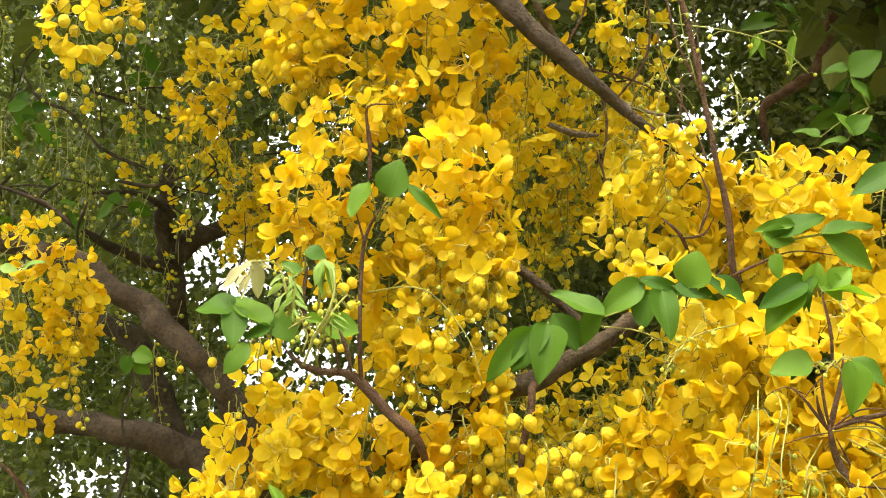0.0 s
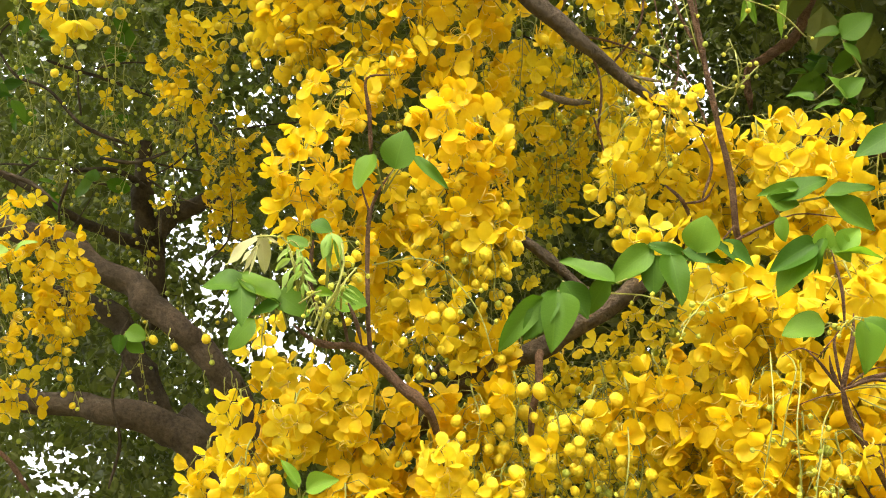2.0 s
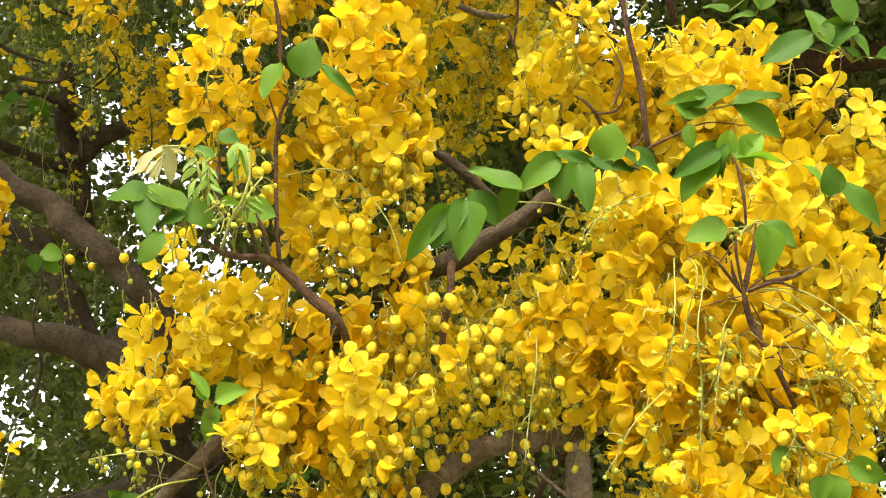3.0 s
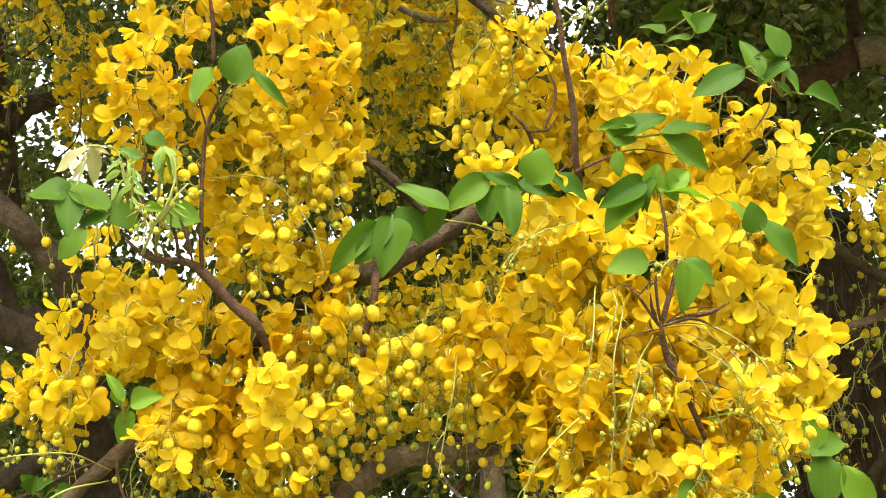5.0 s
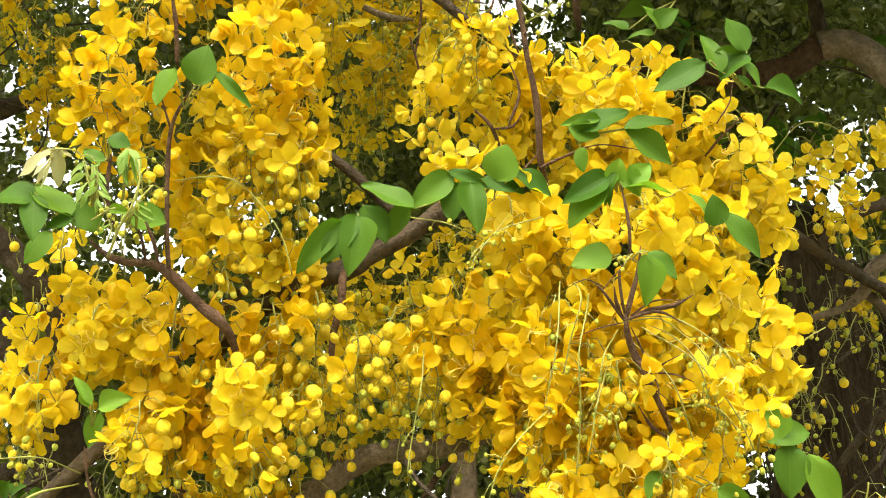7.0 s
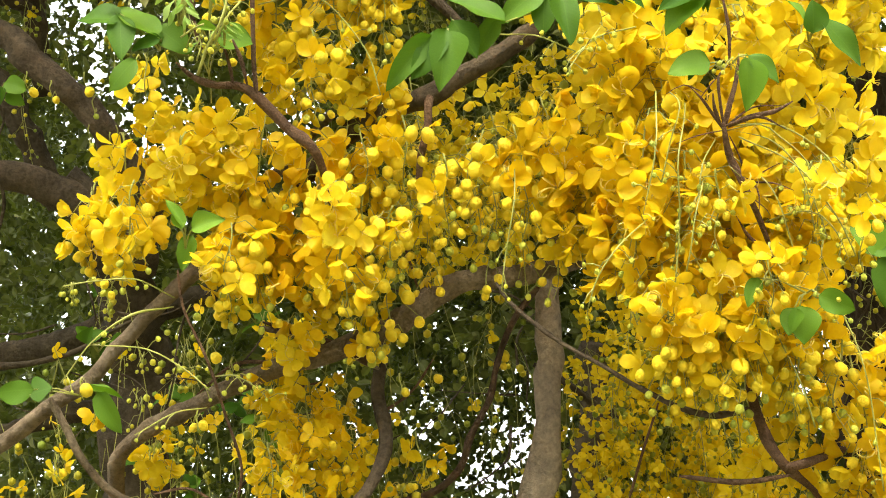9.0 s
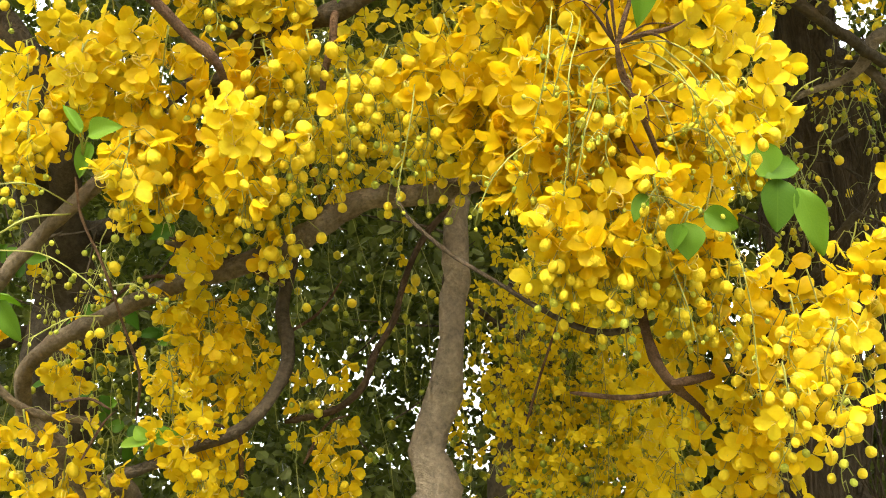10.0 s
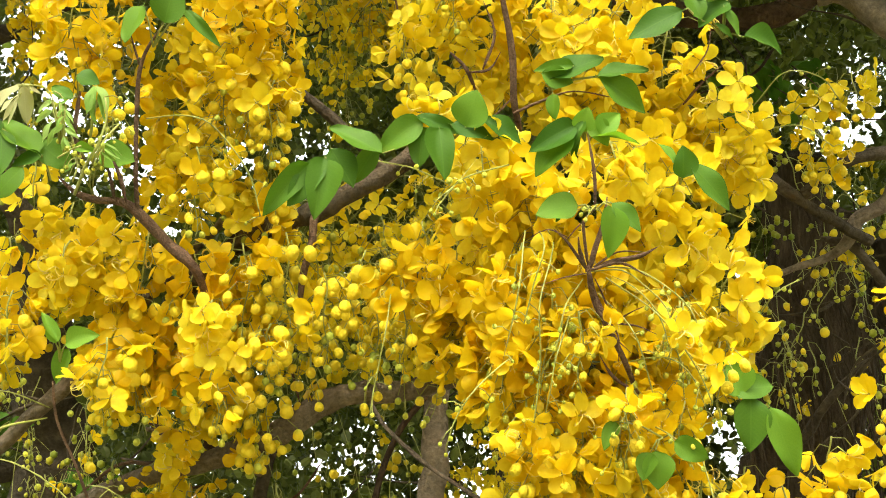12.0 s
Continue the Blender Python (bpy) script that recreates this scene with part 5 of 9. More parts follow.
raceme(tree, (0.083, 1.66, 1.981), (0.088, 1.7, 1.911), 0.055, 3, 17, 0.9, 508, open_to=0.4, bud_size=1.05, bud_from=0.05)
raceme(tree, (0.138, 1.58, 1.792), (0.141, 1.62, 1.658), 0.045, 5, 12, 0.92, 510, open_to=0.5, bud_size=1.0, bud_from=0.15)
raceme(tree, (0.192, 1.58, 1.777), (0.195, 1.62, 1.644), 0.045, 5, 12, 0.92, 511, open_to=0.5, bud_size=1.0, bud_from=0.15)
raceme(tree, (0.243, 1.58, 1.77), (0.244, 1.62, 1.636), 0.045, 5, 12, 0.92, 512, open_to=0.5, bud_size=1.0, bud_from=0.15)
raceme(tree, (0.309, 1.58, 1.778), (0.309, 1.62, 1.644), 0.045, 5, 12, 0.92, 513, open_to=0.5, bud_size=1.0, bud_from=0.15)
raceme(tree, (0.367, 1.58, 1.763), (0.366, 1.62, 1.629), 0.045, 5, 12, 0.92, 514, open_to=0.5, bud_size=1.0, bud_from=0.15)
raceme(tree, (0.436, 1.58, 1.704), (0.444, 1.62, 1.571), 0.045, 5, 12, 0.92, 515, open_to=0.5, bud_size=1.0, bud_from=0.15)
raceme(tree, (0.492, 1.58, 1.675), (0.499, 1.62, 1.542), 0.045, 5, 12, 0.92, 516, open_to=0.5, bud_size=1.0, bud_from=0.15)
raceme(tree, (0.416, 1.58, 1.617), (0.421, 1.62, 1.485), 0.045, 5, 12, 0.92, 517, open_to=0.5, bud_size=1.0, bud_from=0.15)
raceme(tree, (0.5, 1.58, 1.589), (0.504, 1.62, 1.457), 0.045, 5, 12, 0.92, 518, open_to=0.5, bud_size=1.0, bud_from=0.15)
raceme(tree, (-0.561, 1.62, 1.995), (-0.566, 1.66, 1.88), 0.045, 6, 9, 0.95, 519, open_to=0.7, bud_size=0.95, bud_from=0.2)
raceme(tree, (-0.428, 1.62, 1.932), (-0.436, 1.66, 1.817), 0.045, 6, 9, 0.95, 521, open_to=0.7, bud_size=0.95, bud_from=0.2)
raceme(tree, (-0.284, 1.62, 1.917), (-0.283, 1.66, 1.802), 0.045, 6, 9, 0.95, 523, open_to=0.7, bud_size=0.95, bud_from=0.2)
raceme(tree, (0.197, 1.485, 1.95), (0.198, 1.525, 1.852), 0.04, 3, 8, 0.95, 526, open_to=0.4, bud_size=0.8, bud_from=0.1)
raceme(tree, (0.325, 1.485, 1.965), (0.334, 1.525, 1.867), 0.04, 3, 8, 0.95, 528, open_to=0.4, bud_size=0.8, bud_from=0.1)
raceme(tree, (0.25, 1.485, 1.855), (0.255, 1.525, 1.757), 0.04, 3, 8, 0.95, 530, open_to=0.4, bud_size=0.8, bud_from=0.1)
raceme(tree, (0.372, 1.485, 1.914), (0.376, 1.525, 1.816), 0.04, 3, 8, 0.95, 532, open_to=0.4, bud_size=0.8, bud_from=0.1)
raceme(tree, (-0.505, 1.58, 2.7), (-0.505, 1.62, 2.557), 0.045, 4, 11, 0.92, 533, open_to=0.5, bud_size=0.95, bud_from=0.15)
raceme(tree, (-0.432, 1.58, 2.708), (-0.435, 1.62, 2.565), 0.045, 4, 11, 0.92, 534, open_to=0.5, bud_size=0.95, bud_from=0.15)
raceme(tree, (-0.372, 1.58, 2.609), (-0.367, 1.62, 2.471), 0.045, 4, 11, 0.92, 535, open_to=0.5, bud_size=0.95, bud_from=0.15)
raceme(tree, (-0.258, 1.58, 2.334), (-0.256, 1.62, 2.209), 0.045, 4, 11, 0.92, 536, open_to=0.5, bud_size=0.95, bud_from=0.15)
raceme(tree, (-0.217, 1.58, 2.297), (-0.217, 1.62, 2.175), 0.045, 4, 11, 0.92, 537, open_to=0.5, bud_size=0.95, bud_from=0.15)
raceme(tree, (-0.437, 1.58, 2.283), (-0.437, 1.62, 2.159), 0.045, 4, 11, 0.92, 538, open_to=0.5, bud_size=0.95, bud_from=0.15)
raceme(tree, (0.038, 1.58, 2.513), (0.032, 1.62, 2.384), 0.045, 4, 11, 0.92, 539, open_to=0.5, bud_size=0.95, bud_from=0.15)
raceme(tree, (-0.318, 1.58, 2.194), (-0.322, 1.62, 2.075), 0.045, 4, 11, 0.92, 540, open_to=0.5, bud_size=0.95, bud_from=0.15)
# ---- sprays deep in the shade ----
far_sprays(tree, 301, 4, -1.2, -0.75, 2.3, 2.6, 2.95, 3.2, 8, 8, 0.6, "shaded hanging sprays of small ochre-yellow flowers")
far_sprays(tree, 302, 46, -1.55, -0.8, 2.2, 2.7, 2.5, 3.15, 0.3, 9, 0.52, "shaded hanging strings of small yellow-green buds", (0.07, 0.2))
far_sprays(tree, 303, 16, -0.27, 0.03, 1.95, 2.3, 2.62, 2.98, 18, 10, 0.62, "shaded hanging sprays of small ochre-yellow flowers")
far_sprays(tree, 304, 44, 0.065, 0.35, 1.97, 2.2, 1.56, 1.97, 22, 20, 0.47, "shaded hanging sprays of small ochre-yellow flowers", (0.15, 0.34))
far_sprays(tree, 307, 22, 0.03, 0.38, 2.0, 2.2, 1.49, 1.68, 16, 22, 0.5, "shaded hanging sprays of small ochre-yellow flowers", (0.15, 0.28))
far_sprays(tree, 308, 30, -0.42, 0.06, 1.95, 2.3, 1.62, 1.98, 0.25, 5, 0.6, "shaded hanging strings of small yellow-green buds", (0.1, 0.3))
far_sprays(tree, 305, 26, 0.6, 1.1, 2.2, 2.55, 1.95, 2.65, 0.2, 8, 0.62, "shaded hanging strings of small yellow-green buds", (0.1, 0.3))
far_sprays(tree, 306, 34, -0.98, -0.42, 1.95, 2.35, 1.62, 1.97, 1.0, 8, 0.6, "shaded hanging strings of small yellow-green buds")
# ---- leaves in front ----
leaf_spray(tree, (-0.432, 1.872, 1.52), [((-0.433, 1.85, 1.533), (-0.477, 1.85, 1.531), 0.023, 10), ((-0.433, 1.85, 1.538), (-0.455, 1.85, 1.556), 0.018, -20), ((-0.425, 1.85, 1.535), (-0.381, 1.85, 1.54), 0.021, 20), ((-0.429, 1.85, 1.528), (-0.442, 1.85, 1.513), 0.015, 40), ((-0.422, 1.85, 1.541), (-0.403, 1.85, 1.554), 0.015, 0)], FRESH, label="bright yellow-green fresh leaflets")
leaf_spray(tree, (-0.504, 1.552, 2.13), [((-0.52, 1.53, 2.176), (-0.47, 1.53, 2.141), 0.036, 8)])
leaf_spray(tree, (-0.47, 1.522, 2.238), [((-0.467, 1.5, 2.261), (-0.437, 1.5, 2.254), 0.025, 5), ((-0.47, 1.5, 2.227), (-0.501, 1.5, 2.247), 0.018, -10)])
leaf_spray(tree, (-0.445, 1.497, 2.145), [((-0.454, 1.475, 2.149), (-0.425, 1.475, 2.148), 0.012, 15)], FRESH, label="bright yellow-green fresh leaflets")
leaf_spray(tree, (-0.422, 1.502, 2.135), [((-0.418, 1.48, 2.158), (-0.392, 1.48, 2.15), 0.010, -20), ((-0.416, 1.48, 2.152), (-0.394, 1.48, 2.137), 0.006, 20), ((-0.42, 1.48, 2.146), (-0.4, 1.48, 2.132), 0.005, 40)], YOUNG, label="pale unfolding young leaflets")
leaf_spray(tree, (-0.474, 1.5, 2.151), [((-0.472, 1.478, 2.205), (-0.484, 1.478, 2.195), 0.006, 20), ((-0.471, 1.478, 2.203), (-0.457, 1.478, 2.185), 0.007, -20), ((-0.472, 1.478, 2.194), (-0.485, 1.478, 2.181), 0.007, 30), ((-0.47, 1.478, 2.19), (-0.454, 1.478, 2.174), 0.007, 0), ((-0.471, 1.478, 2.182), (-0.483, 1.478, 2.168), 0.007, -30), ((-0.468, 1.478, 2.178), (-0.451, 1.478, 2.167), 0.007, 30), ((-0.469, 1.478, 2.166), (-0.471, 1.478, 2.147), 0.005, 0), ((-0.467, 1.478, 2.164), (-0.459, 1.478, 2.148), 0.005, 20), ((-0.477, 1.478, 2.211), (-0.468, 1.478, 2.217), 0.005, 20)], YOUNG, label="pale unfolding young leaflets")
wood(tree, "twig", [(-0.467, 1.52, 2.245, 0.0028), (-0.47, 1.525, 2.218, 0.003), (-0.471, 1.53, 2.187, 0.0032), (-0.458, 1.55, 2.145, 0.0035)], BARK_TWIG)
wood(tree, "twig", [(-0.415, 1.52, 2.151, 0.0022), (-0.406, 1.53, 2.129, 0.0028), (-0.4, 1.55, 2.1, 0.003)], BARK_TWIG)
stalk(tree, [(-0.456, 1.5, 2.095, 0.0022), (-0.442, 1.485, 2.129, 0.0022), (-0.427, 1.478, 2.151, 0.002), (-0.416, 1.475, 2.191, 0.0016), (-0.418, 1.47, 2.218, 0.0013)], 4, 410, 0.5)
stalk(tree, [(-0.432, 1.49, 2.133, 0.0018), (-0.418, 1.48, 2.161, 0.0016), (-0.4, 1.475, 2.183, 0.0012)], 5, 411, 0.5)
stalk(tree, [(-0.474, 1.475, 2.135, 0.0014), (-0.455, 1.472, 2.145, 0.0014), (-0.441, 1.472, 2.15, 0.001)], 3, 412, 0.45)
stalk(tree, [(-0.456, 1.48, 2.104, 0.0013), (-0.449, 1.475, 2.125, 0.0012), (-0.453, 1.472, 2.136, 0.001)], 5, 413, 0.5)
leaf_spray(tree, (-0.366, 1.487, 2.297), [((-0.348, 1.465, 2.322), (-0.335, 1.435, 2.366), 0.046, 0), ((-0.378, 1.465, 2.347), (-0.404, 1.465, 2.296), 0.037, 18), ((-0.323, 1.465, 2.342), (-0.276, 1.465, 2.294), 0.015, 22)])
leaf_spray(tree, (-0.514, 1.537, 2.145), [((-0.56, 1.515, 2.18), (-0.624, 1.515, 2.189), 0.047, 4), ((-0.563, 1.515, 2.189), (-0.553, 1.495, 2.118), 0.033, -6), ((-0.513, 1.515, 2.155), (-0.575, 1.535, 2.218), 0.041, 12), ((-0.507, 1.515, 2.153), (-0.551, 1.515, 2.142), 0.020, -15)])
leaf_spray(tree, (-0.453, 1.567, 2.165), [((-0.439, 1.545, 2.171), (-0.393, 1.545, 2.162), 0.042, 10)])
leaf_spray(tree, (-0.571, 1.652, 2.186), [((-0.571, 1.63, 2.174), (-0.612, 1.63, 2.131), 0.033, 8)])
leaf_spray(tree, (-0.482, 1.507, 2.166), [((-0.49, 1.485, 2.217), (-0.51, 1.485, 2.202), 0.008, 20), ((-0.489, 1.485, 2.204), (-0.512, 1.485, 2.189), 0.009, -20), ((-0.485, 1.485, 2.192), (-0.507, 1.485, 2.167), 0.009, 30), ((-0.482, 1.485, 2.218), (-0.473, 1.485, 2.194), 0.007, 30), ((-0.482, 1.485, 2.182), (-0.496, 1.485, 2.158), 0.007, 0), ((-0.477, 1.485, 2.202), (-0.462, 1.485, 2.183), 0.008, -30), ((-0.472, 1.485, 2.178), (-0.452, 1.485, 2.167), 0.008, 20), ((-0.494, 1.485, 2.222), (-0.5, 1.485, 2.207), 0.006, 40)], YOUNG, label="pale unfolding young leaflets")
leaf_spray(tree, (-0.445, 1.512, 2.168), [((-0.439, 1.49, 2.242), (-0.451, 1.48, 2.206), 0.016, 20), ((-0.436, 1.49, 2.242), (-0.414, 1.48, 2.207), 0.017, -25), ((-0.437, 1.49, 2.233), (-0.443, 1.49, 2.192), 0.006, 30), ((-0.433, 1.49, 2.233), (-0.421, 1.49, 2.19), 0.006, 0), ((-0.44, 1.49, 2.232), (-0.434, 1.49, 2.198), 0.005, -30), ((-0.439, 1.49, 2.139), (-0.425, 1.49, 2.159), 0.006, 20), ((-0.454, 1.49, 2.135), (-0.471, 1.49, 2.125), 0.006, 20)], YOUNG, label="pale unfolding young leaflets")
leaf_spray(tree, (-0.524, 1.51, 2.24), [((-0.535, 1.488, 2.241), (-0.589, 1.508, 2.211), 0.023, 15), ((-0.532, 1.488, 2.24), (-0.528, 1.508, 2.192), 0.021, -20), ((-0.537, 1.488, 2.227), (-0.558, 1.478, 2.198), 0.006, 30), ((-0.536, 1.488, 2.226), (-0.552, 1.478, 2.185), 0.006, 0), ((-0.538, 1.488, 2.222), (-0.542, 1.478, 2.181), 0.005, -30), ((-0.53, 1.488, 2.241), (-0.507, 1.488, 2.228), 0.006, 20)], COPPER, label="soft copper-cream new leaflets")
leaf_spray(tree, (-0.093, 1.534, 2.15), [((-0.154, 1.512, 2.147), (-0.218, 1.512, 2.08), 0.029, -12), ((-0.135, 1.512, 2.156), (-0.188, 1.512, 2.091), 0.033, 10), ((-0.135, 1.512, 2.155), (-0.145, 1.492, 2.076), 0.045, 0), ((-0.128, 1.512, 2.169), (-0.095, 1.512, 2.116), 0.033, 12), ((-0.068, 1.512, 2.171), (-0.099, 1.522, 2.124), 0.025, -15)])
leaf_spray(tree, (0.035, 1.52, 2.188), [((-0.059, 1.498, 2.158), (-0.13, 1.498, 2.202), 0.035, 5), ((-0.007, 1.498, 2.206), (-0.069, 1.498, 2.164), 0.037, -15), ((-0.007, 1.498, 2.195), (-0.012, 1.498, 2.141), 0.032, 12), ((0.015, 1.498, 2.194), (0.024, 1.478, 2.125), 0.036, 0), ((0.05, 1.498, 2.197), (0.061, 1.468, 2.235), 0.045, 2), ((0.03, 1.498, 2.2), (0.09, 1.498, 2.182), 0.027, 15), ((-0.016, 1.498, 2.211), (0.053, 1.498, 2.19), 0.019, 25), ((0.071, 1.498, 2.206), (0.129, 1.498, 2.187), 0.028, -8)])
leaf_spray(tree, (0.2, 1.447, 2.161), [((0.187, 1.425, 2.174), (0.125, 1.425, 2.147), 0.036, -8), ((0.182, 1.425, 2.165), (0.128, 1.435, 2.118), 0.043, 8), ((0.197, 1.425, 2.18), (0.175, 1.415, 2.138), 0.016, 18), ((0.192, 1.425, 2.167), (0.184, 1.425, 2.132), 0.010, 25)])
leaf_spray(tree, (0.206, 1.454, 2.164), [((0.204, 1.432, 2.162), (0.27, 1.432, 2.162), 0.020, -12), ((0.217, 1.432, 2.163), (0.241, 1.422, 2.193), 0.027, 5), ((0.202, 1.432, 2.18), (0.23, 1.432, 2.153), 0.026, 10), ((0.197, 1.432, 2.168), (0.2, 1.412, 2.192), 0.025, 0)], FRESH, label="bright yellow-green fresh leaflets")
leaf_spray(tree, (0.167, 1.547, 2.271), [((0.196, 1.525, 2.299), (0.14, 1.525, 2.299), 0.021, -15), ((0.167, 1.525, 2.28), (0.238, 1.525, 2.321), 0.036, -10), ((0.152, 1.525, 2.287), (0.197, 1.525, 2.276), 0.028, 18), ((0.226, 1.525, 2.284), (0.3, 1.525, 2.305), 0.025, -15), ((0.229, 1.525, 2.283), (0.302, 1.545, 2.243), 0.034, 5), ((0.167, 1.525, 2.257), (0.17, 1.525, 2.221), 0.018, 20)])
leaf_spray(tree, (0.212, 1.482, 2.078), [((0.191, 1.46, 2.079), (0.139, 1.45, 2.074), 0.037, 5), ((0.187, 1.46, 2.072), (0.161, 1.46, 2.063), 0.011, 25)])
leaf_spray(tree, (0.213, 1.437, 2.068), [((0.224, 1.415, 2.066), (0.226, 1.415, 2.003), 0.029, 0), ((0.227, 1.415, 2.069), (0.264, 1.415, 2.034), 0.023, 18)])
leaf_spray(tree, (0.331, 1.507, 2.126), [((0.321, 1.485, 2.147), (0.3, 1.475, 2.173), 0.019, 10), ((0.33, 1.485, 2.127), (0.329, 1.465, 2.165), 0.032, 0), ((0.341, 1.485, 2.145), (0.398, 1.485, 2.091), 0.033, 8)])
leaf_spray(tree, (0.355, 1.497, 2.365), [((0.336, 1.475, 2.359), (0.26, 1.475, 2.321), 0.037, -6)])
leaf_spray(tree, (0.412, 1.572, 2.366), [((0.378, 1.55, 2.383), (0.355, 1.54, 2.447), 0.029, -10), ((0.416, 1.55, 2.416), (0.389, 1.53, 2.465), 0.042, 5), ((0.419, 1.55, 2.41), (0.372, 1.55, 2.375), 0.036, 12), ((0.37, 1.55, 2.415), (0.417, 1.55, 2.421), 0.011, 20), ((0.411, 1.55, 2.405), (0.433, 1.55, 2.356), 0.014, 10), ((0.397, 1.55, 2.378), (0.425, 1.55, 2.359), 0.011, 15), ((0.436, 1.55, 2.358), (0.496, 1.55, 2.351), 0.028, -8)])
leaf_spray(tree, (0.427, 1.614, 1.851), [((0.42, 1.592, 1.864), (0.393, 1.582, 1.907), 0.042, -5), ((0.406, 1.592, 1.868), (0.465, 1.592, 1.881), 0.034, -5), ((0.431, 1.592, 1.863), (0.43, 1.592, 1.788), 0.045, 0), ((0.456, 1.592, 1.849), (0.496, 1.602, 1.758), 0.038, 8)])
leaf_spray(tree, (-0.491, 1.627, 1.898), [((-0.488, 1.605, 1.922), (-0.512, 1.595, 1.964), 0.016, 10), ((-0.492, 1.605, 1.919), (-0.497, 1.605, 1.949), 0.016, 0), ((-0.479, 1.605, 1.917), (-0.437, 1.595, 1.934), 0.027, 5)], FRESH, label="bright yellow-green fresh leaflets")
leaf_spray(tree, (-0.497, 1.652, 1.903), [((-0.482, 1.63, 1.916), (-0.504, 1.63, 1.871), 0.032, 10)])
leaf_spray(tree, (-0.686, 1.832, 1.732), [((-0.746, 1.81, 1.739), (-0.807, 1.81, 1.737), 0.032, -10), ((-0.752, 1.81, 1.731), (-0.72, 1.81, 1.743), 0.035, 10), ((-0.672, 1.81, 1.737), (-0.616, 1.81, 1.736), 0.023, -40), ((-0.653, 1.81, 1.734), (-0.616, 1.81, 1.673), 0.029, 10)])
stalk(tree, [(-0.467, 1.627, 2.106, 0.001), (-0.452, 1.549, 2.136, 0.001), (-0.439, 1.535, 2.171, 0.001), (-0.432, 1.523, 2.2, 0.001), (-0.429, 1.509, 2.231, 0.001)], 9, 216, 0.45)
stalk(tree, [(-0.462, 1.608, 2.124, 0.001), (-0.461, 1.536, 2.14, 0.001), (-0.473, 1.516, 2.182, 0.001), (-0.481, 1.497, 2.224, 0.001), (-0.494, 1.491, 2.234, 0.001)], 7, 217, 0.45)
stalk(tree, [(-0.468, 1.614, 2.135, 0.001), (-0.444, 1.547, 2.143, 0.001), (-0.432, 1.543, 2.154, 0.001), (-0.423, 1.549, 2.143, 0)], 6, 218, 0.45)
stalk(tree, [(-0.492, 1.59, 2.161, 0.001), (-0.483, 1.509, 2.196, 0.001), (-0.494, 1.492, 2.232, 0.001), (-0.514, 1.487, 2.24, 0.001), (-0.537, 1.486, 2.238, 0.001)], 3, 219, 0.45)
raceme(tree, (-0.865, 2.006, 2.322), (-0.863, 2.021, 2.288), 0.012, 0, 1, 0.85, 220, bud_size=0.9, bud_from=0.8)
raceme(tree, (-0.769, 2.014, 2.322), (-0.767, 2.029, 2.288), 0.012, 0, 1, 0.85, 221, bud_size=0.9, bud_from=0.8)
raceme(tree, (-0.753, 2.032, 2.285), (-0.752, 2.047, 2.251), 0.012, 0, 1, 0.85, 222, bud_size=0.9, bud_from=0.8)
raceme(tree, (-0.765, 2.051, 2.238), (-0.764, 2.066, 2.205), 0.012, 0, 1, 0.85, 223, bud_size=0.9, bud_from=0.8)
raceme(tree, (-0.729, 2.06, 2.227), (-0.728, 2.074, 2.194), 0.012, 0, 1, 0.85, 224, bud_size=0.9, bud_from=0.8)
raceme(tree, (-0.709, 2.062, 2.225), (-0.708, 2.077, 2.192), 0.012, 0, 1, 0.85, 225, bud_size=0.9, bud_from=0.8)
raceme(tree, (-0.719, 2.056, 2.238), (-0.717, 2.071, 2.205), 0.012, 0, 1, 0.85, 226, bud_size=0.9, bud_from=0.8)
raceme(tree, (-0.825, 2.015, 2.308), (-0.824, 2.03, 2.274), 0.012, 0, 1, 0.85, 227, bud_size=0.9, bud_from=0.8)
leaf_spray(tree, (0.364, 1.732, 2.605), [((0.336, 1.71, 2.651), (0.381, 1.68, 2.68), 0.044, 10), ((0.337, 1.71, 2.645), (0.364, 1.71, 2.604), 0.016, 15), ((0.335, 1.71, 2.664), (0.295, 1.71, 2.667), 0.025, -5), ((0.33, 1.71, 2.541), (0.303, 1.69, 2.577), 0.028, 5), ((0.331, 1.71, 2.541), (0.353, 1.69, 2.571), 0.032, -8), ((0.28, 1.71, 2.54), (0.243, 1.71, 2.563), 0.027, 8), ((0.32, 1.71, 2.532), (0.278, 1.71, 2.537), 0.015, 20)])
leaf_spray(tree, (0.262, 1.762, 2.775), [((0.264, 1.74, 2.751), (0.246, 1.74, 2.685), 0.016, 20), ((0.199, 1.74, 2.756), (0.191, 1.74, 2.714), 0.013, -20), ((0.203, 1.74, 2.756), (0.21, 1.74, 2.709), 0.014, 30)], FRESH, label="bright yellow-green fresh leaflets")
leaf_spray(tree, (0.3, 1.517, 1.797), [((0.24, 1.507, 1.815), (0.222, 1.5, 1.782), 0.020, 15), ((0.283, 1.512, 1.778), (0.268, 1.504, 1.747), 0.027, 25), ((0.289, 1.511, 1.78), (0.293, 1.504, 1.734), 0.036, 0), ((0.312, 1.507, 1.792), (0.351, 1.493, 1.771), 0.026, 25)])
leaf_spray(tree, (0.317, 1.723, 1.819), [((0.304, 1.72, 1.795), (0.346, 1.711, 1.775), 0.052, 10), ((0.26, 1.718, 1.802), (0.269, 1.69, 1.842), 0.021, 10)])
leaf_spray(tree, (-0.99, 1.751, 2.361), [((-1.013, 1.743, 2.349), (-1.034, 1.721, 2.353), 0.024, 10), ((-1.004, 1.744, 2.349), (-0.969, 1.725, 2.364), 0.024, -10)], YOUNG, label="light green fresh leaflets")
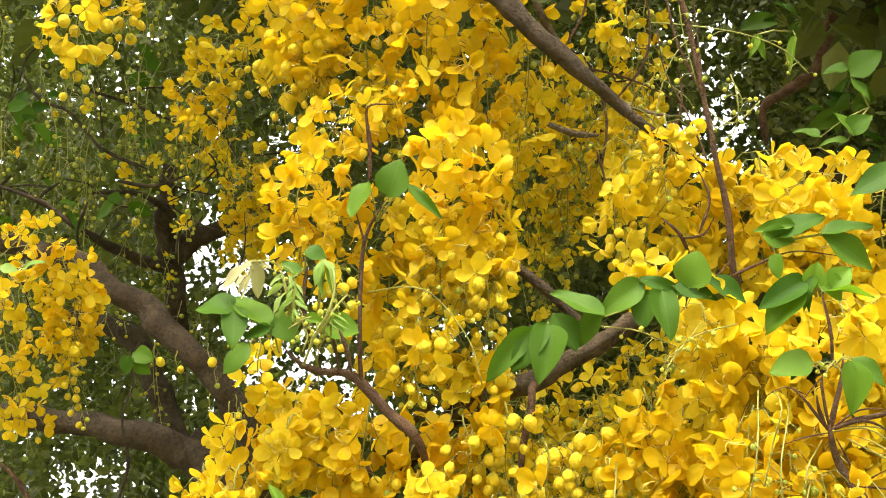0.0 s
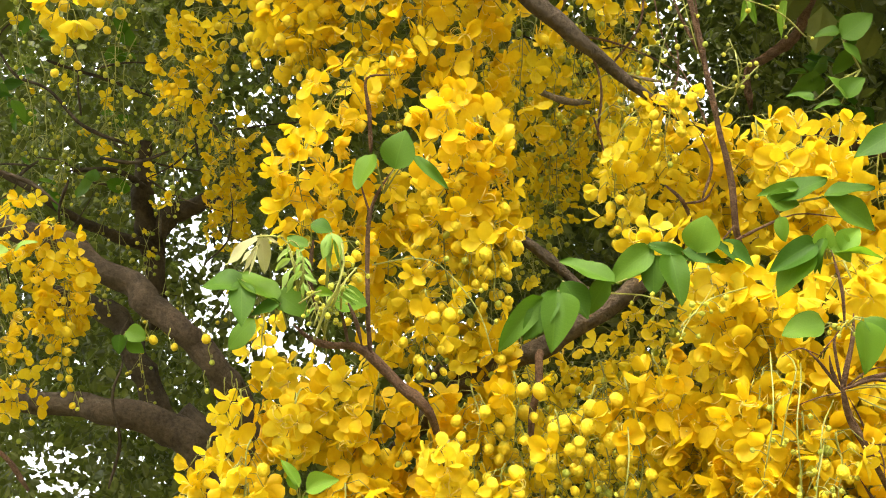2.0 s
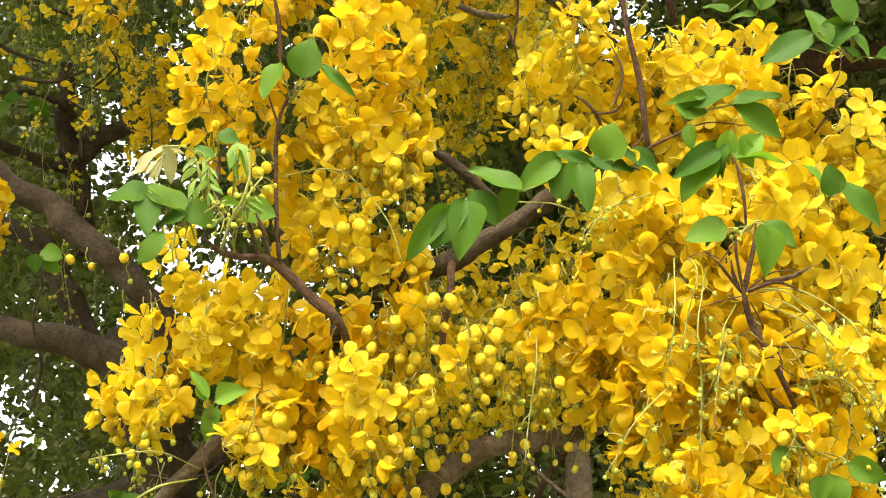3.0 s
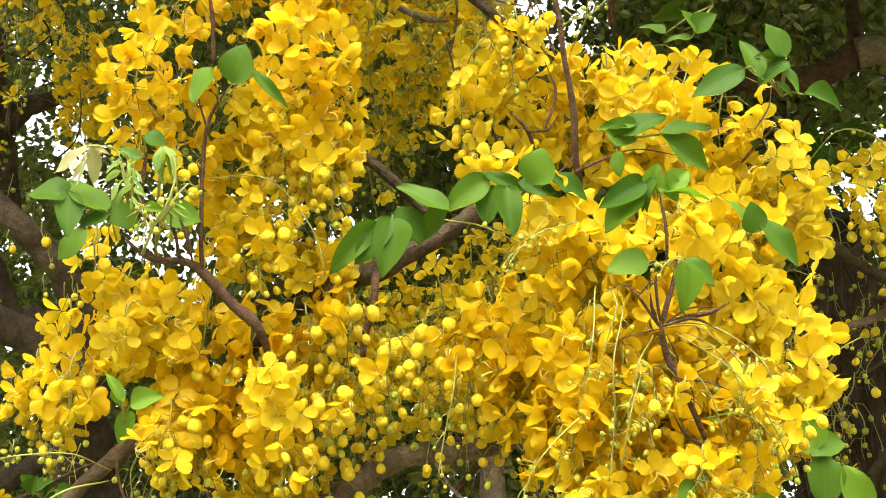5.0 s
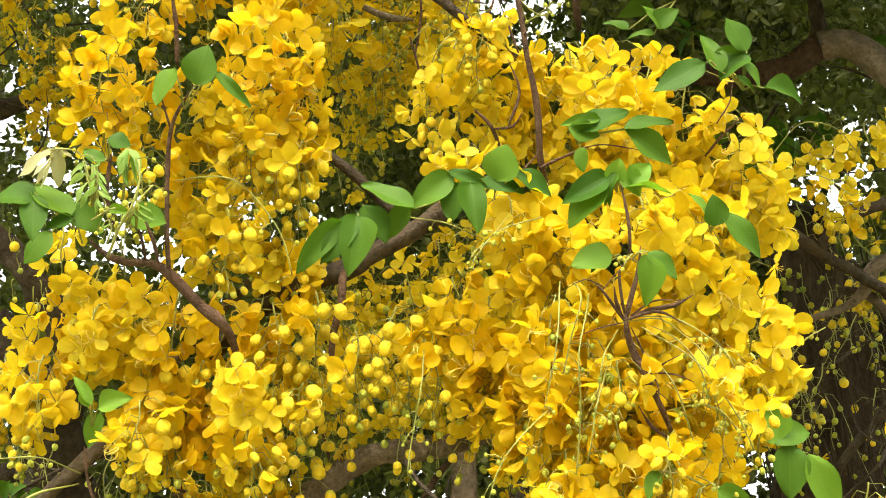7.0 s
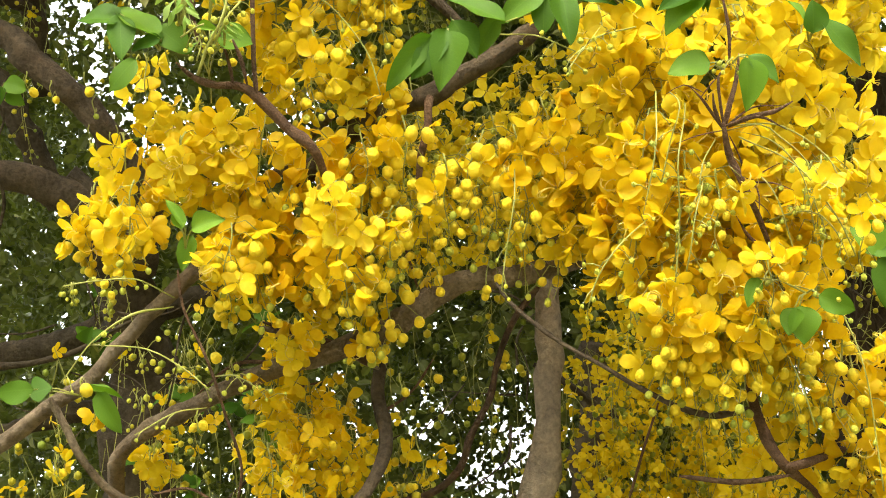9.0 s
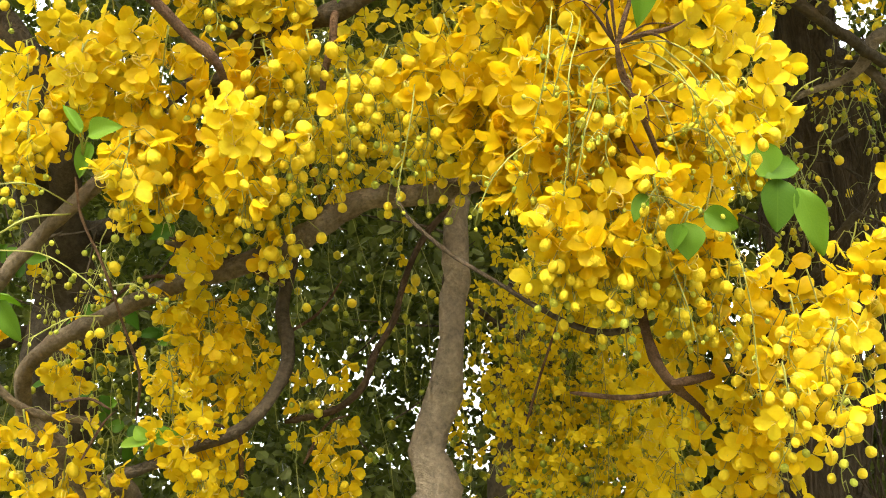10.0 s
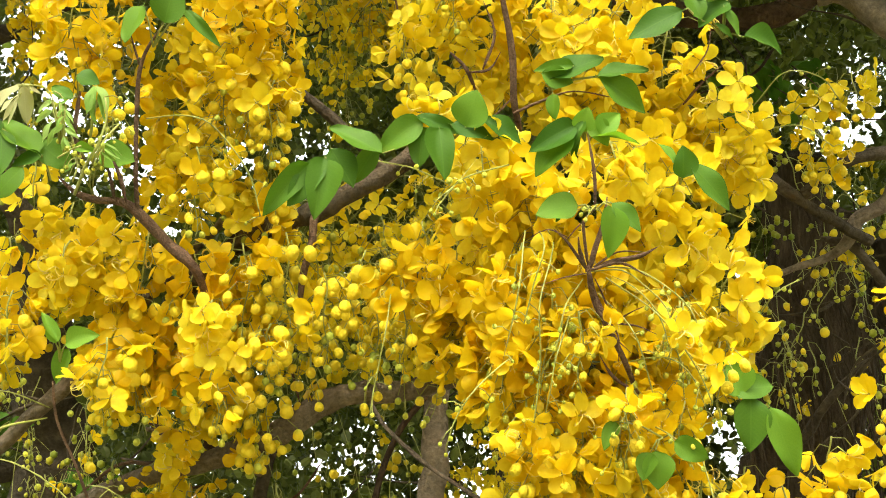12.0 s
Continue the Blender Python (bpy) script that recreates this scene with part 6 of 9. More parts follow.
leaf_spray(tree, (-0.914, 2.023, 2.279), [((-0.901, 2.004, 2.3), (-0.861, 1.998, 2.288), 0.031, 0), ((-0.911, 2.005, 2.295), (-0.915, 2.004, 2.26), 0.031, 10), ((-0.897, 2.011, 2.286), (-0.87, 2.009, 2.262), 0.027, 30)])
leaf_spray(tree, (0.481, 2.491, 3.11), [((0.518, 2.475, 3.13), (0.459, 2.47, 3.073), 0.040, 36), ((0.489, 2.486, 3.1), (0.554, 2.502, 3.098), 0.033, -28), ((0.48, 2.48, 3.109), (0.51, 2.541, 3.068), 0.046, -41)])
leaf_spray(tree, (0.526, 2.269, 2.965), [((0.497, 2.245, 2.984), (0.538, 2.224, 2.976), 0.026, 12), ((0.493, 2.238, 2.997), (0.471, 2.222, 3.044), 0.039, -8), ((0.516, 2.238, 3.006), (0.45, 2.247, 2.997), 0.045, 47), ((0.514, 2.254, 2.97), (0.469, 2.26, 2.918), 0.032, -26)])
leaf_spray(tree, (0.472, 2.43, 3.001), [((0.497, 2.401, 3.046), (0.456, 2.39, 3), 0.029, -45), ((0.489, 2.405, 3.035), (0.449, 2.392, 3.05), 0.026, -6), ((0.487, 2.413, 3.018), (0.441, 2.411, 3.045), 0.032, -4)])
leaf_spray(tree, (0.649, 2.6, 3.384), [((0.636, 2.569, 3.422), (0.705, 2.553, 3.434), 0.053, -49), ((0.634, 2.57, 3.419), (0.651, 2.589, 3.476), 0.025, 11), ((0.648, 2.566, 3.433), (0.717, 2.586, 3.436), 0.041, 33), ((0.649, 2.579, 3.405), (0.666, 2.638, 3.36), 0.040, 44)])
leaf_spray(tree, (0.407, 2.523, 3.314), [((0.435, 2.51, 3.325), (0.401, 2.532, 3.273), 0.043, 23), ((0.366, 2.484, 3.36), (0.434, 2.481, 3.331), 0.037, -36), ((0.37, 2.501, 3.327), (0.286, 2.468, 3.284), 0.051, -24), ((0.373, 2.496, 3.337), (0.319, 2.511, 3.316), 0.034, 48)])
leaf_spray(tree, (0.459, 2.414, 3.299), [((0.481, 2.408, 3.293), (0.548, 2.395, 3.318), 0.047, 28), ((0.447, 2.388, 3.327), (0.517, 2.425, 3.292), 0.050, 4), ((0.46, 2.4, 3.304), (0.503, 2.413, 3.257), 0.033, -9)])
leaf_spray(tree, (0.474, 2.116, 3.087), [((0.45, 2.1, 3.091), (0.42, 2.1, 3.026), 0.035, -32), ((0.471, 2.087, 3.124), (0.42, 2.042, 3.127), 0.034, 38), ((0.503, 2.098, 3.109), (0.514, 2.128, 3.053), 0.042, -20), ((0.499, 2.097, 3.111), (0.539, 2.135, 3.081), 0.032, 0)])
leaf_spray(tree, (0.404, 2.183, 2.865), [((0.415, 2.174, 2.865), (0.359, 2.154, 2.817), 0.033, -44), ((0.389, 2.17, 2.866), (0.351, 2.171, 2.878), 0.027, 39), ((0.4, 2.172, 2.864), (0.421, 2.182, 2.823), 0.027, -7)])
leaf_spray(tree, (0.753, 2.441, 2.677), [((0.722, 2.427, 2.687), (0.691, 2.438, 2.63), 0.039, 28), ((0.732, 2.423, 2.701), (0.698, 2.439, 2.732), 0.029, -10), ((0.728, 2.42, 2.71), (0.771, 2.462, 2.665), 0.040, -44), ((0.773, 2.422, 2.704), (0.828, 2.44, 2.746), 0.033, -36), ((0.728, 2.432, 2.673), (0.742, 2.401, 2.685), 0.022, -48)])
leaf_spray(tree, (0.631, 2.461, 2.638), [((0.648, 2.445, 2.655), (0.692, 2.446, 2.652), 0.028, -13), ((0.598, 2.435, 2.686), (0.609, 2.433, 2.638), 0.025, -1), ((0.654, 2.45, 2.637), (0.602, 2.43, 2.573), 0.032, 34)])
leaf_spray(tree, (0.635, 2.499, 2.632), [((0.646, 2.481, 2.657), (0.707, 2.504, 2.672), 0.032, 25), ((0.6, 2.475, 2.675), (0.627, 2.467, 2.635), 0.021, -49), ((0.646, 2.484, 2.645), (0.712, 2.531, 2.615), 0.047, 24)])
leaf_spray(tree, (0.627, 2.674, 3.011), [((0.621, 2.653, 3.043), (0.57, 2.636, 3.069), 0.043, 30), ((0.611, 2.647, 3.061), (0.563, 2.61, 3.086), 0.044, 48), ((0.623, 2.649, 3.056), (0.664, 2.656, 3.015), 0.028, -37), ((0.616, 2.653, 3.044), (0.585, 2.692, 3.003), 0.041, 38)])
leaf_spray(tree, (0.768, 2.644, 2.62), [((0.744, 2.624, 2.648), (0.711, 2.673, 2.615), 0.031, 4), ((0.746, 2.625, 2.646), (0.737, 2.591, 2.666), 0.029, 13), ((0.773, 2.628, 2.636), (0.727, 2.664, 2.656), 0.030, -14), ((0.766, 2.626, 2.644), (0.737, 2.626, 2.597), 0.027, -29), ((0.754, 2.635, 2.614), (0.715, 2.64, 2.572), 0.029, 15)])
leaf_spray(tree, (0.775, 2.348, 2.626), [((0.797, 2.325, 2.663), (0.749, 2.347, 2.673), 0.026, -18), ((0.741, 2.335, 2.633), (0.741, 2.327, 2.582), 0.024, -37), ((0.789, 2.328, 2.655), (0.805, 2.332, 2.613), 0.025, -5), ((0.8, 2.326, 2.661), (0.796, 2.354, 2.615), 0.036, -1), ((0.796, 2.328, 2.653), (0.789, 2.331, 2.692), 0.025, -42)])
leaf_spray(tree, (0.695, 2.451, 2.657), [((0.717, 2.433, 2.681), (0.738, 2.412, 2.628), 0.026, -8), ((0.664, 2.431, 2.688), (0.707, 2.428, 2.666), 0.023, 33), ((0.7, 2.442, 2.651), (0.661, 2.476, 2.654), 0.024, 36), ((0.694, 2.432, 2.684), (0.739, 2.433, 2.695), 0.031, 26)])
leaf_spray(tree, (0.989, 2.501, 2.905), [((0.994, 2.478, 2.944), (1.048, 2.487, 2.9), 0.044, 14), ((0.985, 2.482, 2.934), (1.043, 2.487, 2.922), 0.027, 42), ((1.012, 2.492, 2.901), (0.95, 2.48, 2.906), 0.035, 34), ((0.949, 2.49, 2.906), (0.99, 2.464, 2.917), 0.036, 49)])
leaf_spray(tree, (0.819, 2.682, 2.685), [((0.83, 2.655, 2.736), (0.875, 2.653, 2.703), 0.036, 19), ((0.841, 2.657, 2.731), (0.806, 2.666, 2.779), 0.034, -34), ((0.789, 2.665, 2.703), (0.719, 2.692, 2.706), 0.040, 48), ((0.787, 2.664, 2.709), (0.843, 2.649, 2.689), 0.032, -33), ((0.81, 2.67, 2.69), (0.86, 2.662, 2.676), 0.034, 43)])
leaf_spray(tree, (-1.325, 2.314, 2.928), [((-1.315, 2.296, 2.944), (-1.331, 2.299, 2.896), 0.032, 40), ((-1.335, 2.305, 2.92), (-1.314, 2.313, 2.94), 0.019, 43), ((-1.342, 2.282, 2.968), (-1.356, 2.259, 3), 0.028, -32), ((-1.307, 2.31, 2.918), (-1.276, 2.287, 2.941), 0.030, 41)])
leaf_spray(tree, (-1.565, 2.609, 2.834), [((-1.526, 2.603, 2.834), (-1.546, 2.586, 2.864), 0.035, 16), ((-1.587, 2.576, 2.874), (-1.557, 2.55, 2.905), 0.036, -11), ((-1.524, 2.581, 2.88), (-1.522, 2.639, 2.85), 0.033, 21), ((-1.546, 2.581, 2.875), (-1.528, 2.628, 2.86), 0.022, -3), ((-1.594, 2.589, 2.845), (-1.659, 2.596, 2.823), 0.032, 34)])
leaf_spray(tree, (-1.31, 2.181, 2.875), [((-1.318, 2.163, 2.887), (-1.299, 2.179, 2.856), 0.019, 23), ((-1.329, 2.148, 2.914), (-1.287, 2.148, 2.938), 0.033, 19), ((-1.27, 2.166, 2.894), (-1.239, 2.192, 2.857), 0.027, -22), ((-1.278, 2.159, 2.906), (-1.295, 2.204, 2.891), 0.018, -22), ((-1.292, 2.162, 2.896), (-1.256, 2.14, 2.896), 0.022, -37)])
leaf_spray(tree, (-1.221, 2.307, 2.748), [((-1.252, 2.274, 2.786), (-1.259, 2.233, 2.794), 0.026, 5), ((-1.201, 2.299, 2.748), (-1.218, 2.254, 2.757), 0.031, 29), ((-1.224, 2.297, 2.747), (-1.178, 2.287, 2.687), 0.027, -39)])
leaf_spray(tree, (-1.093, 2.249, 3.054), [((-1.077, 2.222, 3.092), (-1.038, 2.237, 3.058), 0.031, 37), ((-1.097, 2.241, 3.046), (-1.032, 2.235, 3.035), 0.038, -39), ((-1.06, 2.227, 3.087), (-1.065, 2.183, 3.099), 0.030, -49), ((-1.11, 2.239, 3.046), (-1.055, 2.242, 3.035), 0.033, 41)])
leaf_spray(tree, (-1.199, 2.481, 2.989), [((-1.157, 2.468, 3.003), (-1.122, 2.463, 3.015), 0.028, 34), ((-1.157, 2.458, 3.026), (-1.195, 2.457, 3.029), 0.019, 0), ((-1.156, 2.478, 2.984), (-1.148, 2.45, 3.013), 0.032, -42)])
leaf_spray(tree, (-1.26, 2.203, 3.069), [((-1.267, 2.172, 3.109), (-1.271, 2.165, 3.054), 0.023, -44), ((-1.239, 2.199, 3.059), (-1.176, 2.175, 3.055), 0.034, -27), ((-1.241, 2.192, 3.074), (-1.189, 2.172, 3.054), 0.024, 3)])
leaf_spray(tree, (-1.425, 2.51, 2.778), [((-1.386, 2.496, 2.796), (-1.359, 2.501, 2.834), 0.029, 12), ((-1.452, 2.493, 2.783), (-1.458, 2.475, 2.731), 0.028, 41), ((-1.418, 2.483, 2.815), (-1.377, 2.5, 2.799), 0.021, -18)])
leaf_spray(tree, (-1.163, 2.38, 2.783), [((-1.122, 2.37, 2.793), (-1.077, 2.417, 2.793), 0.028, 39), ((-1.153, 2.365, 2.793), (-1.146, 2.357, 2.823), 0.030, 7), ((-1.149, 2.364, 2.797), (-1.206, 2.388, 2.771), 0.036, -17)])
leaf_spray(tree, (-1.386, 2.338, 3.041), [((-1.404, 2.325, 3.039), (-1.405, 2.33, 3.088), 0.027, 0), ((-1.352, 2.336, 3.031), (-1.401, 2.347, 3.072), 0.032, -33), ((-1.349, 2.324, 3.058), (-1.302, 2.301, 3.059), 0.022, -6), ((-1.378, 2.33, 3.037), (-1.334, 2.327, 3.039), 0.025, 45), ((-1.394, 2.33, 3.033), (-1.391, 2.323, 2.975), 0.023, 12)])
leaf_spray(tree, (-0.626, 2.311, 1.753), [((-0.645, 2.292, 1.788), (-0.684, 2.262, 1.787), 0.022, 40), ((-0.615, 2.291, 1.796), (-0.638, 2.271, 1.766), 0.024, -11), ((-0.595, 2.292, 1.792), (-0.556, 2.301, 1.774), 0.025, -22), ((-0.641, 2.293, 1.785), (-0.659, 2.283, 1.814), 0.024, -1), ((-0.601, 2.3, 1.758), (-0.595, 2.299, 1.786), 0.024, -40)])
leaf_spray(tree, (-0.765, 2.463, 1.671), [((-0.756, 2.448, 1.689), (-0.792, 2.421, 1.681), 0.024, 17), ((-0.766, 2.45, 1.682), (-0.751, 2.458, 1.713), 0.025, -29), ((-0.754, 2.443, 1.712), (-0.793, 2.481, 1.698), 0.017, -47)])
leaf_spray(tree, (-0.784, 2.245, 1.868), [((-0.757, 2.23, 1.888), (-0.707, 2.198, 1.883), 0.023, 18), ((-0.801, 2.231, 1.881), (-0.791, 2.2, 1.902), 0.026, 11), ((-0.789, 2.231, 1.883), (-0.769, 2.221, 1.908), 0.029, -39), ((-0.759, 2.229, 1.891), (-0.785, 2.259, 1.855), 0.029, -8), ((-0.804, 2.228, 1.896), (-0.813, 2.208, 1.909), 0.020, -10)])
leaf_spray(tree, (-0.607, 2.368, 1.563), [((-0.631, 2.349, 1.6), (-0.627, 2.33, 1.618), 0.020, -8), ((-0.592, 2.358, 1.566), (-0.557, 2.328, 1.568), 0.017, 5), ((-0.574, 2.35, 1.598), (-0.568, 2.335, 1.552), 0.027, 18), ((-0.589, 2.35, 1.596), (-0.623, 2.349, 1.598), 0.023, -4), ((-0.581, 2.358, 1.564), (-0.588, 2.376, 1.527), 0.022, -26)])
leaf_spray(tree, (-0.888, 2.626, 2.053), [((-0.875, 2.606, 2.097), (-0.926, 2.626, 2.096), 0.028, -12), ((-0.862, 2.615, 2.06), (-0.894, 2.606, 2.07), 0.026, 31), ((-0.891, 2.612, 2.07), (-0.909, 2.637, 2.103), 0.023, -19), ((-0.876, 2.611, 2.073), (-0.909, 2.603, 2.088), 0.022, 14), ((-0.883, 2.606, 2.096), (-0.903, 2.589, 2.05), 0.030, -13)])
leaf_spray(tree, (-0.509, 2.422, 1.724), [((-0.511, 2.402, 1.763), (-0.541, 2.364, 1.753), 0.021, 0), ((-0.486, 2.412, 1.724), (-0.442, 2.43, 1.73), 0.029, 0), ((-0.494, 2.407, 1.745), (-0.483, 2.419, 1.701), 0.026, 20)])
leaf_spray(tree, (-0.686, 2.445, 1.636), [((-0.659, 2.429, 1.66), (-0.637, 2.437, 1.625), 0.027, -36), ((-0.674, 2.426, 1.671), (-0.702, 2.415, 1.651), 0.018, 5), ((-0.659, 2.433, 1.644), (-0.629, 2.454, 1.653), 0.024, 7)])
leaf_spray(tree, (-0.553, 2.587, 1.984), [((-0.562, 2.565, 2.033), (-0.601, 2.54, 1.995), 0.027, -49), ((-0.538, 2.578, 1.982), (-0.593, 2.607, 1.985), 0.023, 43), ((-0.522, 2.577, 1.986), (-0.511, 2.608, 2.024), 0.030, -47), ((-0.556, 2.573, 2.002), (-0.508, 2.561, 1.99), 0.024, 0), ((-0.584, 2.569, 2.015), (-0.609, 2.56, 2.04), 0.027, -48)])
leaf_spray(tree, (-0.566, 2.617, 1.795), [((-0.597, 2.6, 1.82), (-0.571, 2.609, 1.784), 0.024, 37), ((-0.551, 2.596, 1.838), (-0.598, 2.615, 1.811), 0.030, 12), ((-0.59, 2.602, 1.811), (-0.629, 2.587, 1.804), 0.021, -23), ((-0.579, 2.594, 1.845), (-0.549, 2.58, 1.818), 0.019, -43)])
# ---- bare stalks with young buds ----
stalk(tree, [(-0.513, 1.685, 1.844, 0.001), (-0.548, 1.62, 1.856, 0.001), (-0.601, 1.62, 1.853, 0.001), (-0.646, 1.622, 1.845, 0.001)], 6, 228, 0.45)
stalk(tree, [(-0.512, 1.667, 1.83, 0.001), (-0.55, 1.611, 1.808, 0.002), (-0.603, 1.619, 1.772, 0.001), (-0.652, 1.632, 1.718, 0.001)], 4, 229, 0.45)
stalk(tree, [(-0.622, 1.679, 1.779, 0.001), (-0.536, 1.622, 1.762, 0.001), (-0.488, 1.628, 1.738, 0.001), (-0.455, 1.635, 1.709, 0.001)], 4, 230, 0.45)
stalk(tree, [(-0.475, 1.75, 1.745, 0.001), (-0.43, 1.691, 1.734, 0.001), (-0.384, 1.698, 1.703, 0)], 9, 231, 0.45)
stalk(tree, [(-0.47, 1.72, 1.696, 0.001), (-0.505, 1.661, 1.684, 0.001), (-0.558, 1.668, 1.655, 0.001)], 3, 232, 0.45)
stalk(tree, [(0.118, 1.54, 1.904, 0.001), (0.072, 1.492, 1.854, 0.001), (0.045, 1.504, 1.817, 0.001), (0.029, 1.515, 1.78, 0.001)], 6, 233, 0.45)
stalk(tree, [(0.16, 1.497, 2.041, 0.001), (0.144, 1.46, 1.957, 0.001), (0.142, 1.483, 1.884, 0.001), (0.135, 1.506, 1.811, 0.001)], 9, 234, 0.45)
stalk(tree, [(0.186, 1.523, 1.958, 0.001), (0.166, 1.483, 1.884, 0.001), (0.152, 1.502, 1.824, 0.001)], 6, 235, 0.45)
stalk(tree, [(0.106, 1.486, 2.14, 0.001), (0.046, 1.435, 2.103, 0.001), (0.011, 1.446, 2.069, 0.001)], 7, 236, 0.45)
stalk(tree, [(0.229, 1.51, 2, 0.001), (0.277, 1.462, 1.952, 0.001), (0.326, 1.48, 1.892, 0.001), (0.361, 1.497, 1.839, 0.001)], 7, 237, 0.45)
stalk(tree, [(0.225, 1.535, 1.984, 0.001), (0.26, 1.492, 1.923, 0.001), (0.296, 1.517, 1.842, 0.001)], 6, 238, 0.45)
stalk(tree, [(-0.065, 1.561, 2.17, 0.001), (-0.018, 1.507, 2.143, 0.001), (0.034, 1.513, 2.122, 0.001)], 4, 239, 0.45)
stalk(tree, [(-0.396, 1.602, 2.241, 0.001), (-0.32, 1.544, 2.223, 0.001), (-0.282, 1.55, 2.205, 0.001), (-0.243, 1.566, 2.154, 0.001), (-0.227, 1.584, 2.095, 0.001)], 7, 240, 0.45)
stalk(tree, [(-0.041, 1.626, 2.014, 0.001), (-0.051, 1.581, 1.943, 0.001), (-0.059, 1.595, 1.885, 0.001), (-0.068, 1.609, 1.827, 0.001)], 6, 241, 0.45)
stalk(tree, [(0.225, 1.689, 1.756, 0.001), (0.232, 1.644, 1.687, 0.001), (0.236, 1.659, 1.622, 0.001)], 3, 242, 0.45)
stalk(tree, [(0.36, 1.577, 1.799, 0.001), (0.363, 1.533, 1.723, 0.001), (0.376, 1.549, 1.655, 0.001), (0.389, 1.572, 1.56, 0.001)], 3, 243, 0.45)
stalk(tree, [(0.284, 1.602, 1.776, 0.001), (0.291, 1.559, 1.701, 0.001), (0.308, 1.573, 1.639, 0.001)], 3, 244, 0.45)
stalk(tree, [(0.016, 1.534, 2.642, 0.001), (0.11, 1.5, 2.599, 0.001), (0.19, 1.518, 2.584, 0.001), (0.238, 1.541, 2.549, 0.001)], 6, 245, 0.45)
stalk(tree, [(0.105, 1.616, 2.494, 0.001), (0.14, 1.55, 2.501, 0.001), (0.125, 1.528, 2.545, 0.001)], 3, 246, 0.45)
stalk(tree, [(0.541, 1.825, 2.33, 0.001), (0.577, 1.768, 2.313, 0.001), (0.631, 1.777, 2.284, 0.001)], 6, 247, 0.45)
stalk(tree, [(0.517, 1.866, 2.366, 0.001), (0.556, 1.79, 2.409, 0.001), (0.619, 1.791, 2.405, 0.001), (0.656, 1.802, 2.371, 0.001)], 4, 248, 0.45)
stalk(tree, [(0.499, 1.825, 1.996, 0.001), (0.516, 1.749, 2.04, 0.001), (0.549, 1.742, 2.06, 0.001)], 3, 249, 0.45)
stalk(tree, [(0.219, 1.507, 2.007, 0), (0.256, 1.456, 1.972, 0.001), (0.291, 1.468, 1.932, 0.001), (0.312, 1.489, 1.866, 0)], 6, 250, 0.45)
stalk(tree, [(0.222, 1.505, 2.014, 0.001), (0.276, 1.449, 1.992, 0.001), (0.325, 1.464, 1.946, 0.001), (0.347, 1.48, 1.893, 0)], 5, 251, 0.45)
stalk(tree, [(0.234, 1.531, 1.931, 0), (0.187, 1.479, 1.898, 0), (0.163, 1.489, 1.864, 0)], 6, 252, 0.45)
stalk(tree, [(0.267, 1.542, 1.897, 0.001), (0.305, 1.48, 1.892, 0.001), (0.34, 1.489, 1.866, 0.001), (0.362, 1.505, 1.813, 0)], 6, 253, 0.45)
stalk(tree, [(0.128, 1.492, 2.054, 0.001), (0.116, 1.456, 1.97, 0.001), (0.11, 1.473, 1.917, 0.001), (0.103, 1.485, 1.877, 0)], 4, 254, 0.45)
stalk(tree, [(0.069, 1.464, 2.144, 0), (0.032, 1.421, 2.083, 0.001), (0.011, 1.425, 2.069, 0)], 4, 255, 0.45)
stalk(tree, [(0.278, 1.557, 1.848, 0.001), (0.243, 1.506, 1.812, 0.001), (0.23, 1.522, 1.759, 0.001)], 6, 256, 0.45)
stalk(tree, [(0.289, 1.566, 1.821, 0.001), (0.32, 1.512, 1.793, 0.001), (0.341, 1.522, 1.76, 0)], 6, 257, 0.45)
wood(tree, "twig", [(0.198, 1.449, 1.991, 0.002), (0.241, 1.446, 2.001, 0.002), (0.276, 1.451, 1.985, 0.001)], BARK_TWIG)
wood(tree, "twig", [(0.217, 1.483, 1.949, 0.002), (0.239, 1.472, 1.918, 0.001), (0.242, 1.483, 1.885, 0.001)], BARK_TWIG)
wood(tree, "twig", [(0.175, 1.437, 2.031, 0.001), (0.151, 1.434, 2.04, 0.001), (0.13, 1.437, 2.03, 0.001)], BARK_TWIG)
wood(tree, "twig", [(0.075, 1.579, 2.314, 0.002), (0.09, 1.564, 2.36, 0.002), (0.074, 1.55, 2.405, 0.001)], BARK_TWIG)
wood(tree, "twig", [(0.114, 1.572, 2.268, 0.002), (0.09, 1.579, 2.245, 0.001), (0.059, 1.582, 2.238, 0.001)], BARK_TWIG)
wood(tree, "twig", [(0.366, 1.56, 2.308, 0.001), (0.385, 1.55, 2.338, 0.001), (0.389, 1.541, 2.368, 0.001)], BARK_TWIG)
# ---- trees behind ----
dark_tree = thing("shade_tree", (-0.85, 2.88, 0), "old shade tree with thick dark brown limbs", "tree", "trees behind")
wood(dark_tree, "trunk", [(-0.85, 2.88, -0.05, 0.11), (-0.85, 2.88, 0.6, 0.075), (-0.85, 2.86, 1.508, 0.075), (-0.845, 2.78, 1.831, 0.075), (-0.84, 2.66, 2.05, 0.066), (-0.86, 2.56, 2.17, 0.05), (-0.962, 2.521, 2.295, 0.045)], BARK_DARK)
wood(dark_tree, "limb", [(-0.80, 2.56, 2.10, 0.032), (-0.745, 2.37, 2.20, 0.0295), (-0.80, 2.25, 2.305, 0.027), (-0.88, 2.2, 2.385, 0.025), (-0.955, 2.19, 2.452, 0.025), (-1.04, 2.17, 2.51, 0.024), (-1.12, 2.16, 2.553, 0.022), (-1.26, 2.14, 2.59, 0.021), (-1.512, 2.114, 2.62, 0.018)], BARK_WARM)
